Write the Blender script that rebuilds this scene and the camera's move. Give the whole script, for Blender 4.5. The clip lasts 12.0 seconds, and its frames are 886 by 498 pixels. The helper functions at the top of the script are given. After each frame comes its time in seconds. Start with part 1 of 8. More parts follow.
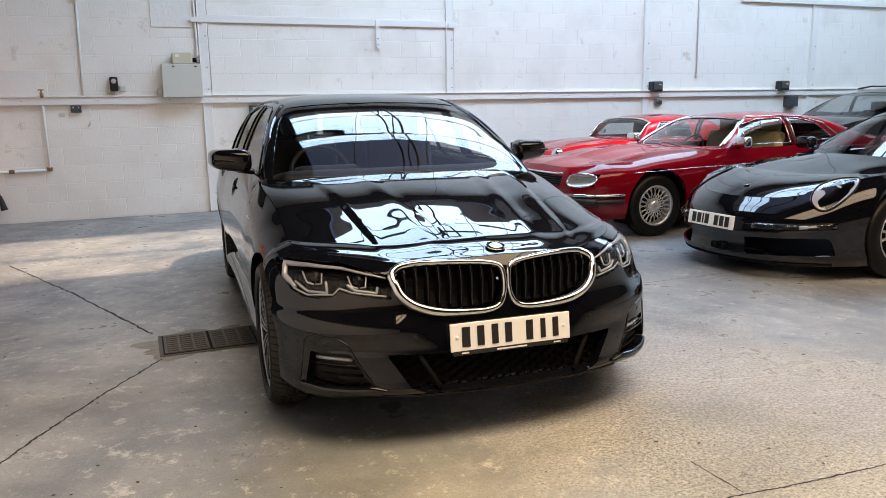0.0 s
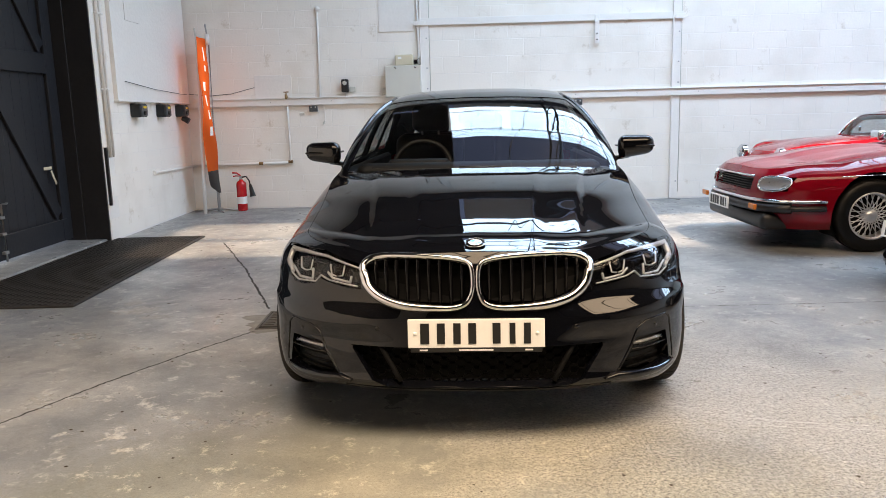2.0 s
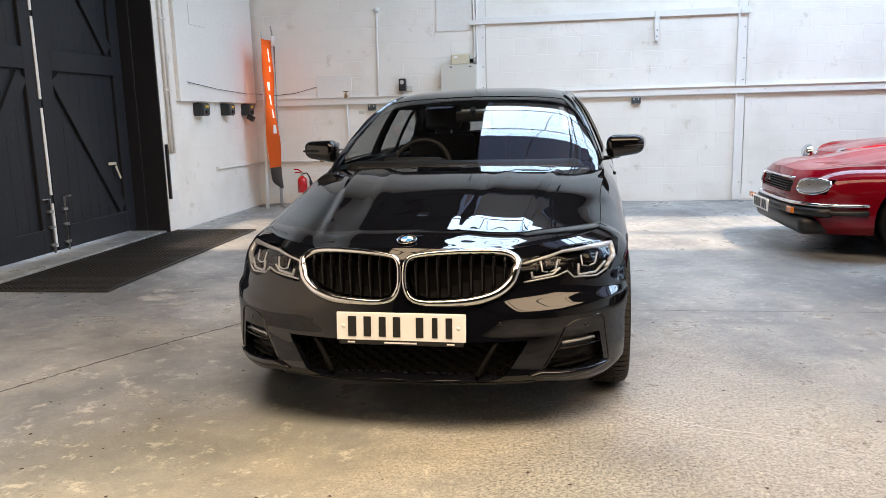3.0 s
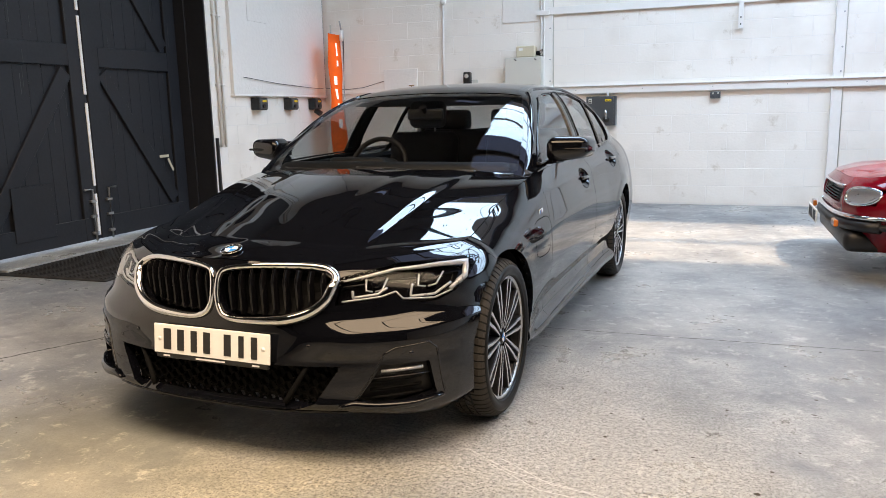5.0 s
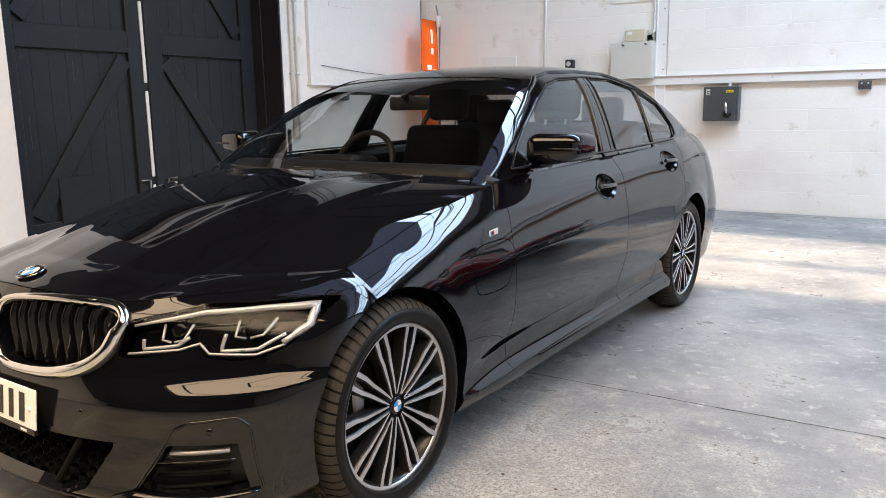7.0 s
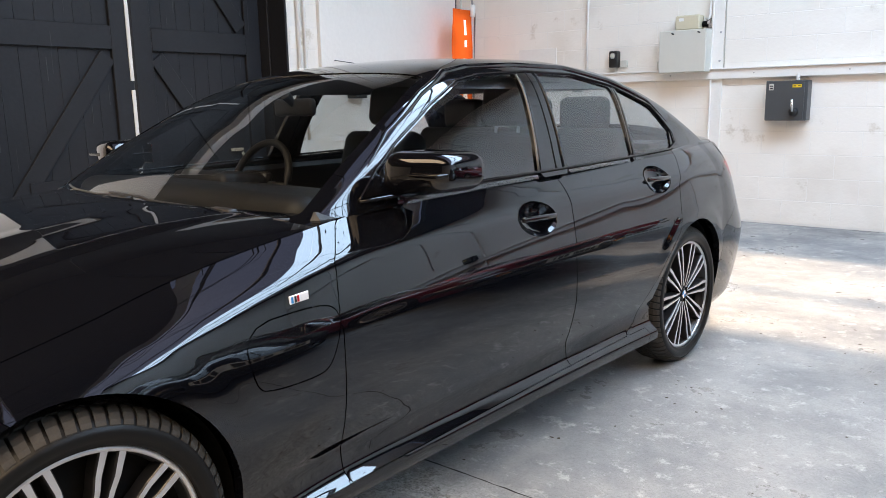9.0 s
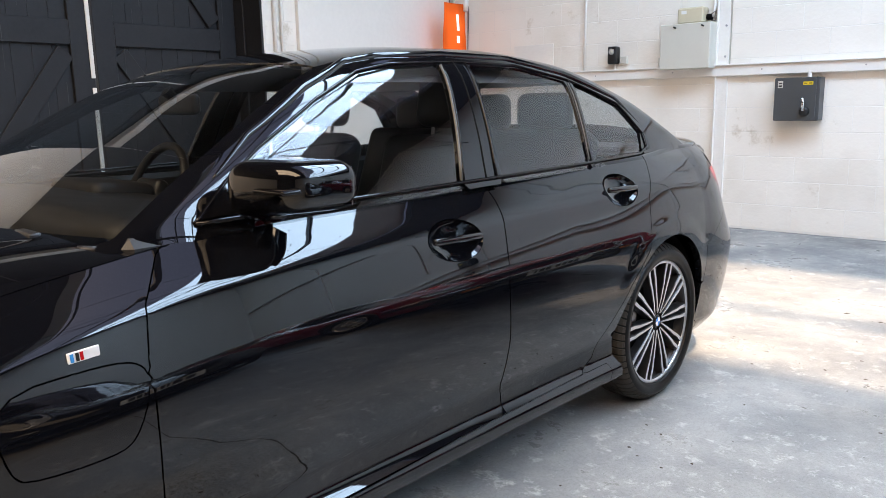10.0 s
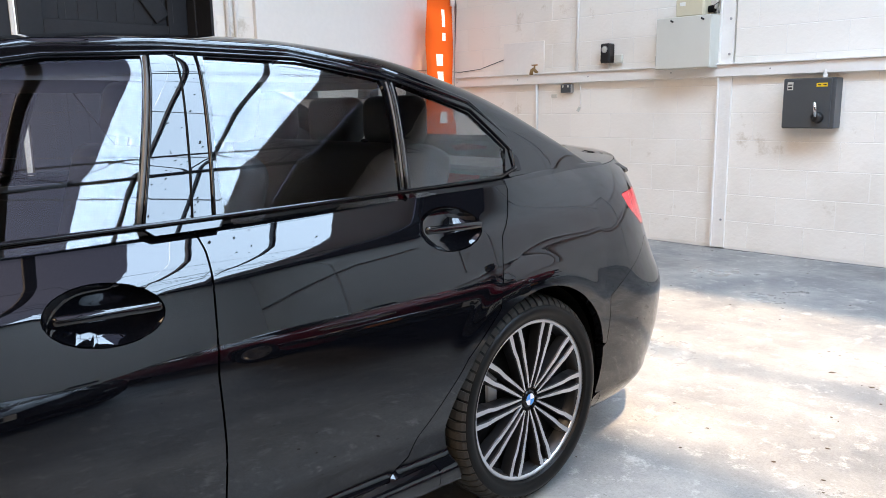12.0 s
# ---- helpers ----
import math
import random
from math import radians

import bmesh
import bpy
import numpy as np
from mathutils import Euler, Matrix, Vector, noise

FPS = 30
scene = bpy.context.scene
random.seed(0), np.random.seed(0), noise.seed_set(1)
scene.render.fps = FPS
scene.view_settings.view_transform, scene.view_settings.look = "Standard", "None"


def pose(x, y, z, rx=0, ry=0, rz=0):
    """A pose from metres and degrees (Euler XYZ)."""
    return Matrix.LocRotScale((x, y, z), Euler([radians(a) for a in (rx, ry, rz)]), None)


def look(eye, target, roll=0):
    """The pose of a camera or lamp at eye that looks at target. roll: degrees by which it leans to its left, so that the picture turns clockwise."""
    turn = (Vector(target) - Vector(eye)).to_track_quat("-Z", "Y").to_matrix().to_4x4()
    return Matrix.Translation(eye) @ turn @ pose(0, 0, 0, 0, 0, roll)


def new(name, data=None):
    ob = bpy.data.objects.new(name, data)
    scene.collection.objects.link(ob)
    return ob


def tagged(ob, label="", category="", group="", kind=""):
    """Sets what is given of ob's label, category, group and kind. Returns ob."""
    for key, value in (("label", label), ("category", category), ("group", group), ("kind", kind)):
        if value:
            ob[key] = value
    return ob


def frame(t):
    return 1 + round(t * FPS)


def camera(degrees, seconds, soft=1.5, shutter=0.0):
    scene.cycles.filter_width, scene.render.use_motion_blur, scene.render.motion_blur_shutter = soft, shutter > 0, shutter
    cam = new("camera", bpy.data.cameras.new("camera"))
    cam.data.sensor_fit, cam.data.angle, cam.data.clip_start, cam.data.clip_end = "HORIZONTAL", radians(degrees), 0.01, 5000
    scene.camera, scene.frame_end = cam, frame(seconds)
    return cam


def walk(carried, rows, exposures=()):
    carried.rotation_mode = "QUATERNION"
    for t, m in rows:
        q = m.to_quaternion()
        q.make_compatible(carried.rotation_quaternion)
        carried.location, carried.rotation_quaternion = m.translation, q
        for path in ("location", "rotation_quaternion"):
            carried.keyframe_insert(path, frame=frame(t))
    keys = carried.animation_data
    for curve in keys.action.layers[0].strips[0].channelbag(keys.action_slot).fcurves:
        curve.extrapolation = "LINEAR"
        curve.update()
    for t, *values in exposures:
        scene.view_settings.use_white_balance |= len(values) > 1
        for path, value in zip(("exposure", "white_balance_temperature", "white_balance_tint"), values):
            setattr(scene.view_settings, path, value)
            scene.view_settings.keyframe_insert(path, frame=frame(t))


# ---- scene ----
cam = camera(60.5, 12.0, soft=0.6)
PATH = [
    (0, (0.009, 0.138, 1.33), (0.734, 1.965, 0.964), -1.0),
    (0.5, (0.303, 0.104, 1.319), (0.846, 1.995, 0.956), -1.2),
    (1, (0.587, 0.046, 1.291), (0.923, 1.985, 0.934), -1.3),
    (1.5, (0.911, -0.038, 1.278), (1.052, 1.926, 0.924), -1.4),
    (2, (1.258, -0.027, 1.269), (1.23, 1.942, 0.919), -1.5),
    (2.5, (1.593, -0.038, 1.263), (1.423, 1.925, 0.914), -1.5),
    (3, (1.931, -0.061, 1.26), (1.641, 1.887, 0.912), -1.5),
    (5, (3.042, 0.526, 1.264), (2.38, 2.379, 0.906), -1.3),
    (5.5, (3.214, 0.771, 1.262), (2.46, 2.588, 0.902), -1.2),
    (6, (3.367, 1.037, 1.256), (2.504, 2.805, 0.895), -1.3),
    (6.5, (3.459, 1.371, 1.235), (2.503, 3.089, 0.872), -1.2),
    (7, (3.527, 1.693, 1.225), (2.491, 3.364, 0.858), -0.9),
    (9, (3.697, 2.855, 1.249), (2.464, 4.384, 0.873), -1.1),
    (9.5, (3.672, 3.171, 1.24), (2.416, 4.683, 0.869), -1.3),
    (10, (3.671, 3.449, 1.232), (2.396, 4.943, 0.857), -1.1),
    (10.5, (3.71, 3.738, 1.235), (2.415, 5.215, 0.862), -1.1),
    (11, (3.73, 3.995, 1.233), (2.41, 5.451, 0.859), -1.0),
    (11.5, (3.759, 4.268, 1.231), (2.409, 5.697, 0.859), -0.9),
    (12, (3.763, 4.547, 1.232), (2.382, 5.946, 0.864), -0.9),
]
walk(cam, [(t, look(eye, target, roll)) for t, eye, target, roll in PATH],
     [(0.0, 1.08, 7450, 24), (1.0, 1.16, 7500, 23.5), (2.5, 1.29, 7600, 23.5), (5.0, 1.34, 7650, 23.5), (7.0, 1.46, 7750, 25), (9.0, 1.58, 7700, 24.5), (12.0, 1.57, 7700, 25)])

# ---------------- world, sun and daylight ----------------
world = bpy.data.worlds.new("sky")
scene.world = world
world.use_nodes = True
wn = world.node_tree.nodes
sky = wn.new("ShaderNodeTexSky")
sky.sky_type, sky.sun_disc = "NISHITA", False
sky.sun_elevation, sky.sun_rotation = radians(57.7), radians(125)
world.node_tree.links.new(sky.outputs[0], wn["Background"].inputs[0])
wn["Background"].inputs[1].default_value = 0.12
sun = new("sun", bpy.data.lights.new("sun", "SUN"))
sun.data.energy, sun.data.angle, sun.data.color = 3.3, radians(2.2), (1.0, 0.86, 0.64)
sun.matrix_world = look((0, 0, 0), (-0.52, 0.36, -1.0))
scene.view_settings.exposure = 1.35
SKY_NORTH, SKY_SOUTH, FLOOR_FILL = 480, 250, 105  # watts of daylight through the two rooflights, then of the added floor fill


# ---------------- materials ----------------
def material(name, colour, rough=0.5, metal=0.0, coat=0.0, vary=0.12, scale=6.0, bump=0.0, bump_scale=60.0, spread=0.08, spec=0.5):
    """A principled surface with two scales of colour and gloss variation and fine relief."""
    m = bpy.data.materials.new(name)
    m.use_nodes = True
    nt = m.node_tree
    b = nt.nodes["Principled BSDF"]
    b.inputs["Metallic"].default_value = metal
    b.inputs["Coat Weight"].default_value = coat
    b.inputs["Coat Roughness"].default_value = 0.015
    b.inputs["Coat IOR"].default_value = 1.45
    b.inputs["Specular IOR Level"].default_value = spec
    b.inputs["Roughness"].default_value = rough
    b.inputs["Base Color"].default_value = (*colour, 1)
    if vary > 0 or bump > 0:
        tc = nt.nodes.new("ShaderNodeTexCoord")
        n1 = nt.nodes.new("ShaderNodeTexNoise")
        n1.inputs["Scale"].default_value, n1.inputs["Detail"].default_value = scale, 6
        n2 = nt.nodes.new("ShaderNodeTexNoise")
        n2.inputs["Scale"].default_value, n2.inputs["Detail"].default_value = bump_scale, 4
        nt.links.new(tc.outputs["Object"], n1.inputs["Vector"])
        nt.links.new(tc.outputs["Object"], n2.inputs["Vector"])
    if vary > 0:
        mix = nt.nodes.new("ShaderNodeMix")
        mix.data_type = "RGBA"
        mix.inputs[6].default_value = (*[max(c * (1 - vary), 0) for c in colour], 1)
        mix.inputs[7].default_value = (*[min(c * (1 + vary), 1) for c in colour], 1)
        add = nt.nodes.new("ShaderNodeMath")
        add.operation, add.inputs[2].default_value = "MULTIPLY_ADD", -0.15
        add.inputs[1].default_value = 0.65
        nt.links.new(n1.outputs[0], add.inputs[0])
        sm = nt.nodes.new("ShaderNodeMath")
        nt.links.new(n2.outputs[0], sm.inputs[0])
        sm.operation, sm.inputs[1].default_value = "MULTIPLY", 0.5
        su = nt.nodes.new("ShaderNodeMath")
        nt.links.new(add.outputs[0], su.inputs[0])
        nt.links.new(sm.outputs[0], su.inputs[1])
        nt.links.new(su.outputs[0], mix.inputs[0])
        nt.links.new(mix.outputs[2], b.inputs["Base Color"])
        mr = nt.nodes.new("ShaderNodeMapRange")
        mr.inputs[3].default_value, mr.inputs[4].default_value = max(rough - spread, 0.0), min(rough + spread, 1)
        nt.links.new(n1.outputs[0], mr.inputs[0])
        nt.links.new(mr.outputs[0], b.inputs["Roughness"])
    if bump > 0:
        bp = nt.nodes.new("ShaderNodeBump")
        bp.inputs["Strength"].default_value, bp.inputs["Distance"].default_value = 1.0, bump
        nt.links.new(n2.outputs[0], bp.inputs["Height"])
        nt.links.new(bp.outputs[0], b.inputs["Normal"])
    return m


def glass_material(name, tint=(0.9, 0.95, 0.93), rough=0.0, clear=0.85, gloss=1.0):
    """Thin sheet of glass: mirror-like reflection over straight see-through."""
    m = bpy.data.materials.new(name)
    m.use_nodes = True
    nt = m.node_tree
    for n in list(nt.nodes):
        nt.nodes.remove(n)
    out = nt.nodes.new("ShaderNodeOutputMaterial")
    mix = nt.nodes.new("ShaderNodeMixShader")
    tr = nt.nodes.new("ShaderNodeBsdfTransparent")
    tr.inputs[0].default_value = (*[c * clear for c in tint], 1)
    gl = nt.nodes.new("ShaderNodeBsdfGlossy")
    gl.inputs["Roughness"].default_value = rough
    lw = nt.nodes.new("ShaderNodeLayerWeight")
    lw.inputs[0].default_value = 0.5
    pw = nt.nodes.new("ShaderNodeMath")
    pw.operation, pw.inputs[1].default_value = "POWER", 4.0
    nt.links.new(lw.outputs["Facing"], pw.inputs[0])
    mu = nt.nodes.new("ShaderNodeMath")
    mu.operation, mu.use_clamp = "MULTIPLY_ADD", True
    mu.inputs[1].default_value, mu.inputs[2].default_value = 0.9, 0.05 * gloss
    nt.links.new(pw.outputs[0], mu.inputs[0])
    nt.links.new(mu.outputs[0], mix.inputs[0])
    nt.links.new(tr.outputs[0], mix.inputs[1])
    nt.links.new(gl.outputs[0], mix.inputs[2])
    nt.links.new(mix.outputs[0], out.inputs[0])
    return m


BLACK_PAINT = material("black_car_paint", (0.0024, 0.0027, 0.0040), 0.3, 0.0, 1.0, 0.0, spec=0.0)
BLACK_PAINT.node_tree.nodes["Principled BSDF"].inputs["Coat IOR"].default_value = 1.58
RED_PAINT = material("red_car_paint", (0.17, 0.003, 0.009), 0.35, 0.0, 1.0, 0.0, spec=0.0)
BRIGHT_RED = material("bright_red_paint", (0.34, 0.008, 0.014), 0.35, 0.0, 1.0, 0.0, spec=0.0)
# grey that paints in a reflection along the window seals
SEAL_GLINT = material("seal_glint", (0.085, 0.082, 0.078), 0.45, 0.0, 0.0, 0.1, 40)
GLOSS_BLACK = material("gloss_black_trim", (0.004, 0.004, 0.005), 0.1, 0.0, 0.0, 0.0, spec=0.35)
SATIN_BLACK = material("satin_black_plastic", (0.009, 0.009, 0.010), 0.42, 0, 0, 0.2, 20, 0.0003, 900)
DARK = material("dark_cavity", (0.004, 0.004, 0.004), 0.7, 0, 0, 0.2, 10, spec=0.1)
CHROME = material("chrome", (0.74, 0.75, 0.76), 0.03, 1.0, 0, 0.04, 20)
ALU = material("machined_aluminium", (0.56, 0.57, 0.59), 0.32, 0.8, 0, 0.06, 30)
RIM_DARK = material("grey_rim_paint", (0.022, 0.023, 0.026), 0.35, 0.4, 0.3, 0.1, 30)
RUBBER = material("tyre_rubber", (0.005, 0.005, 0.005), 0.42, 0, 0, 0.25, 14, 0.0002, 160, spec=0.2)
TREAD = material("tyre_tread", (0.042, 0.038, 0.033), 0.75, 0, 0, 0.35, 25, 0.0004, 200, spec=0.2)
CAR_GLASS = glass_material("car_glass", (0.92, 0.95, 0.95), 0.0, 0.72, 1.45)
SIDE_GLASS = glass_material("side_glass", (0.93, 0.96, 0.96), 0.0, 0.88, 1.7)
LAMP_GLASS = glass_material("lamp_glass", (0.93, 0.94, 0.95), 0.0, 0.9, 0.45)
LEATHER = material("black_leather", (0.009, 0.009, 0.010), 0.55, 0, 0, 0.15, 8)
HEADLINER = material("grey_headliner", (0.16, 0.16, 0.17), 0.9, 0, 0, 0.1, 10)
CREAM = material("cream_leather", (0.5, 0.4, 0.22), 0.5, 0, 0, 0.15, 8, 0.0008, 200)
WHITE_PLATE = material("white_plate", (0.8, 0.8, 0.78), 0.35, 0, 0, 0.05, 10)
INK = material("black_ink", (0.012, 0.012, 0.012), 0.4, 0, 0, 0.0)
TAIL_RED = material("red_lamp_lens", (0.34, 0.006, 0.014), 0.2, 0, 0.2, 0.1, 20)
AMBER = material("amber_lens", (0.6, 0.17, 0.03), 0.15, 0, 0.6, 0.05, 20)
BADGE_BLUE = material("badge_blue", (0.02, 0.25, 0.62), 0.2, 0, 0.8, 0)
BADGE_WHITE = material("badge_white", (0.75, 0.76, 0.78), 0.2, 0, 0.8, 0)
WALL_PAINT = material("white_wall_paint", (0.80, 0.77, 0.725), 0.75, 0, 0, 0.07, 1.3, 0.004, 22, 0.1)
TRIM_PAINT = material("white_gloss_timber", (0.80, 0.775, 0.735), 0.5, 0, 0, 0.06, 3, 0.001, 40)
DOOR_PAINT = material("black_door_timber", (0.0205, 0.0220, 0.0260), 0.48, 0, 0, 0.4, 3, 0.0012, 30, 0.1, spec=0.25)
REFLECTOR = material("lamp_reflector", (0.6, 0.61, 0.63), 0.3, 0.55, 0, 0.1, 30)
GREY_BOX = material("grey_enamel", (0.60, 0.59, 0.53), 0.4, 0, 0, 0.05, 6)
DARK_GREY_BOX = material("dark_grey_enamel", (0.055, 0.062, 0.068), 0.4, 0, 0, 0.1, 8)
BEIGE = material("beige_plastic", (0.62, 0.55, 0.4), 0.5, 0, 0, 0.06, 8)
ORANGE = material("orange_flag_cloth", (0.85, 0.13, 0.012), 0.75, 0, 0, 0.08, 5, 0.0006, 300)
cloth_nodes = ORANGE.node_tree
thin = cloth_nodes.nodes.new("ShaderNodeBsdfTranslucent")
thin.inputs[0].default_value = (0.85, 0.13, 0.012, 1)
blend = cloth_nodes.nodes.new("ShaderNodeMixShader")
blend.inputs[0].default_value = 0.45
cloth_nodes.links.new(cloth_nodes.nodes["Principled BSDF"].outputs[0], blend.inputs[1])
cloth_nodes.links.new(thin.outputs[0], blend.inputs[2])
cloth_nodes.links.new(blend.outputs[0], cloth_nodes.nodes["Material Output"].inputs[0])
EXT_RED = material("extinguisher_red", (0.5, 0.008, 0.012), 0.25, 0, 0.6, 0.05, 10)
STEEL = material("dull_steel", (0.42, 0.42, 0.42), 0.42, 0.9, 0, 0.2, 20)
COPPER = material("aged_brass", (0.3, 0.18, 0.08), 0.45, 0.8, 0, 0.2, 30)
YELLOW = material("yellow_sticker", (0.8, 0.55, 0.02), 0.5, 0, 0, 0.05, 10)
MAT_RUBBER = material("rubber_mat", (0.022, 0.0215, 0.021), 0.6, 0, 0, 0.3, 8, spec=0.4)
IRON = material("drain_iron", (0.09, 0.08, 0.07), 0.65, 0.3, 0, 0.3, 20, 0.001, 150)
ROOF_MAT = material("dark_roof_sheet", (0.04, 0.042, 0.045), 0.8, 0, 0, 0.15, 2)


def concrete():
    m = material("painted_concrete", (0.235, 0.235, 0.232), 0.42, 0, 0, 0.0)
    nt = m.node_tree
    b = nt.nodes["Principled BSDF"]
    tc = nt.nodes.new("ShaderNodeTexCoord")

    def noise_tex(scale, detail, rough=0.6):
        n = nt.nodes.new("ShaderNodeTexNoise")
        n.inputs["Scale"].default_value, n.inputs["Detail"].default_value, n.inputs["Roughness"].default_value = scale, detail, rough
        nt.links.new(tc.outputs["Object"], n.inputs["Vector"])
        return n

    def ramp(src, a, c, lo, hi):
        r = nt.nodes.new("ShaderNodeValToRGB")
        r.color_ramp.elements[0].position, r.color_ramp.elements[1].position = a, c
        r.color_ramp.elements[0].color, r.color_ramp.elements[1].color = (*lo, 1), (*hi, 1)
        nt.links.new(src, r.inputs[0])
        return r

    def mixed(fac, a, c, mode="MIX"):
        x = nt.nodes.new("ShaderNodeMix")
        x.data_type, x.blend_type = "RGBA", mode
        if isinstance(fac, float):
            x.inputs[0].default_value = fac
        else:
            nt.links.new(fac, x.inputs[0])
        nt.links.new(a, x.inputs[6])
        nt.links.new(c, x.inputs[7])
        return x.outputs[2]

    big = noise_tex(0.55, 5)
    mid = noise_tex(2.2, 9, 0.7)
    patch = noise_tex(9.0, 12, 0.8)
    fine = noise_tex(60, 7, 0.85)
    grit = noise_tex(120, 4, 0.7)
    blot = noise_tex(0.9, 3, 0.5)
    tint = ramp(big.outputs[0], 0.40, 0.60, (0.200, 0.214, 0.226), (0.300, 0.300, 0.290))
    wear = ramp(mid.outputs[0], 0.36, 0.66, (0.78, 0.79, 0.80), (1.10, 1.10, 1.09))
    speck = ramp(fine.outputs[0], 0.41, 0.59, (0.52, 0.52, 0.52), (1.50, 1.50, 1.48))
    scuff = ramp(patch.outputs[0], 0.545, 0.62, (0, 0, 0), (1, 1, 1))
    pits = ramp(grit.outputs[0], 0.37, 0.44, (0.30, 0.28, 0.28), (1, 1, 1))
    stain = ramp(blot.outputs[0], 0.30, 0.52, (0.64, 0.645, 0.65), (1, 1, 1))
    pale = nt.nodes.new("ShaderNodeRGB")
    pale.outputs[0].default_value = (0.62, 0.62, 0.60, 1)
    c1 = mixed(1.0, tint.outputs[0], wear.outputs[0], "MULTIPLY")
    half = nt.nodes.new("ShaderNodeMath")
    half.operation, half.inputs[1].default_value = "MULTIPLY", 0.52
    nt.links.new(scuff.outputs[0], half.inputs[0])
    c1 = mixed(half.outputs[0], c1, pale.outputs[0])
    zone = nt.nodes.new("ShaderNodeVectorMath")
    zone.operation = "DISTANCE"
    zone_at = nt.nodes.new("ShaderNodeVectorMath")
    zone_at.operation = "MULTIPLY"
    zone_at.inputs[1].default_value = (1.0, 0.62, 0.0)
    nt.links.new(tc.outputs["Object"], zone_at.inputs[0])
    nt.links.new(zone_at.outputs[0], zone.inputs[0])
    zone.inputs[1].default_value = (-2.55, 0.75, 0.0)
    ragged = nt.nodes.new("ShaderNodeMath")
    ragged.operation, ragged.inputs[1].default_value = "MULTIPLY_ADD", -1.9
    nt.links.new(mid.outputs[0], ragged.inputs[0])
    nt.links.new(zone.outputs["Value"], ragged.inputs[2])
    worn = nt.nodes.new("ShaderNodeMapRange")
    worn.inputs[1].default_value, worn.inputs[2].default_value = -0.15, 0.45
    worn.inputs[3].default_value, worn.inputs[4].default_value = 1.0, 0.22
    nt.links.new(ragged.outputs[0], worn.inputs[0])
    grain = nt.nodes.new("ShaderNodeMath")
    grain.operation, grain.inputs[1].default_value = "MULTIPLY", 0.95
    nt.links.new(worn.outputs[0], grain.inputs[0])
    bare_tint = nt.nodes.new("ShaderNodeRGB")
    bare_tint.outputs[0].default_value = (0.38, 0.373, 0.350, 1)
    wash = nt.nodes.new("ShaderNodeMapRange")
    wash.inputs[1].default_value, wash.inputs[2].default_value = 0.22, 1.0
    wash.inputs[3].default_value, wash.inputs[4].default_value = 0.0, 0.6
    nt.links.new(worn.outputs[0], wash.inputs[0])
    c1 = mixed(wash.outputs[0], c1, bare_tint.outputs[0])
    c1 = mixed(grain.outputs[0], c1, speck.outputs[0], "MULTIPLY")
    c1 = mixed(grain.outputs[0], c1, pits.outputs[0], "MULTIPLY")
    c2 = mixed(1.0, c1, stain.outputs[0], "MULTIPLY")
    # warm pool of light in front of the saloon, painted into the floor colour
    dist = nt.nodes.new("ShaderNodeVectorMath")
    dist.operation = "DISTANCE"
    sc = nt.nodes.new("ShaderNodeVectorMath")
    sc.operation = "MULTIPLY"
    sc.inputs[1].default_value = (0.8, 1.0, 0.0)
    nt.links.new(tc.outputs["Object"], sc.inputs[0])
    nt.links.new(sc.outputs[0], dist.inputs[0])
    dist.inputs[1].default_value = (-4.0 * 0.8, 0.50, 0.0)
    wob = nt.nodes.new("ShaderNodeMath")
    wob.operation, wob.inputs[1].default_value = "MULTIPLY_ADD", 1.6
    nt.links.new(mid.outputs[0], wob.inputs[0])
    nt.links.new(dist.outputs["Value"], wob.inputs[2])
    mrb = nt.nodes.new("ShaderNodeMapRange")
    mrb.inputs[1].default_value, mrb.inputs[2].default_value = 1.65, 2.2
    mrb.inputs[3].default_value, mrb.inputs[4].default_value = 0.9, 0.0
    nt.links.new(wob.outputs[0], mrb.inputs[0])
    warm_pool = nt.nodes.new("ShaderNodeRGB")
    warm_pool.outputs[0].default_value = (1.20, 1.15, 0.97, 1)
    c3 = mixed(mrb.outputs[0], c2, mixed(1.0, c2, warm_pool.outputs[0], "MULTIPLY"))
    nt.links.new(c3, b.inputs["Base Color"])
    r = ramp(mid.outputs[0], 0.35, 0.7, (0.44, 0.44, 0.44), (0.22, 0.22, 0.22))
    nt.links.new(r.outputs[0], b.inputs["Roughness"])
    bp = nt.nodes.new("ShaderNodeBump")
    bp.inputs["Distance"].default_value = 0.0034
    bsum = nt.nodes.new("ShaderNodeMath")
    nt.links.new(fine.outputs[0], bsum.inputs[0])
    nt.links.new(grit.outputs[0], bsum.inputs[1])
    nt.links.new(bsum.outputs[0], bp.inputs["Height"])
    nt.links.new(worn.outputs[0], bp.inputs["Strength"])
    nt.links.new(bp.outputs[0], b.inputs["Normal"])
    return m


CONCRETE = concrete()


# ---------------- mesh helpers ----------------
def part(name, bm, mat, parent=None, label="", smooth=False):
    """Links a bmesh (or mesh) as one object under a thing or a part."""
    if isinstance(bm, bpy.types.Mesh):
        me = bm
    else:
        me = bpy.data.meshes.new(name)
        bm.to_mesh(me)
        bm.free()
    if smooth:
        me.polygons.foreach_set("use_smooth", np.ones(len(me.polygons), dtype=bool))
    if mat is not None and not me.materials:
        me.materials.append(mat)
    ob = new(name, me)
    if parent is not None:
        ob.parent = parent
    if label:
        tagged(ob, label)
    return ob


def thing(name, m, label, category, group="", kind=""):
    e = new(name)
    e.empty_display_size = 0.1
    e.matrix_world = m
    return tagged(e, label, category, group, kind)


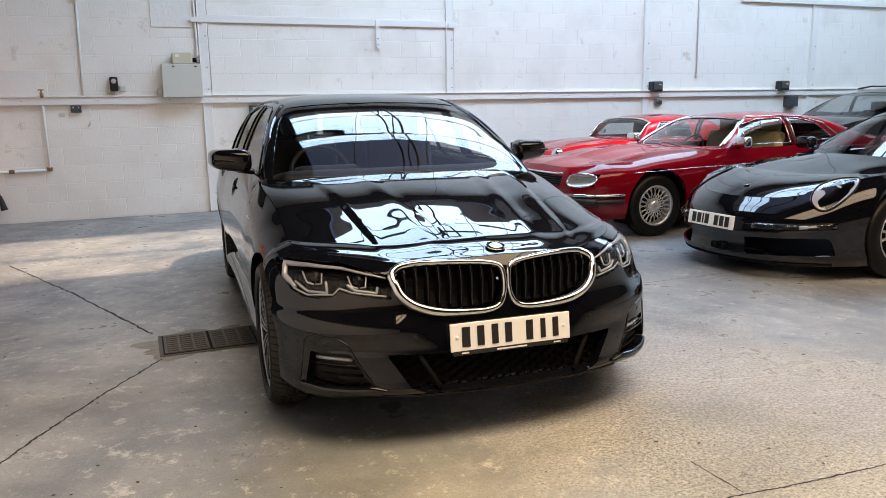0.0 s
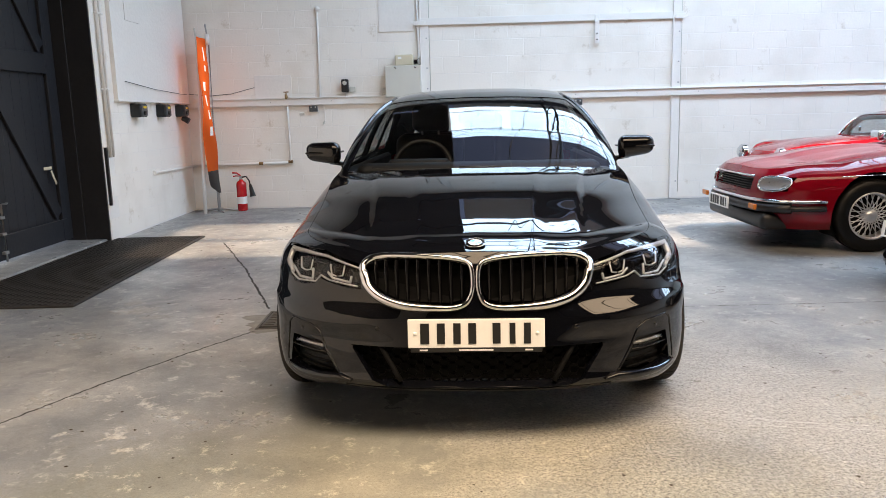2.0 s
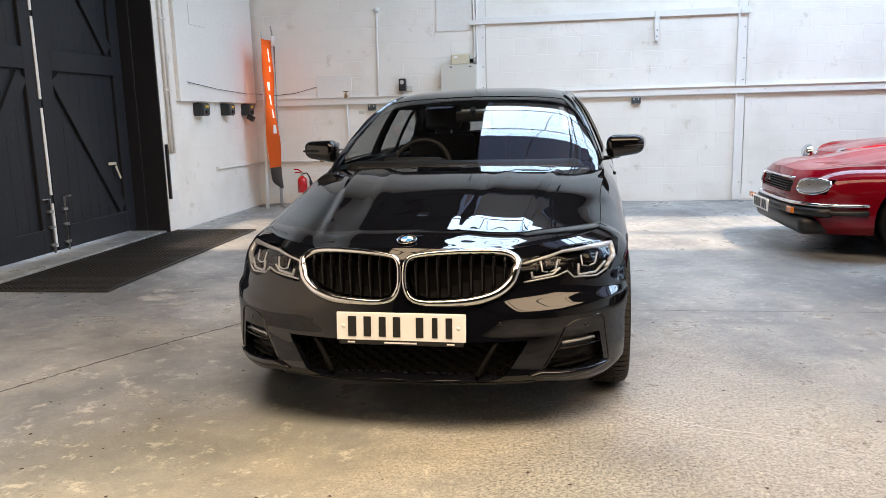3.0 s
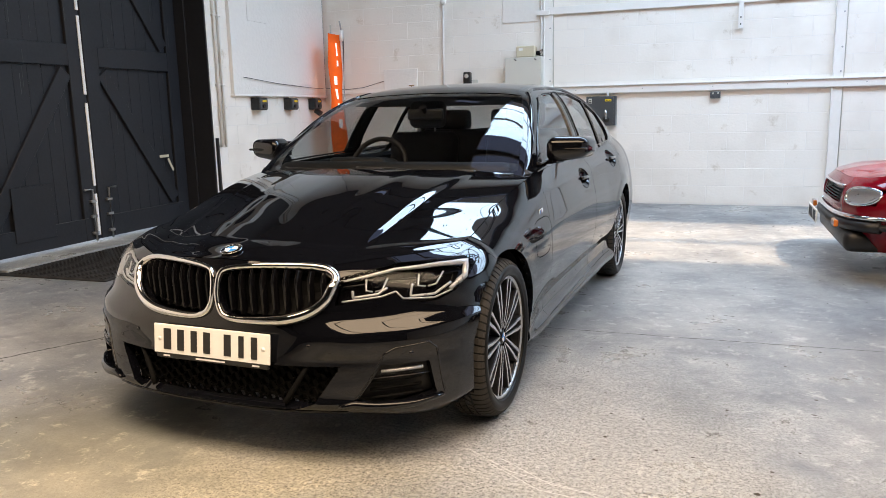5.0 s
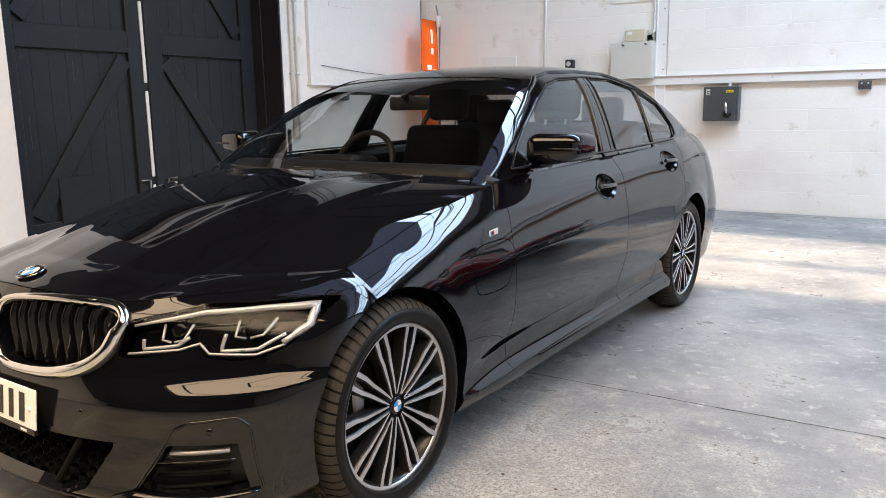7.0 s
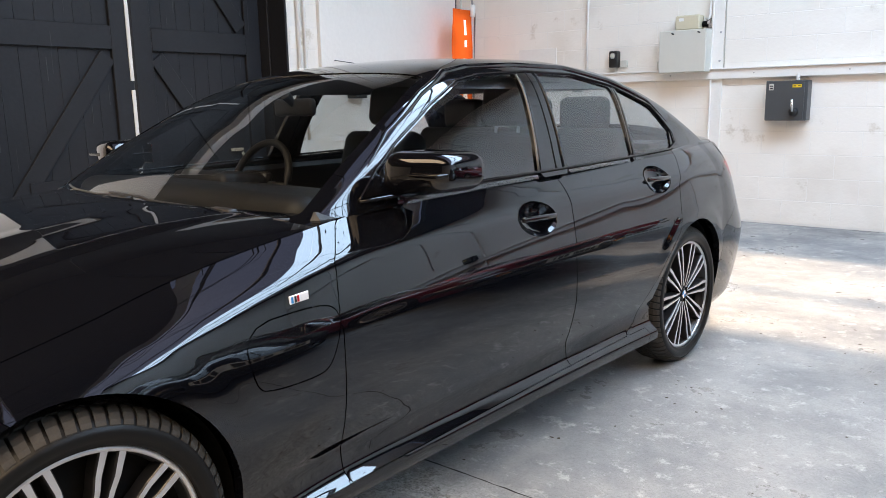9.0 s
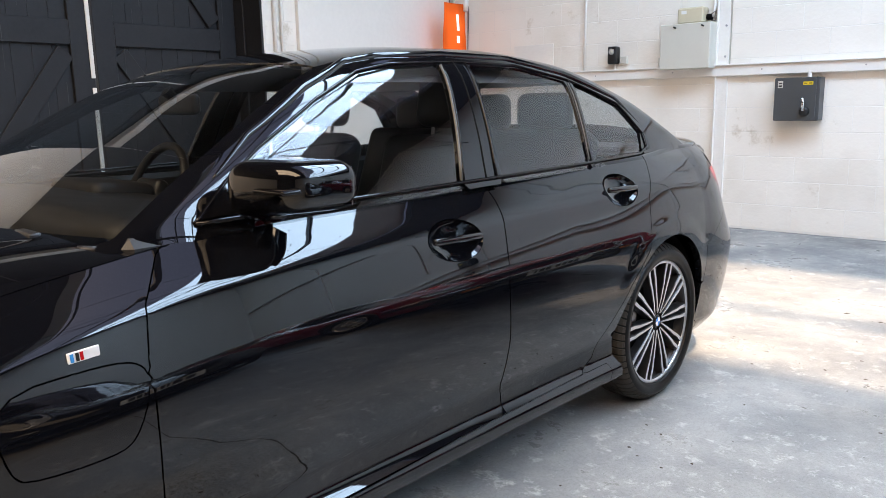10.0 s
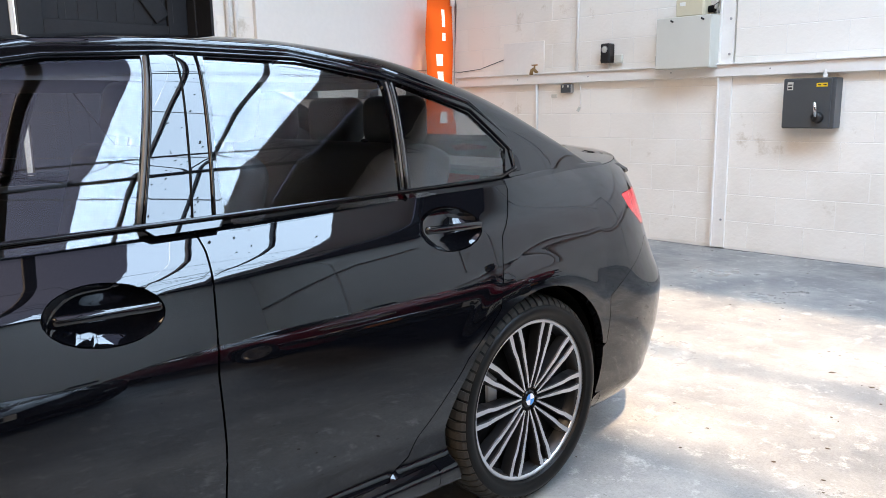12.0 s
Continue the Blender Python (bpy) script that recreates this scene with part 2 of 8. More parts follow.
def add_box(bm, c, s, bevel=0.0, m=None, seg=1):
    """A box of size s at c, with its edges broken by bevel."""
    r = bmesh.ops.create_cube(bm, size=1.0)
    vs = r["verts"]
    bmesh.ops.scale(bm, vec=s, verts=vs)
    bmesh.ops.translate(bm, vec=c, verts=vs)
    if bevel > 0:
        es = list({e for v in vs for e in v.link_edges})
        r = bmesh.ops.bevel(bm, geom=es, offset=bevel, segments=seg, affect="EDGES", profile=0.5)
        vs = list({v for f in r["faces"] for v in f.verts} | {v for v in vs if v.is_valid})
    if m is not None:
        bmesh.ops.transform(bm, matrix=m, verts=vs)
    return vs


def box(c, s, bevel=0.004, m=None, seg=1):
    bm = bmesh.new()
    add_box(bm, c, s, bevel, m, seg)
    return bm


def add_cyl(bm, a, b, r1, r2=None, n=20, caps=True):
    """A cylinder or cone from a to b."""
    a, b = Vector(a), Vector(b)
    d = b - a
    r = bmesh.ops.create_cone(bm, cap_ends=caps, segments=n, radius1=r1, radius2=r1 if r2 is None else r2, depth=d.length)
    bmesh.ops.transform(bm, matrix=Matrix.Translation((a + b) / 2) @ d.to_track_quat("Z", "Y").to_matrix().to_4x4(), verts=r["verts"])
    return r["verts"]


def cyl(a, b, r1, r2=None, n=20):
    bm = bmesh.new()
    add_cyl(bm, a, b, r1, r2, n)
    return bm


def lathe(profile, n=48, axis="Y"):
    """Turns (radius, along) pairs round an axis; open ends unless the radius is zero."""
    vs, fs = [], []
    k = len(profile)
    for i in range(n):
        c, s = math.cos(2 * math.pi * i / n), math.sin(2 * math.pi * i / n)
        for r, h in profile:
            vs.append({"X": (h, r * c, r * s), "Y": (r * c, h, r * s), "Z": (r * c, r * s, h)}[axis])
    for i in range(n):
        j = (i + 1) % n
        for a in range(k - 1):
            fs.append((i * k + a, i * k + a + 1, j * k + a + 1, j * k + a))
    me = bpy.data.meshes.new("turned")
    me.from_pydata(vs, [], fs)
    bm = bmesh.new()
    bm.from_mesh(me)
    bpy.data.meshes.remove(me)
    bmesh.ops.remove_doubles(bm, verts=bm.verts, dist=1e-5)
    bmesh.ops.recalc_face_normals(bm, faces=bm.faces)
    return bm


def tube(points, r, n=8, closed=False, flat=1.0):
    """A round bar along points."""
    P = [Vector(p) for p in points]
    vs, fs = [], []
    k = len(P)
    up = Vector((0, 0, 1))
    for i in range(k):
        d = (P[(i + 1) % k] - P[i - 1]) if closed or 0 < i < k - 1 else (P[1] - P[0] if i == 0 else P[-1] - P[-2])
        d.normalize()
        a = d.cross(up)
        if a.length < 1e-3:
            a = d.cross(Vector((0, 1, 0)))
        a.normalize()
        b = d.cross(a).normalized()
        for j in range(n):
            t = 2 * math.pi * j / n
            q = r[i] if isinstance(r, list) else r
            vs.append(P[i] + a * (q * math.cos(t)) + b * (q * flat * math.sin(t)))
    for i in range(k if closed else k - 1):
        for j in range(n):
            i2, j2 = (i + 1) % k, (j + 1) % n
            fs.append((i * n + j, i * n + j2, i2 * n + j2, i2 * n + j))
    if not closed:
        fs.append(tuple(range(n)))
        fs.append(tuple(reversed(range((k - 1) * n, k * n))))
    me = bpy.data.meshes.new("tube")
    me.from_pydata(vs, [], fs)
    bm = bmesh.new()
    bm.from_mesh(me)
    bpy.data.meshes.remove(me)
    bmesh.ops.recalc_face_normals(bm, faces=bm.faces)
    return bm


def pch(table, x):
    """Monotone cubic interpolation through (x, value) pairs."""
    xs, ys = np.array([p[0] for p in table], float), np.array([p[1] for p in table], float)
    x = np.asarray(x, float)
    h, d = np.diff(xs), np.diff(ys) / np.diff(xs)
    m = np.zeros(len(xs))
    for i in range(1, len(xs) - 1):
        if d[i - 1] * d[i] > 0:
            w1, w2 = 2 * h[i] + h[i - 1], h[i] + 2 * h[i - 1]
            m[i] = (w1 + w2) / (w1 / d[i - 1] + w2 / d[i])
    m[0], m[-1] = d[0], d[-1]
    xc = np.clip(x, xs[0], xs[-1])
    i = np.clip(np.searchsorted(xs, xc) - 1, 0, len(xs) - 2)
    t = (xc - xs[i]) / h[i]
    return (ys[i] * (1 + 2 * t) * (1 - t) ** 2 + m[i] * h[i] * t * (1 - t) ** 2 + ys[i + 1] * t * t * (3 - 2 * t) + m[i + 1] * h[i] * t * t * (t - 1))


def smooth_loop(pts, n=8, rounds=2):
    """A closed outline with its corners cut round (Chaikin)."""
    P = np.array(pts, float)
    for _ in range(rounds):
        Q = np.roll(P, -1, 0)
        P = np.stack([0.75 * P + 0.25 * Q, 0.25 * P + 0.75 * Q], 1).reshape(-1, P.shape[1])
    return P


def inside(P, poly):
    x, y = P[:, 0], P[:, 1]
    r = np.zeros(len(P), bool)
    for (ax, ay), (bx, by) in zip(poly, np.roll(poly, -1, 0)):
        c = (ay > y) != (by > y)
        with np.errstate(divide="ignore", invalid="ignore"):
            r ^= c & (x < (bx - ax) * (y - ay) / (by - ay) + ax)
    return r


def nearest(p, poly):
    A, B = poly, np.roll(poly, -1, 0)
    d = B - A
    t = np.clip(((p - A) * d).sum(1) / np.maximum((d * d).sum(1), 1e-12), 0, 1)
    q = A + t[:, None] * d
    return q[np.argmin(((q - p) ** 2).sum(1))]


class Patch:
    """A fine quad sheet whose faces are sorted into panels along drawn outlines."""

    def __init__(self, G, wrap=False, centre=(0, 1.5, 0.4)):
        nu, nv = G.shape[:2]
        self.V = G.reshape(-1, 3).copy()
        idx = np.arange(nu * nv).reshape(nu, nv)
        a = idx if wrap else idx[:-1]
        b = np.roll(idx, -1, 0) if wrap else idx[1:]
        self.F = np.stack([a[:, :-1], b[:, :-1], b[:, 1:], a[:, 1:]], -1).reshape(-1, 4)
        self.L = np.array(["body"] * len(self.F), dtype=object)
        n = self.face_normals()
        if ((n * (self.V[self.F].mean(1) - np.array(centre))).sum(1)).sum() < 0:
            self.F = self.F[:, ::-1]
        self.normals()

    def face_normals(self):
        A, B, C, D = (self.V[self.F[:, i]] for i in range(4))
        return np.cross(C - A, D - B)

    def normals(self):
        n = self.face_normals()
        N = np.zeros_like(self.V)
        for i in range(4):
            np.add.at(N, self.F[:, i], n)
        self.N = N / np.maximum(np.linalg.norm(N, axis=1, keepdims=True), 1e-12)

    def mark(self, label, poly, axes, where=None, source=None):
        """Faces within the outline (in the plane of two axes) become the panel label; its edge is drawn onto the outline."""
        poly = np.asarray(poly, float)
        C = self.V[self.F].mean(1)
        ok = np.ones(len(self.F), bool) if where is None else where(C)
        if source is not None:
            ok &= np.isin(self.L, source)
        sel = ok & inside(C[:, axes], poly)
        self.L[sel] = label
        vin, vout = np.zeros(len(self.V), bool), np.zeros(len(self.V), bool)
        vin[self.F[sel].ravel()] = True
        vout[self.F[ok & ~sel].ravel()] = True
        third = ({0, 1, 2} - set(axes)).pop()
        for i in np.nonzero(vin & vout)[0]:
            q = nearest(self.V[i, axes], poly)
            dlt = q - self.V[i, axes]
            n = self.N[i]
            self.V[i, axes] = q
            if abs(n[third]) > 0.15:
                self.V[i, third] -= (n[axes[0]] * dlt[0] + n[axes[1]] * dlt[1]) / n[third]

    def emit(self, label, name, mat, parent, rim=0.012, gap=0.0022, text="", sink=0.0):
        """One panel as a mesh with its own turned-in edge."""
        F = self.F[np.isin(self.L, [label] if isinstance(label, str) else label)]
        if not len(F):
            return None
        used = np.unique(F)
        remap = -np.ones(len(self.V), int)
        remap[used] = np.arange(len(used))
        V, N, F = self.V[used].copy(), self.N[used], remap[F]
        E = np.concatenate([F[:, [i, (i + 1) % 4]] for i in range(4)])
        key = np.sort(E, 1)
        _, inv, cnt = np.unique(key, axis=0, return_inverse=True, return_counts=True)
        be = E[cnt[inv.ravel()] == 1]
        bv = np.unique(be)
        fc = V[F].mean(1)
        acc, num = np.zeros_like(V), np.zeros(len(V))
        for i in range(4):
            np.add.at(acc, F[:, i], fc)
            np.add.at(num, F[:, i], 1)
        d = acc[bv] / num[bv][:, None] - V[bv]
        V[bv] += gap * d / np.maximum(np.linalg.norm(d, axis=1, keepdims=True), 1e-9)
        V -= N * sink
        faces = [tuple(map(int, f)) for f in F]
        nv = len(V)
        low = {}
        vs = V.tolist()
        if rim > 0:
            for k, i in enumerate(bv):
                low[int(i)] = nv + k
            vs += (V[bv] - N[bv] * rim).tolist()
            faces += [(int(b), int(a), low[int(a)], low[int(b)]) for a, b in be]
        me = bpy.data.meshes.new(name)
        me.from_pydata(vs, [], faces)
        me.polygons.foreach_set("use_smooth", np.ones(len(me.polygons), dtype=bool))
        if rim > 0:
            bset = {(min(a, b), max(a, b)) for a, b in be.tolist()}
            for e in me.edges:
                a, b = e.vertices
                if (min(a, b), max(a, b)) in bset:
                    e.use_edge_sharp = True
        me.materials.append(mat)
        return part(name, me, mat, parent, text)


# ---------------- building shell ----------------
WALL_Y, LEFT_X, DOOR_X, ROOF_Z = 10.80, -2.43, -2.86, 5.6


def slab(name, c, s, mat, label, bevel=0.0, category="", kind="structure"):
    ob = part(name, box((0, 0, 0), s, bevel), mat)
    ob.location = c
    return tagged(ob, label, category or name.split("_")[0], "", kind)


def plane_mesh(x0, y0, x1, y1, z, step=0.5):
    bm = bmesh.new()
    vs = [bm.verts.new((x, y, z)) for x, y in ((x0, y0), (x1, y0), (x1, y1), (x0, y1))]
    bm.faces.new(vs)
    return bm


floor = slab("floor", (5, 1.4, -0.1), (19, 19.2, 0.2), CONCRETE, "worn grey painted concrete workshop floor")
wall_north = slab("wall_north", (5, WALL_Y + 0.11, 2.8), (20, 0.22, 5.6), WALL_PAINT, "white painted blockwork wall behind the cars")
wall_west = new("wall_west")
tagged(wall_west, "white painted side wall with a wide door opening", "wall", "", "structure")
part("pier", box((LEFT_X - 0.3, 9.47, 2.8), (0.6, 2.86, 5.6), 0), WALL_PAINT, wall_west)
part("pier", box((LEFT_X - 0.3, -1.61, 2.8), (0.6, 13.28, 5.6), 0), WALL_PAINT, wall_west)
part("lintel", box((LEFT_X - 0.3, 6.535, 4.6), (0.6, 3.01, 2.0), 0), WALL_PAINT, wall_west)
# Unseen dark sheets added high up to darken reflections in the saloon.
BLIND_DARK = material("reflection_blind_dark", (0.035, 0.034, 0.033), 0.7, 0, 0, 0.2, 3)
part("reflection_blind", box((LEFT_X + 0.006, -1.58, 4.45), (0.012, 13.2, 2.28), 0), BLIND_DARK, wall_west, "unseen dark sheet above the door height, darkens the car's reflections")
part("reflection_blind", box((LEFT_X + 0.006, 6.53, 4.68), (0.012, 3.0, 1.82), 0), BLIND_DARK, wall_west, "unseen dark sheet above the door, darkens the car's reflections")
wall_east = slab("wall_east", (14.6, 1.4, 2.8), (0.2, 19.2, 5.6), WALL_PAINT, "white painted blockwork end wall")
# Unseen wall, made black so that the bumper reflects little.
wall_south = slab("wall_south", (5, -8.3, 2.8), (20, 0.2, 5.6), DOOR_PAINT, "unseen end wall, black to keep the car's reflections dark")
ground = slab("ground", (0, 0, -0.35), (300, 300, 0.2), CONCRETE, "grey concrete yard outside")


# ---------------- roof with rooflights ----------------
RX0, RX1, RY0, RY1 = -4.5, 15.0, -8.6, 11.1
OPEN = [(1.0, 13.5, 4.6, 9.6), (-1.0, 8.5, -1.4, 2.4)]
bm = bmesh.new()
ys = [RY0, OPEN[1][2], OPEN[1][3], OPEN[0][2], OPEN[0][3], RY1]
for i, (y0, y1) in enumerate(zip(ys, ys[1:])):
    spans = [(RX0, RX1)] if i % 2 == 0 else ([(RX0, OPEN[1][0]), (OPEN[1][1], RX1)] if i == 1 else [(RX0, OPEN[0][0]), (OPEN[0][1], RX1)])
    if i == 3:
        # unseen stepped holes added so that the sun strikes the flag
        spans = [(RX0, -0.34), (0.32, OPEN[0][0]), (OPEN[0][1], RX1)]
        for xa, yc in ((-0.34, 9.18), (-0.12, 9.03), (0.10, 8.88)):
            for ya, yb in ((y0, yc - 0.19), (yc + 0.19, y1)):
                add_box(bm, (xa + 0.11, (ya + yb) / 2, ROOF_Z + 0.06), (0.22, yb - ya, 0.12))
    for x0, x1 in spans:
        add_box(bm, ((x0 + x1) / 2, (y0 + y1) / 2, ROOF_Z + 0.06), (x1 - x0, y1 - y0, 0.12))
ceiling = tagged(part("ceiling", bm, ROOF_MAT), "dark sheeted workshop roof with long rooflights", "ceiling", "", "structure")
# milky sheets, with a clear strip where the sun comes in
MILKY = material("milky_rooflight_sheet", (0.75, 0.78, 0.8), 0.4, 0, 0, 0.05, 2)
for y0, y1 in ((4.6, 4.88), (7.12, 9.6)):
    tagged(part("rooflight_sheet", box(((1.2 + 13.5) / 2, (y0 + y1) / 2, ROOF_Z + 0.16), (12.5, y1 - y0, 0.01), 0), MILKY), "milky translucent rooflight sheet", "rooflight", "rooflight sheets", "structure")
tagged(part("rooflight_sheet", box((3.75, 0.5, ROOF_Z + 0.16), (9.7, 4.0, 0.01), 0), MILKY), "milky translucent rooflight sheet", "rooflight", "rooflight sheets", "structure")


def steel_bar(name, a, b, r, group, label):
    ob = part(name, tube([a, b], r, 8), STEEL)
    tagged(ob, label, "beam", group)
    return ob


for y in (4.92, 5.96, 7.2, 8.0, 9.5, -0.8, 0.8, 2.2):
    p = part("purlin", box((0, 0, 0), (15.5, 0.09 if y == 5.96 else 0.035, 0.07), 0.004), ROOF_MAT)
    p.location = (6.2, y, ROOF_Z - 0.05)
    tagged(p, "dark steel roof purlin under the rooflight", "beam", "roof purlins")
for x in (2.9, 6.5, 10.1):
    tr = thing("roof_truss", pose(x, 0, 0), "slender dark steel roof truss", "truss", "roof trusses")
    part("bottom_chord", tube([(0, 3.0, 4.75), (0, 10.82, 4.75)], 0.022, 8), ROOF_MAT, tr)
    part("top_chord", tube([(0, 3.0, 5.50), (0, 10.82, 5.50)], 0.022, 8), ROOF_MAT, tr)
    for i in range(7):
        y0 = 3.0 + 1.1 * i
        part("web_bar", tube([(0, y0, 4.75), (0, y0 + 0.55, 5.50)], 0.014, 6), ROOF_MAT, tr)
        part("web_bar", tube([(0, y0 + 0.55, 5.50), (0, y0 + 1.1, 4.75)], 0.014, 6), ROOF_MAT, tr)
for i in range(9):
    steel_bar("roof_brace", (1.6 + 1.4 * i, 4.7, ROOF_Z - 0.09), (2.9 + 1.4 * i, 9.5, ROOF_Z - 0.09), 0.012, "roof braces", "thin diagonal steel roof brace")


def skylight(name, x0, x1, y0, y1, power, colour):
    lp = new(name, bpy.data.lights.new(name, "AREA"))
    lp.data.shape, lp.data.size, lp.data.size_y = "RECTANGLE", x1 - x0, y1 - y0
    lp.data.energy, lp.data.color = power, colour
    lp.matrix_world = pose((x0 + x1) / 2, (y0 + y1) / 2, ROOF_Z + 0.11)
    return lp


skylight("rooflight_north", OPEN[0][0], OPEN[0][1], 6.75, 8.75, SKY_NORTH, (0.405, 0.70, 1.0))
skylight("rooflight_south", *OPEN[1], SKY_SOUTH, (1.0, 0.86, 0.62))
# leaves and grit lying on the rooflight sheets
litter_rng = random.Random(61)
bm = bmesh.new()
for i in range(150):
    x, y, q = litter_rng.uniform(1.3, 10.5), litter_rng.choice((7.35, 7.75, 8.2, 8.5)) + litter_rng.uniform(-0.16, 0.16), litter_rng.uniform(0.010, 0.028)
    turn = litter_rng.uniform(0, 6.28)
    ring = [bm.verts.new((x + q * litter_rng.uniform(0.6, 1.9) * math.cos(turn + k * 1.047), y + q * litter_rng.uniform(0.5, 0.9) * math.sin(turn + k * 1.047), ROOF_Z + 0.105)) for k in range(6)]
    bm.faces.new(ring)
tagged(part("leaf_litter", bm, ROOF_MAT), "dark dead leaves lying on the rooflight", "leaves", "", "stuff")
# second lamp added under the south rooflight to brighten the floor in front
skylight("floor_fill", 0.2, 4.0, -0.9, 2.1, FLOOR_FILL, (1.0, 0.90, 0.71)).data.spread = radians(140)

# ---------------- cars: general forms ----------------
def body_columns(sp, nf, ns, nr, v):
    """Rings of the lower body: plan outline by columns, height by rows v. Returns an array (columns, rows, 3) of the half with x >= 0."""
    ycf, ycr = sp["corner_front"], sp["corner_rear"]
    cols = []

    def inset(y):
        a, b, c = (pch(sp[k], v) for k in ("in_wing", "in_door", "in_quarter"))
        w1 = np.clip((y - sp["blend"][0]) / (sp["blend"][1] - sp["blend"][0]), 0, 1)
        w1 = w1 * w1 * (3 - 2 * w1)
        w2 = np.clip((y - sp["blend"][2]) / (sp["blend"][3] - sp["blend"][2]), 0, 1)
        w2 = w2 * w2 * (3 - 2 * w2)
        return (a * (1 - w1) + b * w1) * (1 - w2) + c * w2

    dF, dR = pch(sp["in_front"], v), pch(sp["in_rear"], v)
    for i in range(nf):
        ph = math.pi / 2 * (1 - i / nf)
        sq = sp["square_front"]
        e = 2 / (pch(sq, v) if isinstance(sq, list) else np.full_like(v, sq))
        cxv, sy = max(math.cos(ph), 1e-9) ** e, math.sin(ph) ** e
        cx = float(cxv[-1])
        x = (float(pch(sp["width"], ycf)) - inset(ycf)) * cxv
        y = ycf - (ycf - sp["front"] - dF) * sy
        z0, zt = float(pch(sp["bottom_front"], cx)) if "bottom_front" in sp else sp["bottom"], float(pch(sp["edge_front"], cx))
        cols.append(np.stack([x, y, z0 + v * (zt - z0)], 1))
    for i in range(ns + 1):
        s = ycf + (ycr - ycf) * i / ns
        x = float(pch(sp["width"], s)) - inset(s)
        zt = float(pch(sp["edge_side"], s))
        cols.append(np.stack([x, np.full_like(v, s), sp["bottom"] + v * (zt - sp["bottom"])], 1))
    for i in range(1, nr + 1):
        ph = math.pi / 2 * i / nr
        sq = sp["square_rear"]
        e = 2 / (pch(sq, v) if isinstance(sq, list) else np.full_like(v, sq))
        cxv, sy = max(math.cos(ph), 1e-9) ** e, math.sin(ph) ** e
        cx = float(cxv[-1])
        x = (float(pch(sp["width"], ycr)) - inset(ycr)) * cxv
        y = ycr + (sp["rear"] - dR - ycr) * sy
        zt = float(pch(sp["edge_rear"], cx))
        cols.append(np.stack([x, y, sp["bottom"] + v * (zt - sp["bottom"])], 1))
    H = np.array(cols)
    H[0, :, 0] = 0
    H[-1, :, 0] = 0
    return H


def ring_patch(H):
    M = H[1:-1][::-1] * np.array([-1, 1, 1])
    return Patch(np.concatenate([H, M]), wrap=True)


def lid_patch(front, side, back, bump, nr=60, nc=81):
    """A lid between a front edge, two mirrored side edges and a back edge; bump(r, c) lifts it. Edges are point rows of the half x >= 0."""
    def resample(P, n):
        d = np.concatenate([[0], np.cumsum(np.linalg.norm(np.diff(P, axis=0), axis=1))])
        t = np.linspace(0, d[-1], n)
        return np.stack([np.interp(t, d, P[:, k]) for k in range(3)], 1)
    half = (nc + 1) // 2
    Fh, Bh, S = resample(front, half), resample(back, half), resample(side, nr)
    mir = np.array([-1, 1, 1])
    Fr, Bk = np.concatenate([(Fh * mir)[:0:-1], Fh]), np.concatenate([(Bh * mir)[:0:-1], Bh])
    r, c = np.linspace(0, 1, nr)[:, None, None], np.linspace(0, 1, nc)[None, :, None]
    SL, SR = (S * mir)[:, None, :], S[:, None, :]
    P = (1 - r) * Fr[None] + r * Bk[None] + (1 - c) * SL + c * SR
    P = P - ((1 - r) * (1 - c) * Fr[0] + (1 - r) * c * Fr[-1] + r * (1 - c) * Bk[0] + r * c * Bk[-1])
    P[:, :, 2] += bump(r[:, :, 0], 2 * c[:, :, 0] - 1)
    return Patch(P, centre=(0, 1.5, -5))


def cabin_patch(sp, y0, y1, ny=150, nw=40):
    """The cabin above the belt: sections along the car, each a rounded arch between belt and roof."""
    rows = []
    th = np.linspace(0, math.pi / 2, nw + 1)
    for y in np.linspace(y0, y1, ny):
        m = float(pch(sp["arch"], y)) if isinstance(sp["arch"], list) else sp["arch"]
        cx, sz = np.cos(th) ** (2 / m), np.sin(th) ** (2 / m)
        cx[-1] = 0
        # even spacing along the arch
        d = np.concatenate([[0], np.cumsum(np.hypot(np.diff(cx) * 0.8, np.diff(sz) * 0.45))])
        tt = np.interp(np.linspace(0, d[-1], nw + 1), d, th)
        cx, sz = np.cos(tt) ** (2 / m), np.sin(tt) ** (2 / m)
        cx[-1] = 0
        zc, zb, xb, k = (float(pch(sp[n], y)) for n in ("roof", "belt_z", "belt_x", "crown"))
        zb = min(zb, zc - 0.05)
        x, z = cx * xb, np.full_like(cx, zb)
        for _ in range(30):
            top = zc - k * x * x
            z = zb + sz * np.maximum(top - zb, 0.02)
            dz = np.maximum(z - zb, 0)
            x = cx * np.maximum(xb - sp["tumble"][0] * dz - sp["tumble"][1] * dz * dz, 0.1)
        half = np.stack([x, np.full_like(x, y), z], 1)
        rows.append(np.concatenate([half, (half * np.array([-1, 1, 1]))[-2::-1]]))
    return Patch(np.array(rows), centre=(0, 1.8, 0.6))


class Sheets:
    """Several sheets searched as one."""

    def __init__(self, many):
        self.V, self.N = np.concatenate([p.V for p in many]), np.concatenate([p.N for p in many])


def right(C):
    return C[:, 0] > 0.02


def left(C):
    return C[:, 0] < -0.02


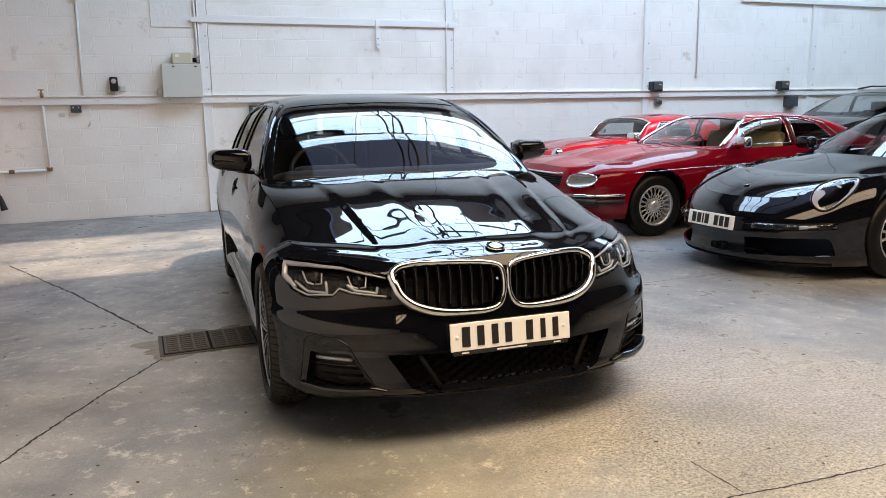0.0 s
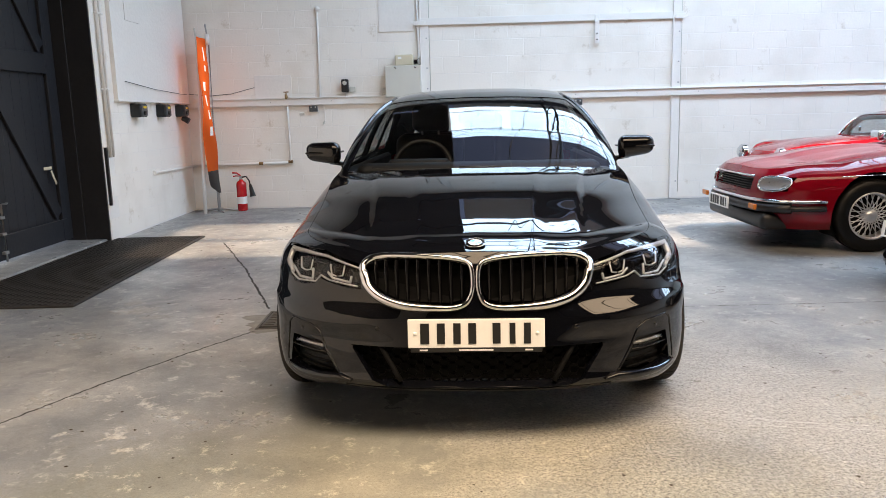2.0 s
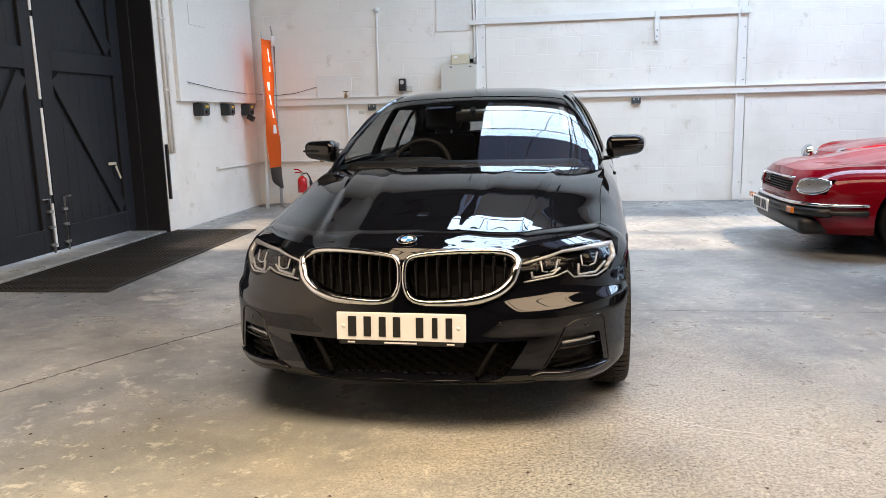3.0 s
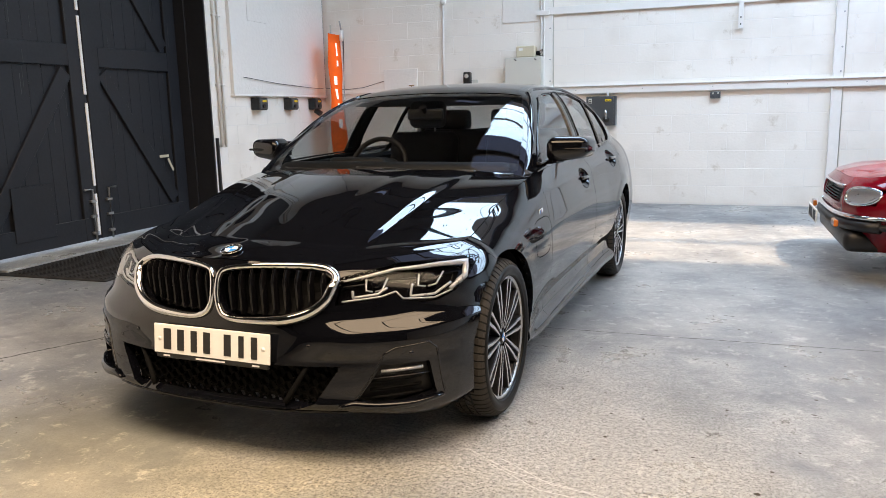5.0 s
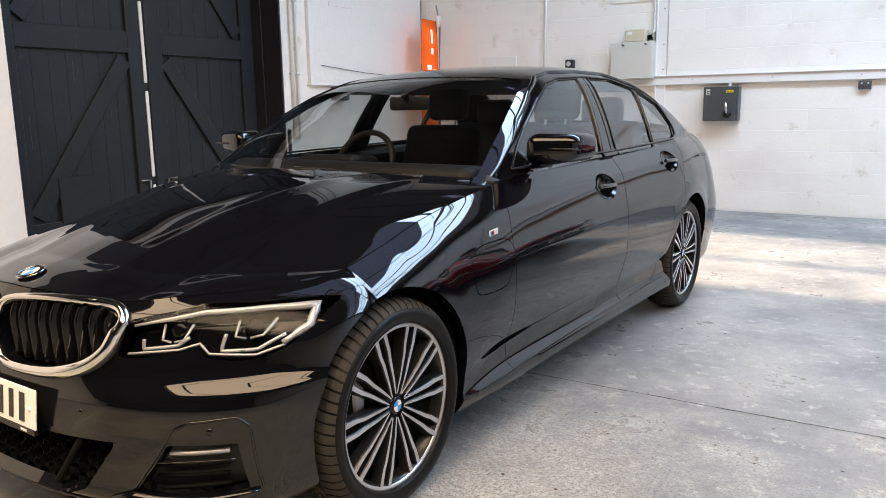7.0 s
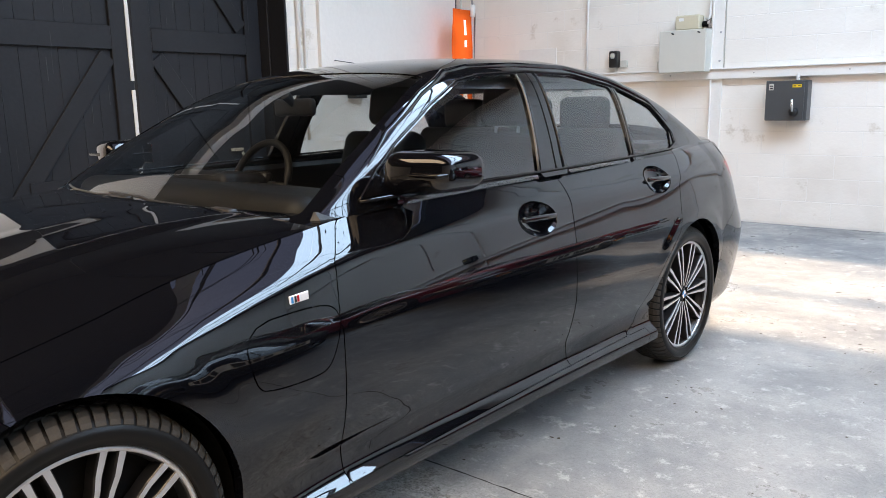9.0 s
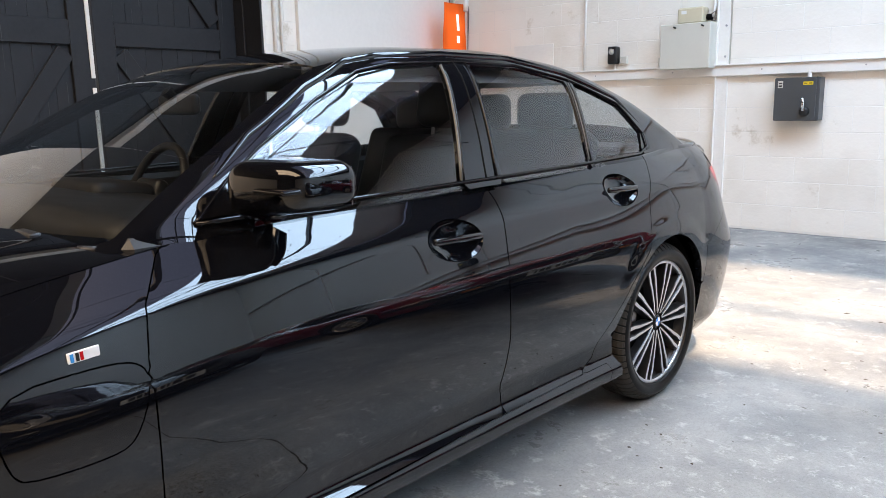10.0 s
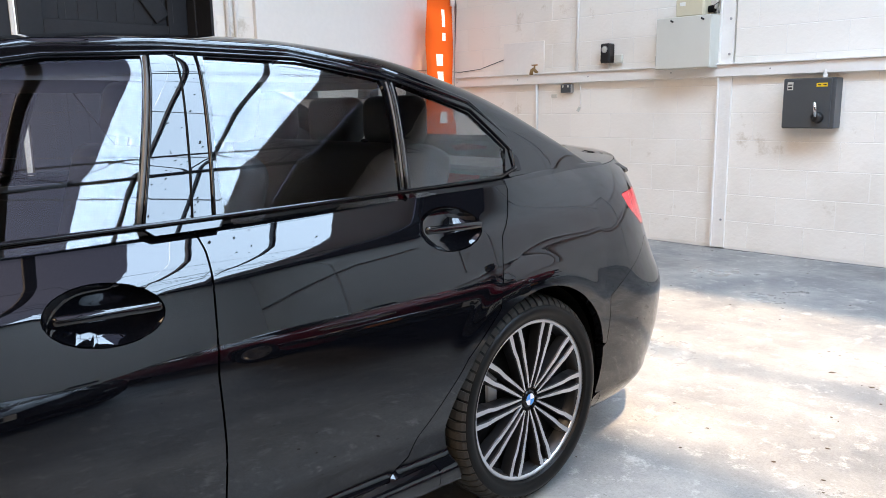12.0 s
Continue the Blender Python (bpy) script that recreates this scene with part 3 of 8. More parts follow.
def both(patch, label, poly, axes=(1, 2), xlim=0.3, source=None, ymax=99.0):
    """Marks the same outline on both flanks, no further back than ymax."""
    axes = list(axes)
    patch.mark(label + "_l", poly, axes, lambda C: (C[:, 0] > xlim) & (C[:, 1] < ymax), source)
    p = np.array(poly, float)
    if 0 in axes:
        p = p * np.array([-1 if a == 0 else 1 for a in axes])
    patch.mark(label + "_r", p, axes, lambda C: (C[:, 0] < -xlim) & (C[:, 1] < ymax), source)


def circle(cy, cz, r, n=64, a0=0, a1=360):
    t = np.radians(np.linspace(a0, a1, n, endpoint=(a1 - a0) < 360))
    return np.stack([cy + r * np.cos(t), cz + r * np.sin(t)], 1)


# ---------------- black saloon ----------------
SALOON = dict(
    front=-0.785, rear=3.94, bottom=0.168, corner_front=-0.10, corner_rear=3.20, square_front=[(0, 2.45), (0.5, 2.4), (0.72, 2.05), (1, 1.87)], square_rear=[(0, 3.0), (0.45, 3.0), (0.7, 2.45), (1, 2.2)],
    width=[(-0.8, 0.905), (-0.2, 0.911), (0.05, 0.914), (0.5, 0.902), (0.9, 0.893), (1.6, 0.892), (2.2, 0.898), (2.75, 0.915), (3.1, 0.912), (3.5, 0.89)],
    blend=(0.15, 0.70, 2.75, 3.35),
    in_wing=[(0, 0.06), (0.1, 0.014), (0.3, 0.001), (0.55, 0.003), (0.72, 0.007), (0.82, 0.019), (0.9, 0.045), (0.96, 0.087), (1, 0.14)],
    in_door=[(0, 0.05), (0.03, 0.008), (0.08, -0.002), (0.135, 0.036), (0.2, 0.038), (0.27, 0.020), (0.34, 0.002), (0.45, -0.0155), (0.54, -0.0180), (0.637, -0.0175), (0.686, -0.0145), (0.722, -0.0085), (0.79, 0.0045), (0.855, 0.0180), (0.870, 0.0215), (0.90, 0.0345), (0.95, 0.0655), (1, 0.098)],
    in_quarter=[(0, 0.10), (0.08, 0.05), (0.25, 0.015), (0.45, 0.0), (0.6, 0.002), (0.72, 0.012), (0.82, 0.035), (0.9, 0.068), (0.96, 0.11), (1, 0.155)],
    in_front=[(0, 0.06), (0.04, 0.012), (0.08, 0.0), (0.14, 0.008), (0.24, 0.016), (0.42, 0.030), (0.54, 0.042), (0.62, 0.050), (0.70, 0.058), (0.80, 0.066), (0.9, 0.078), (1, 0.115)],
    in_rear=[(0, 0.12), (0.1, 0.05), (0.3, 0.0), (0.45, 0.0), (0.6, 0.05), (0.8, 0.07), (1, 0.05)],
    edge_front=[(0, 0.745), (0.3, 0.735), (0.5, 0.722), (0.7, 0.737), (0.9, 0.745), (0.97, 0.752), (1, 0.765)],
    bottom_front=[(0, 0.205), (0.5, 0.198), (0.85, 0.168), (1, 0.185)],
    edge_side=[(-0.10, 0.765), (0.1, 0.812), (0.3, 0.866), (0.6, 0.925), (0.85, 0.955), (1.3, 0.972), (2.2, 0.992), (2.8, 1.005), (3.2, 1.02)],
    edge_rear=[(0, 1.06), (0.5, 1.05), (0.8, 1.035), (1, 1.02)],
    roof=[(0.40, 0.89), (0.58, 0.982), (0.95, 1.197), (1.30, 1.356), (1.55, 1.41), (1.85, 1.436), (2.15, 1.440), (2.5, 1.414), (2.85, 1.335), (3.15, 1.222), (3.45, 1.092), (3.62, 1.03)],
    belt_z=[(0.40, 0.80), (0.85, 0.95), (1.3, 0.970), (2.2, 0.990), (2.8, 1.003), (3.2, 1.02), (3.6, 1.0)],
    belt_x=[(0.40, 0.725), (0.85, 0.800), (1.2, 0.809), (1.6, 0.815), (2.0, 0.820), (2.5, 0.818), (2.9, 0.797), (3.3, 0.75), (3.6, 0.70)],
    crown=[(0.4, 0.16), (1.2, 0.13), (1.6, 0.085), (2.5, 0.08), (2.9, 0.12), (3.15, 0.17), (3.45, 0.24), (3.62, 0.27)],
    tumble=(0.36, 0.34), arch=[(0.4, 15.0), (1.2, 14.0), (1.6, 10.5), (3.62, 9.5)],
)
AXLE_Z, TYRE_R, BASE = 0.330, 0.328, 2.851


def tread_mesh():
    """Raised tread blocks in five ribs round the tyre, built once."""
    if "tread_blocks" in bpy.data.meshes:
        return bpy.data.meshes["tread_blocks"]
    prof = [(-0.066, 0.317), (-0.055, 0.324), (-0.04, 0.330), (0.0, 0.3325), (0.05, 0.332), (0.075, 0.329), (0.092, 0.3235), (0.106, 0.3135), (0.1125, 0.3045)]
    vs, fs = [], []
    for xs, n, skew in (((-0.066, -0.052, -0.040), 66, -0.10), ((-0.032, -0.012), 66, 0.12), ((-0.006, 0.016), 66, -0.12), ((0.023, 0.045), 66, 0.12), ((0.053, 0.075, 0.092, 0.106, 0.1125), 66, 0.03)):
        step = 2 * math.pi / n
        for i in range(n):
            k = len(vs)
            for x in xs:
                r = float(np.interp(x, [p[0] for p in prof], [p[1] for p in prof]))
                a0 = step * i + skew * (x - xs[0]) / 0.05
                for a in (a0, a0 + step * 0.76):
                    for q in (r, r - 0.010):
                        vs.append((x, q * math.cos(a), q * math.sin(a)))
            m = len(xs)
            for c in range(m - 1):
                p, q = k + 4 * c, k + 4 * c + 4
                fs += [(p, p + 2, q + 2, q), (p + 1, p, q, q + 1), (p + 2, p + 3, q + 3, q + 2)]
            e = k + 4 * (m - 1)
            fs += [(k, k + 1, k + 3, k + 2), (e, e + 2, e + 3, e + 1)]
    me = bpy.data.meshes.new("tread_blocks")
    me.from_pydata(vs, [], fs)
    me.materials.append(TREAD)
    return me


def wheel_parts(parent, place, out):
    """A road wheel: tyre with treads, two-tone rim with ten paired spokes, brake and hub cap. out: +1 or -1, the side that it faces."""
    w = new("wheel")
    w.parent = parent
    w.location = place
    if out < 0:
        w.rotation_euler = (0, 0, math.pi)
    # along x: 0 is the tyre's middle, positive outwards
    tyre = lathe([(0.245, -0.055), (0.258, -0.066), (0.285, -0.074), (0.306, -0.070), (0.318, -0.060), (0.3245, -0.045), (0.3255, 0.0), (0.3255, 0.06), (0.322, 0.085),
                  (0.312, 0.104), (0.302, 0.1125), (0.300, 0.1165), (0.288, 0.1190), (0.275, 0.1175), (0.266, 0.111), (0.262, 0.113), (0.259, 0.108), (0.257, 0.099), (0.248, 0.09)], 80, "X")
    part("tyre", tyre, RUBBER, w, "black low-profile tyre", True)
    part("tread", tread_mesh(), None, w, "brown-grey dusty tread blocks")
    barrel = lathe([(0.215, -0.1), (0.21, 0.0), (0.218, 0.07), (0.232, 0.088), (0.2385, 0.096), (0.2385, 0.099), (0.228, 0.098), (0.222, 0.088)], 72, "X")
    part("rim", barrel, RIM_DARK, w, "dark grey wheel rim", True).scale = (1, 1.08, 1.08)
    part("rim_edge", lathe([(0.2385, 0.0985), (0.237, 0.1015), (0.2285, 0.1015), (0.226, 0.096)], 72, "X"), ALU, w, "bright machined rim edge", True).scale = (1, 1.08, 1.08)
    for k in (-1, 1):
        bm = bmesh.new()
        stations = [((0.0905, k * 0.0085, 0.034), 0.0046), ((0.096, k * 0.0115, 0.085), 0.0062), ((0.0985, k * 0.0148, 0.150), 0.0078), ((0.0985, k * 0.0190, 0.178), 0.0082), ((0.0985, k * 0.0188, 0.232), 0.0096)]
        rows = []
        for p, ww in stations:
            p = Vector(p)
            rows.append([bm.verts.new(p + Vector(d)) for d in ((-0.036, -ww - 0.003, 0), (-0.0035, -ww, 0), (0, -ww + 0.0025, 0), (0, ww - 0.0025, 0), (-0.0035, ww, 0), (-0.036, ww + 0.003, 0))])
        for r0, r1 in zip(rows, rows[1:]):
            for j in range(5):
                f = bm.faces.new((r0[j], r0[j + 1], r1[j + 1], r1[j]))
                f.material_index = 0 if j == 2 else 1
        bmesh.ops.recalc_face_normals(bm, faces=bm.faces)
        me = bpy.data.meshes.new("spoke")
        bm.to_mesh(me)
        bm.free()
        me.materials.append(ALU)
        me.materials.append(RIM_DARK)
        for i in range(10):
            so = part("spoke", me, None, w)
            so.rotation_euler, so.scale = (2 * math.pi * (i + 0.5) / 10, 0, 0), (1, 1.08, 1.08)
    part("rim_dish", lathe([(0.06, 0.058), (0.12, 0.05), (0.2, 0.046), (0.226, 0.06)], 60, "X"), DARK, w).scale = (1, 1.08, 1.08)
    hub = lathe([(0.0, 0.084), (0.034, 0.084), (0.056, 0.080), (0.068, 0.068), (0.070, 0.05)], 40, "X")
    part("hub", hub, RIM_DARK, w, "", True)
    for i in range(5):
        a = 2 * math.pi * i / 5
        part("wheel_bolt", lathe([(0.0, 0.086), (0.008, 0.086), (0.0085, 0.0915), (0.0135, 0.092), (0.0145, 0.075)], 12, "X"), DARK, w).location = (0, 0.045 * math.sin(a), 0.045 * math.cos(a))
    cap = part("hub_cap", lathe([(0.0, 0.0935), (0.02, 0.093), (0.028, 0.091), (0.031, 0.086)], 32, "X"), GLOSS_BLACK, w, "round maker's hub cap", True)
    for q in range(4):
        bm = bmesh.new()
        c = bm.verts.new((0.0942, 0, 0))
        arc = [bm.verts.new((0.0938, 0.019 * math.sin(math.pi / 2 * (q + j / 8)), 0.019 * math.cos(math.pi / 2 * (q + j / 8)))) for j in range(9)]
        for j in range(8):
            bm.faces.new((c, arc[j], arc[j + 1]))
        part("cap_quarter", bm, BADGE_BLUE if q % 2 else BADGE_WHITE, cap)
    part("brake_disc", lathe([(0.06, 0.02), (0.165, 0.02), (0.165, -0.01), (0.06, -0.01)], 48, "X"), STEEL, w, "steel brake disc", True)
    part("brake_caliper", box((0.02, -0.13, 0.06), (0.07, 0.06, 0.15), 0.012), STEEL, w, "grey brake caliper")
    return w


HEADLAMP = [(0.455, 0.592), (0.53, 0.598), (0.611, 0.612), (0.640, 0.622), (0.665, 0.598), (0.72, 0.587), (0.77, 0.59), (0.81, 0.612), (0.84, 0.66), (0.845, 0.715), (0.80, 0.722), (0.626, 0.722), (0.46, 0.685)]
KIDNEY = smooth_loop([(0.020, 0.60), (0.020, 0.68), (0.045, 0.708), (0.205, 0.718), (0.378, 0.708), (0.434, 0.682), (0.436, 0.650), (0.385, 0.583), (0.30, 0.553), (0.20, 0.545), (0.055, 0.545)])
INTAKE = [(-0.495, 0.385), (0.495, 0.385), (0.41, 0.255), (0.35, 0.232), (-0.35, 0.232), (-0.41, 0.255)]
CURTAIN = [(0.552, 0.262), (0.60, 0.335), (0.625, 0.385), (0.765, 0.385), (0.785, 0.262), (0.66, 0.243)]
GLASS_FRONT = [(0.97, 1.0), (0.965, 1.055), (1.07, 1.13), (1.29, 1.242), (1.48, 1.318), (1.62, 1.343), (1.825, 1.354), (1.71, 1.008)]
GLASS_REAR = [(1.89, 1.012), (2.405, 1.022), (2.463, 1.305), (2.217, 1.350), (1.965, 1.356)]
GLASS_QUARTER = [(2.44, 1.024), (2.80, 1.03), (2.87, 1.05), (2.875, 1.09), (2.75, 1.214), (2.505, 1.303)]

def surf(P, axes, pts, where, lift=0.0):
    """Points on a sheet above the given pairs of coordinates, lifted along its normal."""
    axes = list(axes)
    ok = np.nonzero(where(P.V))[0]
    A = P.V[ok][:, axes]
    third = ({0, 1, 2} - set(axes)).pop()
    out = []
    for q in pts:
        d2 = ((A - np.array(q)) ** 2).sum(1)
        k = np.argsort(d2)[:4]
        w = 1 / (d2[k] + 1e-8)
        w /= w.sum()
        p = np.zeros(3)
        p[axes] = q
        n = (P.N[ok[k]] * w[:, None]).sum(0)
        val = 0.0
        for kk, ww in zip(k, w):
            v, nn = P.V[ok[kk]], P.N[ok[kk]]
            dq = np.array(q) - v[axes]
            g = v[third] - ((nn[axes[0]] * dq[0] + nn[axes[1]] * dq[1]) / nn[third] if abs(nn[third]) > 0.15 else 0)
            val += ww * g
        p[third] = val
        out.append(Vector(p + n * lift))
    return out


def dense(pts, n=6, closed=True):
    P = np.array(pts, float)
    Q = np.roll(P, -1, 0) if closed else P[1:]
    P0 = P if closed else P[:-1]
    out = [p + (q - p) * i / n for p, q in zip(P0, Q) for i in range(n)]
    if not closed:
        out.append(P[-1])
    return [tuple(o) for o in out]


def cushion(s, bevel, seg=4):
    return box((0, 0, 0), s, bevel, None, seg)


def seat(parent, x, y, rear=False):
    w = 0.50
    st = part("front_seat", cushion((w, 0.5, 0.16), 0.06), LEATHER, parent, "black leather seat", True)
    st.location = (x, y, 0.52)
    bk = part("backrest", cushion((w, 0.14, 0.62), 0.06), LEATHER, st, "", True)
    bk.location, bk.rotation_euler = (0, 0.30, 0.30), (radians(-16), 0, 0)
    hr = part("headrest", cushion((0.27, 0.10, 0.19), 0.045), LEATHER, st, "padded black headrest", True)
    hr.location, hr.rotation_euler = (0, 0.43, 0.72), (radians(-10), 0, 0)
    for k in (-0.06, 0.06):
        part("headrest_post", cyl((k, 0.40, 0.55), (k, 0.42, 0.68), 0.007, n=8), STEEL, st)
    return st


def number_plate(parent, m, bars):
    """A white plate whose characters are plain dark bars."""
    p = part("number_plate", box((0, 0, 0), (0.52, 0.006, 0.111), 0.0025), WHITE_PLATE, parent, "white number plate with dark bars")
    p.matrix_local = m
    for x, w in bars:
        part("bar", box((x, -0.0045, 0.0), (w, 0.002, 0.079), 0), INK, p)
    for x in (-0.232, 0.232):
        part("fixing_cap", lathe([(0.0, -0.0075), (0.006, -0.006), (0.008, -0.003)], 14, "Y"), WHITE_PLATE, p, "", True).location = (x, 0, 0)
    return p


def roundel(parent, m, r):
    """A round badge: dark ring, blue and white quarters, bright rim."""
    e = part("badge", lathe([(0.0, -0.004), (r * 0.96, -0.004), (r, 0.0)], 40, "Y"), GLOSS_BLACK, parent, "round blue and white badge", True)
    e.matrix_local = m
    part("badge_rim", tube([(r * math.cos(t), -0.004, r * math.sin(t)) for t in np.linspace(0, 2 * math.pi, 40, endpoint=False)], 0.0016, 6, True), CHROME, e, "", True)
    part("badge_ring", tube([(0.63 * r * math.cos(t), -0.005, 0.63 * r * math.sin(t)) for t in np.linspace(0, 2 * math.pi, 40, endpoint=False)], 0.001, 6, True), CHROME, e, "", True)
    for q in range(4):
        bm = bmesh.new()
        c = bm.verts.new((0, -0.0062, 0))
        arc = [bm.verts.new((0.62 * r * math.sin(math.pi / 2 * (q + j / 8)), -0.0055, 0.62 * r * math.cos(math.pi / 2 * (q + j / 8)))) for j in range(9)]
        for j in range(8):
            bm.faces.new((c, arc[j], arc[j + 1]))
        part("badge_quarter", bm, BADGE_BLUE if q % 2 else BADGE_WHITE, e)
    return e


def saloon():
    car = thing("black_saloon_car", pose(1.37, 3.522, 0, 0, 0, -2.6), "glossy black four-door saloon car parked on the concrete floor", "car")
    sp = SALOON
    v = np.concatenate([np.linspace(0, 0.2, 15)[:-1], np.linspace(0.2, 1, 56)])
    H = body_columns(sp, 84, 320, 50, v)
    NF = 84
    for cy, height, reach in ((0.0, 0.003, 0.015), (BASE, 0.0045, 0.022)):
        far = np.hypot(H[:, :, 1] - cy, H[:, :, 2] - AXLE_Z - 0.01)
        lift = np.clip((0.372 + reach + 0.07 - far) / 0.07, 0, 1) * np.clip((H[:, :, 2] - 0.42) / 0.2, 0, 1)
        H[:, :, 0] += np.where(H[:, :, 0] > 0.6, height * lift * lift * (3 - 2 * lift), 0)
    # ridge across the bumper above the corner intakes
    ridge_z = 0.488 + 0.03 * np.clip((np.abs(H[:, :, 0]) - 0.45) / 0.4, 0, 1)
    above = np.clip((0.545 - H[:, :, 2]) / np.maximum(0.545 - ridge_z, 1e-6), 0, 1)
    below = np.clip((H[:, :, 2] - 0.405) / (ridge_z - 0.405), 0, 1)
    rise = 0.011 * np.minimum(above, below) * np.clip((np.abs(H[:, :, 0]) - 0.28) / 0.16, 0, 1) * np.clip((-0.16 - H[:, :, 1]) / 0.12, 0, 1)
    H[:, :, 1] -= rise
    H[:, :, 0] += 0.6 * rise
    P = ring_patch(H)
    P0 = ring_patch(H)
    body = ["body"]
    for cy in (0.0, BASE):
        both(P, "arch", circle(cy, AXLE_Z + 0.010, 0.358, 90))
    sill = [(0.36, 0.10), (2.44, 0.10), (2.44, 0.262), (0.44, 0.235)]
    both(P, "sill", sill, source=body)
    b_line = [(1.838, 0.25), (1.825, 0.45), (1.815, 0.69), (1.842, 0.94), (1.83, 1.0), (1.82, 1.2)]
    both(P, "door_front", [(0.70, 0.24)] + b_line + [(0.80, 1.2), (0.79, 0.965), (0.755, 0.935), (0.695, 0.852), (0.677, 0.744), (0.678, 0.5)], source=body)
    both(P, "door_rear", [(1.838, 0.25), (2.28, 0.262), (2.36, 0.30), (2.43, 0.40), (2.53, 0.55), (2.655, 0.67), (2.70, 0.87), (2.80, 0.99), (2.84, 1.2)] + b_line[::-1], source=body)
    both(P, "cup_front", [(1.612 + 0.112 * math.cos(t), 0.850 + 0.058 * math.sin(t) - 0.06 * (0.112 * math.cos(t))) for t in np.linspace(0, 2 * math.pi, 40, endpoint=False)], source=["door_front_l", "door_front_r"])
    both(P, "cup_rear", [(2.522 + 0.105 * math.cos(t), 0.908 + 0.056 * math.sin(t)) for t in np.linspace(0, 2 * math.pi, 40, endpoint=False)], source=["door_rear_l", "door_rear_r"])
    P.mark("flap", smooth_loop([(0.385, 0.748), (0.60, 0.762), (0.67, 0.745), (0.672, 0.69), (0.635, 0.60), (0.59, 0.582), (0.45, 0.582), (0.405, 0.60)]), [1, 2], right, body)
    both(P, "lamp", HEADLAMP, (0, 2), 0.2, body, 0.3)
    P.mark("bumper", [(-1, 0), (-0.11, 0), (-0.11, 0.68), (-0.165, 0.735), (-0.2, 0.9), (-1, 0.9)], [1, 2], None, body)
    both(P, "kidney", KIDNEY, (0, 2), 0.0, ["body", "bumper"], 0.0)
    P.mark("intake", INTAKE, [0, 2], lambda C: C[:, 1] < -0.3, ["bumper"])
    both(P, "curtain", CURTAIN, (0, 2), 0.3, ["bumper"])
    both(P, "tail", [(3.375, 0.926), (3.95, 0.945), (3.95, 0.82), (3.50, 0.805), (3.40, 0.878)], (1, 2), 0.3, body)
    P.mark("rear_bumper", [(3.30, 0), (4.2, 0), (4.2, 0.78), (3.5, 0.76), (3.22, 0.60), (3.215, 0.3)], [1, 2], None, body)
    mid = P.V[P.F].mean(1)
    P.L[(P.L == "body") & (mid[:, 1] < 1.3) & (mid[:, 0] > 0)] = "wing_l"
    P.L[(P.L == "body") & (mid[:, 1] < 1.3)] = "wing_r"
    P.emit("body", "rear_body", BLACK_PAINT, car, 0.03, 0.0012)
    P.emit("wing_l", "front_wing", BLACK_PAINT, car, 0.03, 0.0012)
    P.emit("wing_r", "front_wing", BLACK_PAINT, car, 0.03, 0.0012)
    front_only = lambda V: V[:, 1] < -0.15
    for s, sg in (("_l", 1), ("_r", -1)):
        fd = P.emit("door_front" + s, "front_door", BLACK_PAINT, car, 0.03, 0.0024)
        rd = P.emit("door_rear" + s, "rear_door", BLACK_PAINT, car, 0.03, 0.0024)
        for lab, dr, cy, cz, ry in (("cup_front", fd, 1.612, 0.850, 0.112), ("cup_rear", rd, 2.522, 0.908, 0.105)):
            cup = P.emit(lab + s, "handle_cup", BLACK_PAINT, dr, 0.0, 0.0, "recess behind the door handle")
            for vert in cup.data.vertices:
                q = ((vert.co.y - cy) / ry) ** 2 + ((vert.co.z - cz) / 0.057) ** 2
                vert.co.x -= sg * 0.038 * max(0.0, 1 - q) ** 0.6
            xs = abs(surf(P0, (1, 2), [(cy, cz)], (lambda V: V[:, 0] > 0.3))[0].x)
            hb = part("door_handle", cushion((0.018, 0.205, 0.021), 0.008, 3), BLACK_PAINT, dr, "glossy black bar handle", True)
            hb.location, hb.rotation_euler = (sg * (xs + 0.005), cy + 0.004, cz + 0.004), (radians(-2), 0, 0)
        P.emit("sill" + s, "side_skirt", BLACK_PAINT, car, 0.02, 0.001)
        lamp = P.emit("lamp" + s, "headlamp", LAMP_GLASS, car, 0.0, 0.0012, "clear headlamp cover over black reflectors")
        P.emit("lamp" + s, "lamp_bucket", GLOSS_BLACK, lamp, -0.055, 0.002, "", 0.055)
        side_ok = (lambda V: (V[:, 0] > 0.2) & (V[:, 1] < -0.05)) if sg > 0 else (lambda V: (V[:, 0] < -0.2) & (V[:, 1] < -0.05))
        top = surf(P0, (0, 2), dense([(sg * x, z) for x, z in ((0.47, 0.676), (0.62, 0.709), (0.74, 0.712), (0.82, 0.708), (0.832, 0.66), (0.80, 0.622))], 5, False), side_ok, -0.012)
        part("lamp_strip", tube(top, [0.0035 + 0.0085 * min(1.0, k / (0.6 * len(top))) * (1.0 if k < 0.86 * len(top) else 0.55) for k in range(len(top))], 10), REFLECTOR, lamp, "bright edge strip inside the headlamp", True)
        low = surf(P0, (0, 2), dense([(sg * x, z) for x, z in ((0.475, 0.604), (0.60, 0.617), (0.643, 0.632), (0.668, 0.606), (0.76, 0.598), (0.805, 0.618))], 5, False), side_ok, -0.010)
        part("lamp_strip", tube(low, 0.0038, 6), REFLECTOR, lamp, "", True)
        for pts in ([(0.505, 0.642), (0.51, 0.617), (0.59, 0.627), (0.615, 0.648)], [(0.69, 0.655), (0.69, 0.612), (0.76, 0.612), (0.80, 0.645)]):
            row = surf(P0, (0, 2), dense([(sg * x, z) for x, z in pts], 6, False), side_ok, -0.016)
            part("running_light", tube(row, 0.0052, 6), REFLECTOR, lamp, "white L-shaped light guide", True)
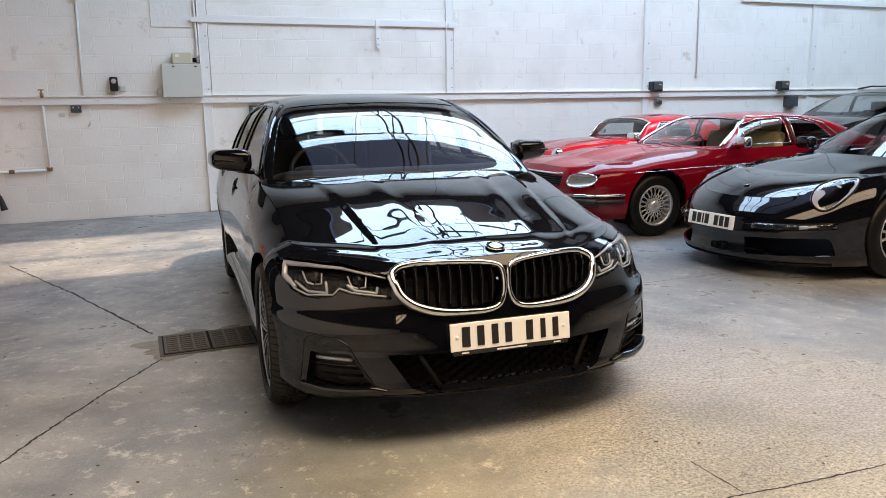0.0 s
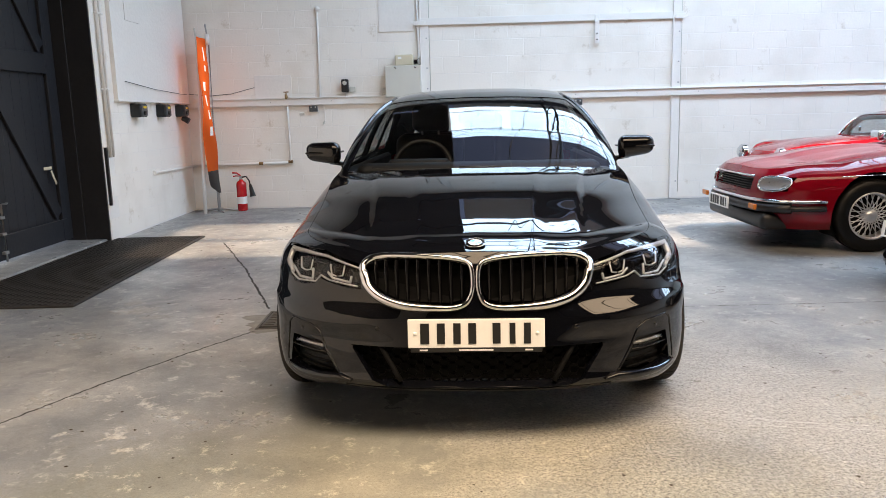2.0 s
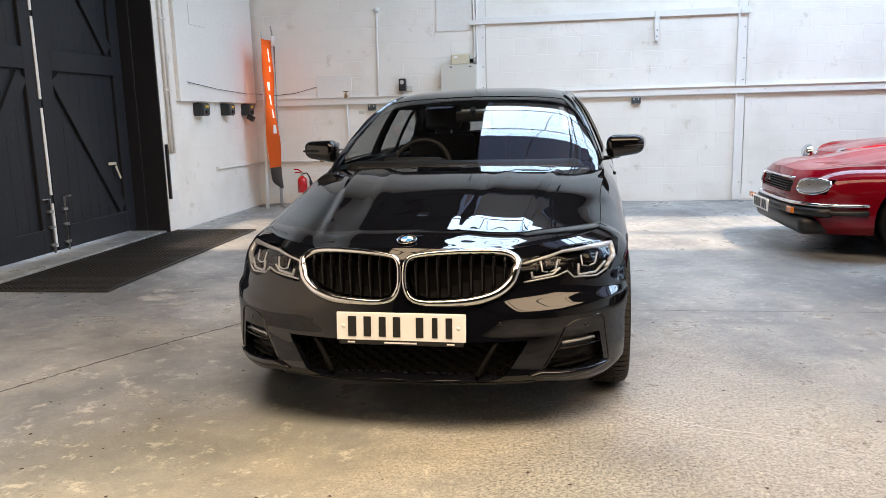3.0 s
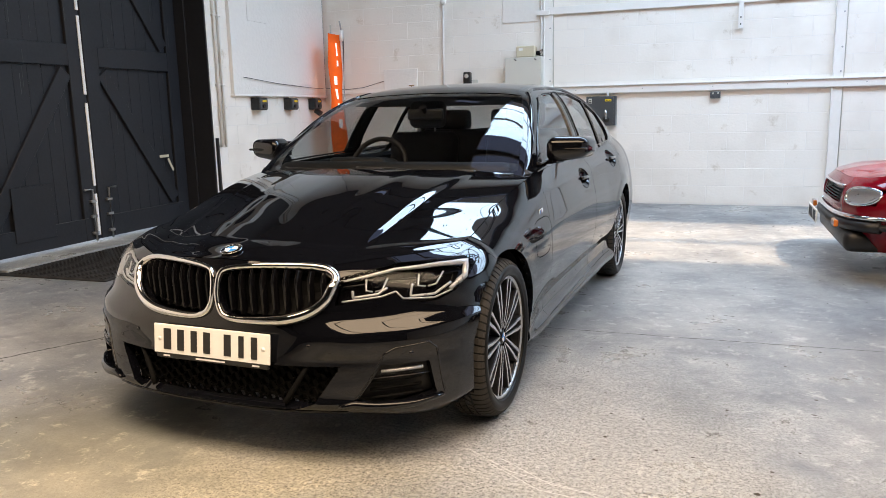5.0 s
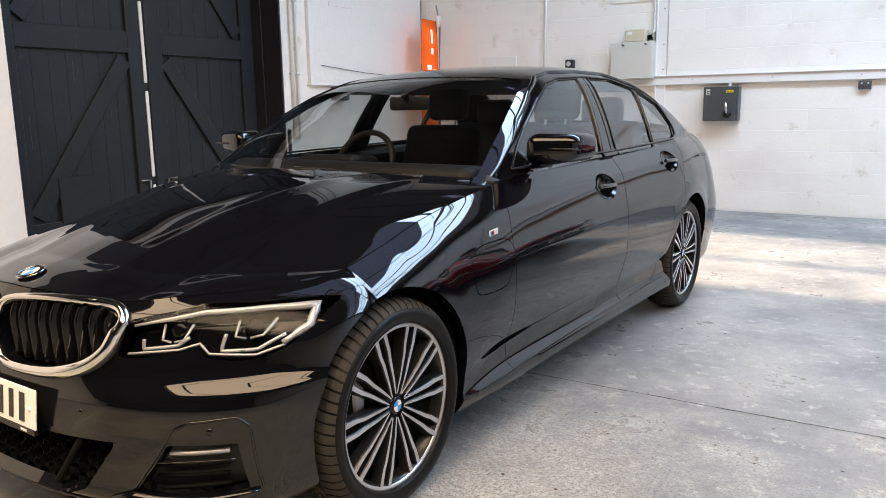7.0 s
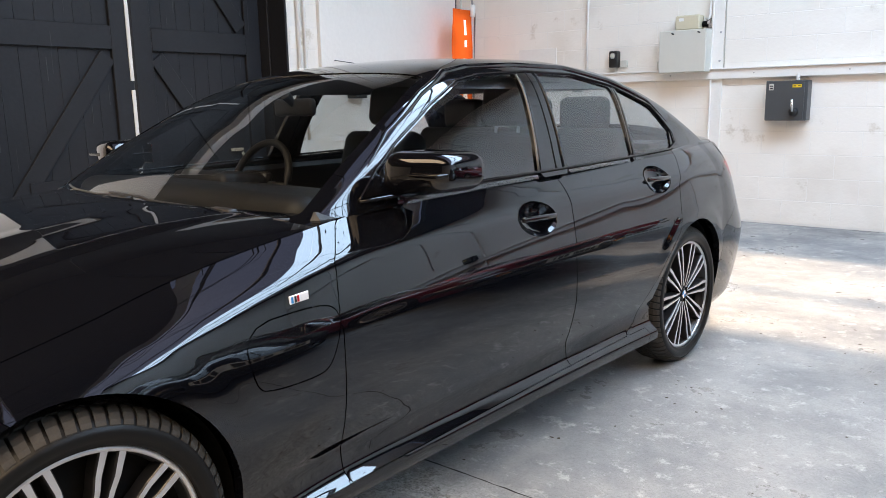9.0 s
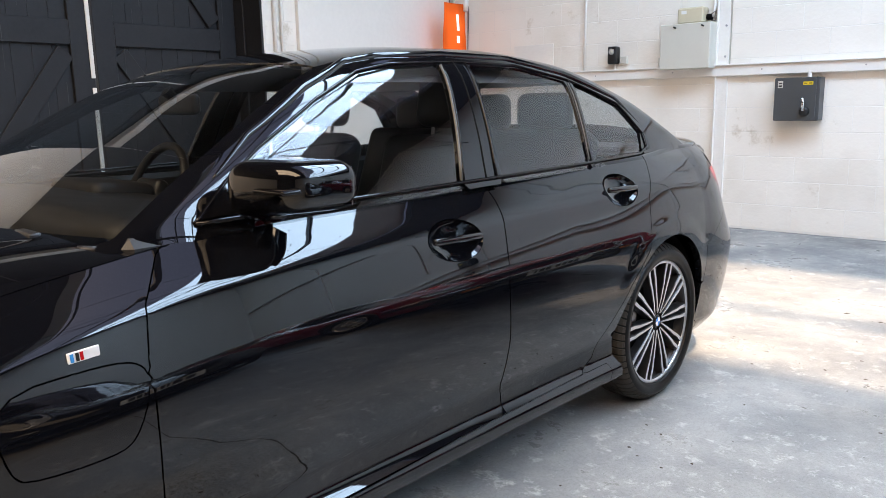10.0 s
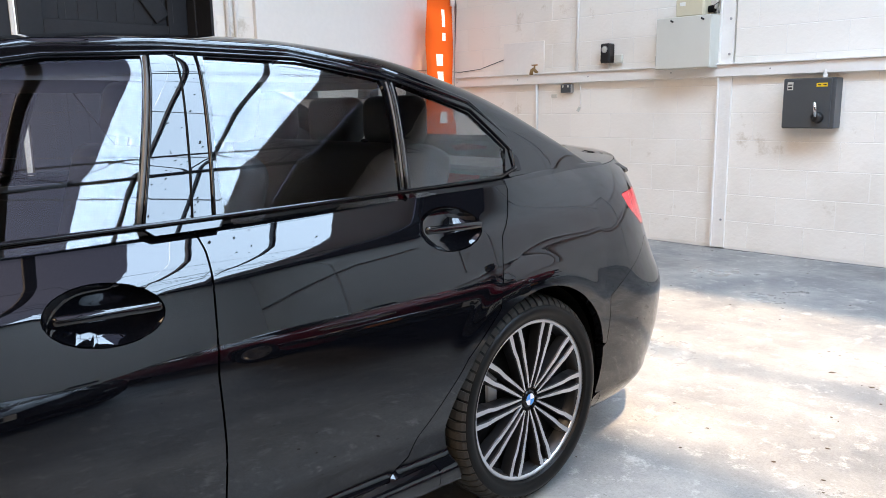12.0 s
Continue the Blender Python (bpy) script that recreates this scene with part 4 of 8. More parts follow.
        for x, z in ((0.575, 0.662), (0.735, 0.668)):
            c0 = surf(P0, (0, 2), [(sg * x, z)], side_ok, -0.035)[0]
            pr = part("projector", lathe([(0.0, -0.012), (0.014, -0.009), (0.02, 0.0), (0.028, 0.002), (0.03, 0.012)], 24, "Y"), GLOSS_BLACK, lamp, "round projector lens in a bright ring", True)
            pr.location, pr.rotation_euler = c0, (0, 0, sg * 0.3)
            for dx in (-1, 1):
                row = surf(P0, (0, 2), [(sg * (x + dx * 0.034), z + 0.022), (sg * (x + dx * 0.026), z - 0.020), (sg * (x + dx * 0.004), z - 0.026)], side_ok, -0.022)
                part("bezel", tube(row, 0.0036, 6), REFLECTOR, lamp, "", True)
        P.emit("tail" + s, "tail_lamp", TAIL_RED, car, 0.01, 0.001, "red rear lamp")
    P.emit("flap", "charging_flap", BLACK_PAINT, car, 0.02, 0.0024)
    bumper = P.emit("bumper", "front_bumper", BLACK_PAINT, car, 0.035, 0.001)
    P.emit("rear_bumper", "rear_bumper", BLACK_PAINT, car, 0.06, 0.0012)
    # kidney grilles: chrome surround, black bars, dark backing
    for sg in (1, -1):
        ok = (lambda V: (V[:, 0] > -0.02) & (V[:, 1] < -0.5)) if sg > 0 else (lambda V: (V[:, 0] < 0.02) & (V[:, 1] < -0.5))
        K = KIDNEY
        cen = K.mean(0)
        ring = [(sg * (q[0] + 0.010 * (q[0] - cen[0]) / 0.2), q[1] + 0.009 * (1 if q[1] > cen[1] else -1)) for q in K]
        line = surf(P0, (0, 2), dense(ring, 2), ok, 0.004)
        wide = [0.0095 + 0.0105 * min(1.0, max(0.0, (abs(p.x) - 0.06) / 0.32 * (1.0 if p.z < 0.66 else 0.55) + (0.25 if p.z < 0.58 else 0.0))) for p in line]
        g = part("grille", tube(line, wide, 10, True), CHROME, car, "chrome-framed kidney grille with black upright bars", True)
        for i in range(9):
            x = 0.052 + i * 0.043
            zs = [q[1] for q in dense(K, 8) if abs(q[0] - x) < 0.006]
            if len(zs) < 2:
                continue
            z0, z1 = min(zs), max(zs)
            y = surf(P0, (0, 2), [(sg * x, (z0 + z1) / 2)], ok)[0].y
            bm = bmesh.new()
            n = 7
            prof = []
            for k in range(n):
                u = k / (n - 1)
                prof.append((z0 + (z1 - z0) * u, y + 0.010 + 0.05 * max(0, u - 0.75) ** 1.2 * 2.2 + 0.008 * (1 - u)))
            rows = [[bm.verts.new((sg * x + dx, yy + dy, zz)) for dx, dy in ((-0.0085, 0.03), (-0.005, 0.002), (0.0, -0.003), (0.005, 0.002), (0.0085, 0.03))] for zz, yy in prof]
            for r0, r1 in zip(rows, rows[1:]):
                for k in range(4):
                    bm.faces.new((r0[k], r0[k + 1], r1[k + 1], r1[k]))
            part("grille_bar", bm, GLOSS_BLACK, g, "", True)
        bk = [Vector((p.x, p.y + 0.055, p.z)) for p in surf(P0, (0, 2), [(sg * q[0], q[1]) for q in K], ok)]
        bm = bmesh.new()
        bm.faces.new([bm.verts.new(p) for p in bk])
        part("grille_backing", bm, DARK, g)
    # lower intake: honeycomb and slanted dividers
    intake = part("lower_grille", box((0, -0.60, 0.31), (1.0, 0.02, 0.2), 0), DARK, car, "black honeycomb lower air intake")
    hexes = bmesh.new()
    r = 0.021
    for i in range(-14, 15):
        for j in range(-3, 5):
            cx, cz = i * r * 1.5, 0.31 + (j + 0.5 * (i % 2)) * r * 1.732
            if not (0.235 < cz < 0.385 and abs(cx) < 0.40 + (cz - 0.24) * 0.55):
                continue
            yy = surf(P0, (0, 2), [(cx, cz)], front_only)[0].y + 0.05
            ring = [[hexes.verts.new((cx + q * r * math.cos(k * math.pi / 3), yy + dy, cz + q * r * math.sin(k * math.pi / 3))) for k in range(6)] for q, dy in ((0.98, 0), (0.86, 0), (0.86, 0.02))]
            for k in range(6):
                m = (k + 1) % 6
                hexes.faces.new((ring[0][k], ring[0][m], ring[1][m], ring[1][k]))
                hexes.faces.new((ring[1][k], ring[1][m], ring[2][m], ring[2][k]))
    tagged(part("honeycomb", hexes, DARK, intake, "moulded black honeycomb mesh"), kind="stuff")
    for sg in (1, -1):
        row = surf(P0, (0, 2), dense([(sg * 0.375, 0.382), (sg * 0.298, 0.252)], 4, False), front_only, -0.016)
        part("intake_divider", tube(row, 0.010, 8), DARK, intake, "", True)
        ok = (lambda V: (V[:, 0] > 0.3) & (V[:, 1] < -0.05)) if sg > 0 else (lambda V: (V[:, 0] < -0.3) & (V[:, 1] < -0.05))
        back = [p + Vector((-sg * 0.02, 0.05, 0)) for p in surf(P0, (0, 2), [(sg * x, z) for x, z in CURTAIN], ok)]
        bm = bmesh.new()
        bm.faces.new([bm.verts.new(p) for p in back])
        cb = part("air_curtain", bm, SATIN_BLACK, car, "black corner air intake")
        row = surf(P0, (0, 2), dense([(sg * 0.622, 0.360), (sg * 0.745, 0.364)], 4, False), ok, -0.006)
        part("fog_lamp", tube(row, 0.0115, 8, flat=1.0), LAMP_GLASS, cb, "slim clear fog lamp", True)
        part("fog_reflector", tube([p + Vector((0, 0.012, 0)) for p in row], 0.007, 6), REFLECTOR, cb, "", True)
        row = surf(P0, (0, 2), dense([(sg * 0.605, 0.341), (sg * 0.765, 0.345)], 4, False), ok, 0.0)
        part("fog_trim", tube(row, 0.004, 6), GLOSS_BLACK, cb, "", True)
        for j in range(3):
            row = surf(P0, (0, 2), dense([(sg * (0.58 + 0.012 * j), 0.325 - 0.03 * j), (sg * 0.752, 0.328 - 0.03 * j)], 4, False), ok, -0.03)
            part("intake_slat", tube(row, 0.006, 6), DARK, cb, "", True)
        edge = surf(P0, (0, 2), dense([(sg * x, z) for x, z in ((0.545, 0.262), (0.60, 0.352), (0.635, 0.425), (0.67, 0.445), (0.765, 0.455), (0.785, 0.43), (0.805, 0.262))], 5, False), ok, 0.0)
        part("intake_frame", tube(edge, 0.004, 6), BLACK_PAINT, cb, "", True)
        row = surf(P0, (0, 2), dense([(sg * 0.495, 0.245), (sg * 0.545, 0.252), (sg * 0.62, 0.243), (sg * 0.72, 0.240), (sg * 0.80, 0.252)], 4, False), ok, 0.006)
        part("bumper_blade", tube(row, [0.004 + 0.014 * math.sin(math.pi * (k + 1) / (len(row) + 1)) for k in range(len(row))], 10), BLACK_PAINT, bumper, "", True)
        for pt in ((sg * 0.715, 0.420), (sg * 0.385, 0.455)):
            pp = surf(P0, (0, 2), [pt], front_only, 0.0)[0]
            se = part("parking_sensor", lathe([(0.0, -0.002), (0.008, -0.002), (0.0095, 0.001)], 18, "Y"), BLACK_PAINT, car, "", True)
            se.location, se.rotation_euler = pp, (0, 0, sg * (0.75 if abs(pt[0]) > 0.5 else 0.35))
    lip = surf(P0, (0, 2), dense([(x, 0.222 - 0.00 * abs(x)) for x in np.linspace(-0.52, 0.52, 12)], 2, False), front_only, 0.001)
    part("front_lip", tube(lip, 0.0045, 6), GLOSS_BLACK, bumper, "", True)
    # plate and dealer strip
    number_plate(car, pose(0, -0.768, 0.447, -6, 0, 0), [(-0.195, 0.034), (-0.133, 0.030), (-0.072, 0.028), (-0.014, 0.030), (0.078, 0.030), (0.138, 0.022), (0.194, 0.026)])
    part("plate_holder", box((0, -0.770, 0.384), (0.50, 0.012, 0.02), 0.002), SATIN_BLACK, car, "black plate holder with tiny pale bars")
    for x, w in ((0, 0.13), (-0.2, 0.03), (0.2, 0.03)):
        part("small_bar", box((x, -0.7772, 0.384), (w, 0.0015, 0.006), 0), WHITE_PLATE, car)
    # bonnet
    jc = next(j for j in range(NF) if H[j, -1, 0] > 0.735)
    je = next(j for j in range(NF, len(H)) if H[j, -1, 1] > 0.80)
    T = H[:, -1, :]
    xe, ye, ze = T[je]
    c = np.linspace(0, 1, 40)
    cowl = np.stack([xe * c, ye - 0.27 * (1 - c ** 2.2), ze + 0.030 * (1 - c * c)], 1)

    def bump(r, c):
        a = np.abs(c)
        crown = (0.032 * np.sin(np.pi * np.clip(r, 0, 1) ** 0.85)) * (1 - a ** 2.4)
        line = 0.47 + 0.20 * r
        ramp = np.clip(r * 4, 0, 1) * np.clip((1.0 - r) * 5, 0, 1)
        crease = 0.010 * np.clip((line + 0.03 - a) / 0.045, 0, 1) * ramp
        inner = 0.24 + 0.13 * r
        ridge = 0.0045 * np.clip(1 - np.abs(a - inner) / 0.07, 0, 1) * ramp
        return crown + crease + ridge

    B = lid_patch(T[:jc + 1], T[jc:je + 1], cowl, bump, 100, 141)
    B.emit("body", "bonnet", BLACK_PAINT, car, 0.02, 0.0032)
    bp = surf(B, (0, 1), [(0, -0.606)], lambda V: V[:, 2] > 0.5)[0]
    sl = surf(B, (0, 1), [(0, -0.64), (0, -0.57)], lambda V: V[:, 2] > 0.5)
    tilt = math.degrees(math.atan2(sl[1].z - sl[0].z, 0.07))
    roundel(car, Matrix.Translation(bp + Vector((0, -0.002, 0.002))) @ pose(0, 0, 0, -(90 - tilt), 0, 0), 0.040)
    # boot lid
    k0 = next(j for j in range(len(H)) if H[j, -1, 1] > 3.28)
    k1 = len(H) - 24
    deckf = np.stack([np.linspace(0, T[k0][0], 20), np.full(20, T[k0][1]), T[k0][2] + 0.09 * (1 - np.linspace(0, 1, 20) ** 2)], 1)
    D = lid_patch(deckf, T[k0:k1 + 1], T[k1:][::-1], lambda r, c: 0.012 * np.sin(np.pi * r) * (1 - c * c), 30, 61)
    D.emit("body", "boot_lid", BLACK_PAINT, car, 0.02, 0.002)
    # panel that closes the waist between the body's top edge and the cabin
    for sg in (1, -1):
        for nm, mt, ya, yb in (("waist_seal", GLOSS_BLACK, 0.82, 2.80), ("quarter_shoulder", BLACK_PAINT, 2.80, 3.40)):
            bm = bmesh.new()
            rows = []
            for p in T:
                if not ya - 0.012 <= p[1] <= yb + 0.012 or p[0] < 0.3:
                    continue
                ix, iz = float(pch(sp["belt_x"], p[1])) - 0.012, float(pch(sp["belt_z"], p[1])) + 0.016
                rows.append([bm.verts.new((sg * (p[0] * (1 - u) + ix * u), p[1], p[2] * (1 - u) + iz * u + 0.006 * math.sin(math.pi * u) - 0.002 * (1 - u))) for u in (0, 0.2, 0.4, 0.6, 0.8, 1)])
            for a, b in zip(rows, rows[1:]):
                for k in range(5):
                    bm.faces.new((a[k], a[k + 1], b[k + 1], b[k]) if sg < 0 else (a[k], b[k], b[k + 1], a[k + 1]))
            part(nm, bm, mt, car, "", True)
    # cabin
    C = cabin_patch(sp, 0.40, 3.62, 200, 56)
    C0 = cabin_patch(sp, 0.40, 3.62, 200, 56)
    C.mark("screen", [(-0.735, 0.70), (-0.70, 0.665), (-0.6, 0.625), (-0.4, 0.585), (-0.2, 0.565), (0, 0.56), (0.2, 0.565), (0.4, 0.585), (0.6, 0.625), (0.70, 0.665), (0.735, 0.70), (0.688, 0.94), (0.628, 1.18), (0.555, 1.39), (0.25, 1.36), (0, 1.352), (-0.25, 1.36), (-0.555, 1.39), (-0.628, 1.18), (-0.688, 0.94)], [0, 1], lambda Q: Q[:, 2] > 0.9)
    C.mark("rear_screen", [(-0.50, 2.78), (0, 2.72), (0.50, 2.78), (0.60, 3.30), (0, 3.40), (-0.60, 3.30)], [0, 1], lambda Q: Q[:, 2] > 0.9)
    both(C, "glass_front", GLASS_FRONT)
    both(C, "glass_rear", GLASS_REAR)
    both(C, "glass_quarter", GLASS_QUARTER)
    roof = C.emit("body", "roof", BLACK_PAINT, car, 0.014, 0.0)
    C.emit("screen", "windscreen", CAR_GLASS, car, 0.0, 0.0, "clear windscreen glass", 0.003)
    C.emit("rear_screen", "rear_window", CAR_GLASS, car, 0.0, 0.0, "", 0.003)
    for s, sg in (("_l", 1), ("_r", -1)):
        for g in ("front", "rear", "quarter"):
            C.emit("glass_" + g + s, "side_window", SIDE_GLASS, car, 0.0, 0.0, "", 0.005)
        ok = (lambda V: V[:, 0] > 0.3) if sg > 0 else (lambda V: V[:, 0] < -0.3)
        belt = surf(C0, (1, 2), dense([(0.86, 0.983), (1.3, 0.995), (1.83, 1.003), (2.4, 1.013), (2.80, 1.022), (2.88, 1.045)], 8, False), ok, 0.004)
        part("belt_trim", tube(belt, 0.0055, 6), GLOSS_BLACK, roof, "gloss black window trim", True)
        upper = surf(C0, (1, 2), dense([(0.86, 0.985), (0.96, 1.068), (1.07, 1.138), (1.29, 1.25), (1.48, 1.327), (1.62, 1.351), (1.9, 1.365), (2.217, 1.359), (2.48, 1.313), (2.76, 1.222), (2.885, 1.095), (2.88, 1.045)], 8, False), ok, 0.002)
        part("window_frame_trim", tube(upper, 0.0045, 6), GLOSS_BLACK, roof, "", True)
        rail = surf(C0, (1, 2), dense([(0.93, 1.075), (1.06, 1.168), (1.28, 1.282), (1.48, 1.358), (1.62, 1.380), (1.9, 1.392), (2.22, 1.386), (2.49, 1.338), (2.77, 1.246), (2.90, 1.13)], 8, False), ok, -0.004)
        part("door_frame_rail", tube(rail, [0.004 + 0.010 * min(1.0, 6 * k / len(rail), 6 * (len(rail) - 1 - k) / len(rail)) for k in range(len(rail))], 12), BLACK_PAINT, roof, "rounded black door frame over the windows", True)
        shut = surf(C0, (1, 2), dense([(1.828, 1.003), (1.905, 1.365)], 8, False), ok, 0.0)
        part("pillar_gap", tube(shut, 0.0028, 6), DARK, roof, "", True)
        for (a, b) in (((1.725, 1.006), (1.84, 1.357)), ((1.878, 1.010), (1.952, 1.358)), ((2.422, 1.02), (2.484, 1.308))):
            bar = surf(C0, (1, 2), dense([a, b], 8, False), ok, 0.002)
            part("window_seal", tube(bar, 0.004, 6), GLOSS_BLACK, roof, "", True)
        # Grey tubes paint in the bright reflection on the black window seals.
        for (a, b), wide in ((((1.716, 1.008), (1.830, 1.350)), 0.0050), (((2.414, 1.026), (2.475, 1.300)), 0.0026), (((2.431, 1.028), (2.493, 1.298)), 0.0026)):
            bar = surf(C0, (1, 2), dense([a, b], 8, False), ok, 0.0015)
            part("glass_edge", tube(bar, wide, 6), SEAL_GLINT, roof, "grey strip painted as the reflection on the window seal", True)
        fin = surf(C0, (1, 2), dense([(2.872, 1.10), (2.905, 1.075), (2.905, 1.035), (2.872, 1.035)], 4), ok, 0.004)
        bm = bmesh.new()
        bm.faces.new([bm.verts.new(q) for q in fin])
        part("window_fin", bm, GLOSS_BLACK, roof)
        # mirror
        mm = part("door_mirror", cushion((0.198, 0.185, 0.128), 0.045, 5), BLACK_PAINT, car, "glossy black door mirror", True)
        for vert in mm.data.vertices:
            k = (vert.co.x * sg + 0.099) / 0.198
            vert.co.z *= 1.0 - 0.26 * k
            vert.co.z += 0.012 * k
            vert.co.y *= 1.0 - 0.12 * k
            vert.co.y += 0.035 * k
            vert.co.x += sg * 0.014 * (vert.co.y > 0)
            vert.co *= 1.08
        mm.location = (sg * 0.922, 1.005, 1.053)
        part("mirror_band", cushion((0.200, 0.190, 0.012), 0.005, 2), GLOSS_BLACK, mm, "", True).location = (sg * 0.0, 0.018, 0.006)
        mg = part("mirror_glass", cushion((0.150, 0.004, 0.086), 0.001, 1), CHROME, mm, "mirror glass")
        mg.location = (sg * 0.004, 0.126, 0.004)
        ft = part("mirror_foot", tube([(sg * 0.80, 1.03, 0.985), (sg * 0.83, 1.02, 0.990), (sg * 0.89, 1.01, 1.000)], 0.022, 8, flat=0.6), GLOSS_BLACK, mm, "", True)
        ft.location = (-sg * 0.922, -1.005, -1.053)
        sail = surf(C0, (1, 2), [(0.86, 0.99), (0.955, 1.062), (0.955, 0.997)], ok, 0.0035)
        bm = bmesh.new()
        bm.faces.new([bm.verts.new(q) for q in sail])
        part("mirror_sail", bm, GLOSS_BLACK, roof)
        # front wing emblem plate
        em = part("wing_emblem", box((0, 0, 0), (0.004, 0.060, 0.022), 0.0015), BADGE_WHITE, car, "small bright wing emblem")
        ep = surf(P0, (1, 2), [(0.56, 0.787)], ok, 0.001)[0]
        em.location = ep
        em.rotation_euler = (radians(4), 0, 0)
        for k, mt in ((-0.022, BADGE_BLUE), (-0.012, INK), (-0.004, EXT_RED)):
            part("emblem_stripe", box((sg * 0.0026, k * 1.0, 0), (0.001, 0.006, 0.016), 0), mt, em)
        for cy in (0, BASE):
            wheel_parts(car, (sg * 0.783, cy, AXLE_Z), sg)
            liner = lathe([(0.357, -0.022), (0.357, -0.3), (0.05, -0.3)], 48, "X")
            bmesh.ops.delete(liner, geom=[x for x in liner.verts if x.co.z < -0.17], context="VERTS")
            lo = part("arch_liner", liner, DARK, car)
            lo.location = (0.885 if sg > 0 else -0.585, cy, AXLE_Z + 0.010)
            if sg < 0:
                lo.rotation_euler = (0, 0, math.pi)
                lo.location = (-0.885, cy, AXLE_Z + 0.010)
    # cowl, wipers
    base_y = lambda x: 0.56 + 0.14 * (abs(x) / 0.74) ** 2.6
    cw = surf(C0, (0, 1), [(x, base_y(x) - 0.018) for x in np.linspace(-0.72, 0.72, 30)], lambda V: V[:, 2] > 0.82, -0.006)
    part("cowl_panel", tube(cw, 0.014, 8, flat=0.5), SATIN_BLACK, car, "black plastic scuttle panel", True)
    for x0, x1 in ((0.52, -0.10), (0.04, -0.58)):
        arm = surf(C0, (0, 1), [(x0 + (x1 - x0) * k / 12, base_y(x0 + (x1 - x0) * k / 12) + 0.004 + 0.016 * k / 12) for k in range(13)], lambda V: V[:, 2] > 0.82, 0.004)
        wp = part("wiper", tube(arm, 0.0045, 6), SATIN_BLACK, car, "black windscreen wiper", True)
        part("wiper_pivot", cushion((0.10, 0.03, 0.014), 0.006, 2), SATIN_BLACK, wp, "", True).location = arm[0] + Vector((-0.03, 0.0, 0.0))
    part("underbody", box((0, 1.5, 0.2), (1.45, 4.0, 0.02), 0), DARK, car)
    # inside
    dash = part("dashboard", cushion((1.40, 0.55, 0.22), 0.07, 4), LEATHER, car, "black dashboard", True)
    dash.location, dash.rotation_euler = (0, 0.98, 0.87), (radians(-6), 0, 0)
    hood_in = part("instrument_hood", cushion((0.38, 0.22, 0.09), 0.035, 4), LEATHER, dash, "", True)
    hood_in.location = (-0.36, 0.16, 0.10)
    st = part("steering_wheel", tube([(0.185 * math.cos(t), 0, 0.185 * math.sin(t)) for t in np.linspace(0, 2 * math.pi, 40, endpoint=False)], 0.016, 8, True), LEATHER, car, "black steering wheel", True)
    st.location, st.rotation_euler = (-0.36, 1.34, 0.93), (radians(-24), 0, 0)
    hubs = part("steering_hub", cushion((0.17, 0.05, 0.12), 0.02, 3), SATIN_BLACK, st, "", True)
    hubs.location = (0, -0.02, -0.01)
    for a in (0, math.pi, -math.pi / 2):
        part("steering_spoke", tube([(0.06 * math.cos(a), -0.01, 0.06 * math.sin(a)), (0.18 * math.cos(a), 0, 0.18 * math.sin(a))], 0.014, 8), SATIN_BLACK, st, "", True)
    seat(car, -0.36, 1.72)
    seat(car, 0.36, 1.72)
    bench = part("rear_bench", cushion((1.32, 0.5, 0.18), 0.06), LEATHER, car, "black leather rear bench", True)
    bench.location = (0, 2.28, 0.54)
    bb = part("bench_back", cushion((1.30, 0.14, 0.62), 0.05), LEATHER, bench, "", True)
    bb.location, bb.rotation_euler = (0, 0.33, 0.28), (radians(-20), 0, 0)
    for x in (-0.38, 0.05, 0.38):
        hr = part("headrest", cushion((0.26, 0.10, 0.16), 0.04), LEATHER, bench, "padded black headrest", True)
        hr.location = (x, 0.46, 0.65)
        for k in (-0.05, 0.05):
            part("headrest_post", cyl((x + k, 0.45, 0.52), (x + k, 0.455, 0.62), 0.006, n=8), STEEL, bench)
    part("parcel_shelf", box((0, 3.12, 1.02), (1.25, 0.36, 0.03), 0.01), LEATHER, car)
    part("cabin_floor", box((0, 1.9, 0.36), (1.5, 2.6, 0.04), 0), DARK, car)
    part("bulkhead", box((0, 0.72, 0.6), (1.5, 0.03, 0.55), 0), DARK, car)
    for sg in (1, -1):
        part("door_card", box((sg * 0.765, 1.75, 0.66), (0.05, 2.1, 0.62), 0.02), LEATHER, car)
    im = part("inside_mirror", cushion((0.23, 0.03, 0.065), 0.014, 3), SATIN_BLACK, car, "black inside mirror", True)
    im.location = (0, 1.27, 1.245)
    part("mirror_stem", cyl((0, -0.005, 0.01), (0, -0.04, 0.045), 0.014, 0.02, 10), SATIN_BLACK, im)
    hl = cabin_patch(sp, 1.45, 2.85, 30, 20)
    hl.V[:, 2] -= 0.035
    hl.V[:, 0] *= 0.94
    hl.mark("drop", [(0, 0), (5, 0), (5, 1.30), (0, 1.30)], [1, 2])
    hl.emit("body", "headliner", HEADLINER, car, 0.0, 0.0, "grey headliner")
    return car


saloon()


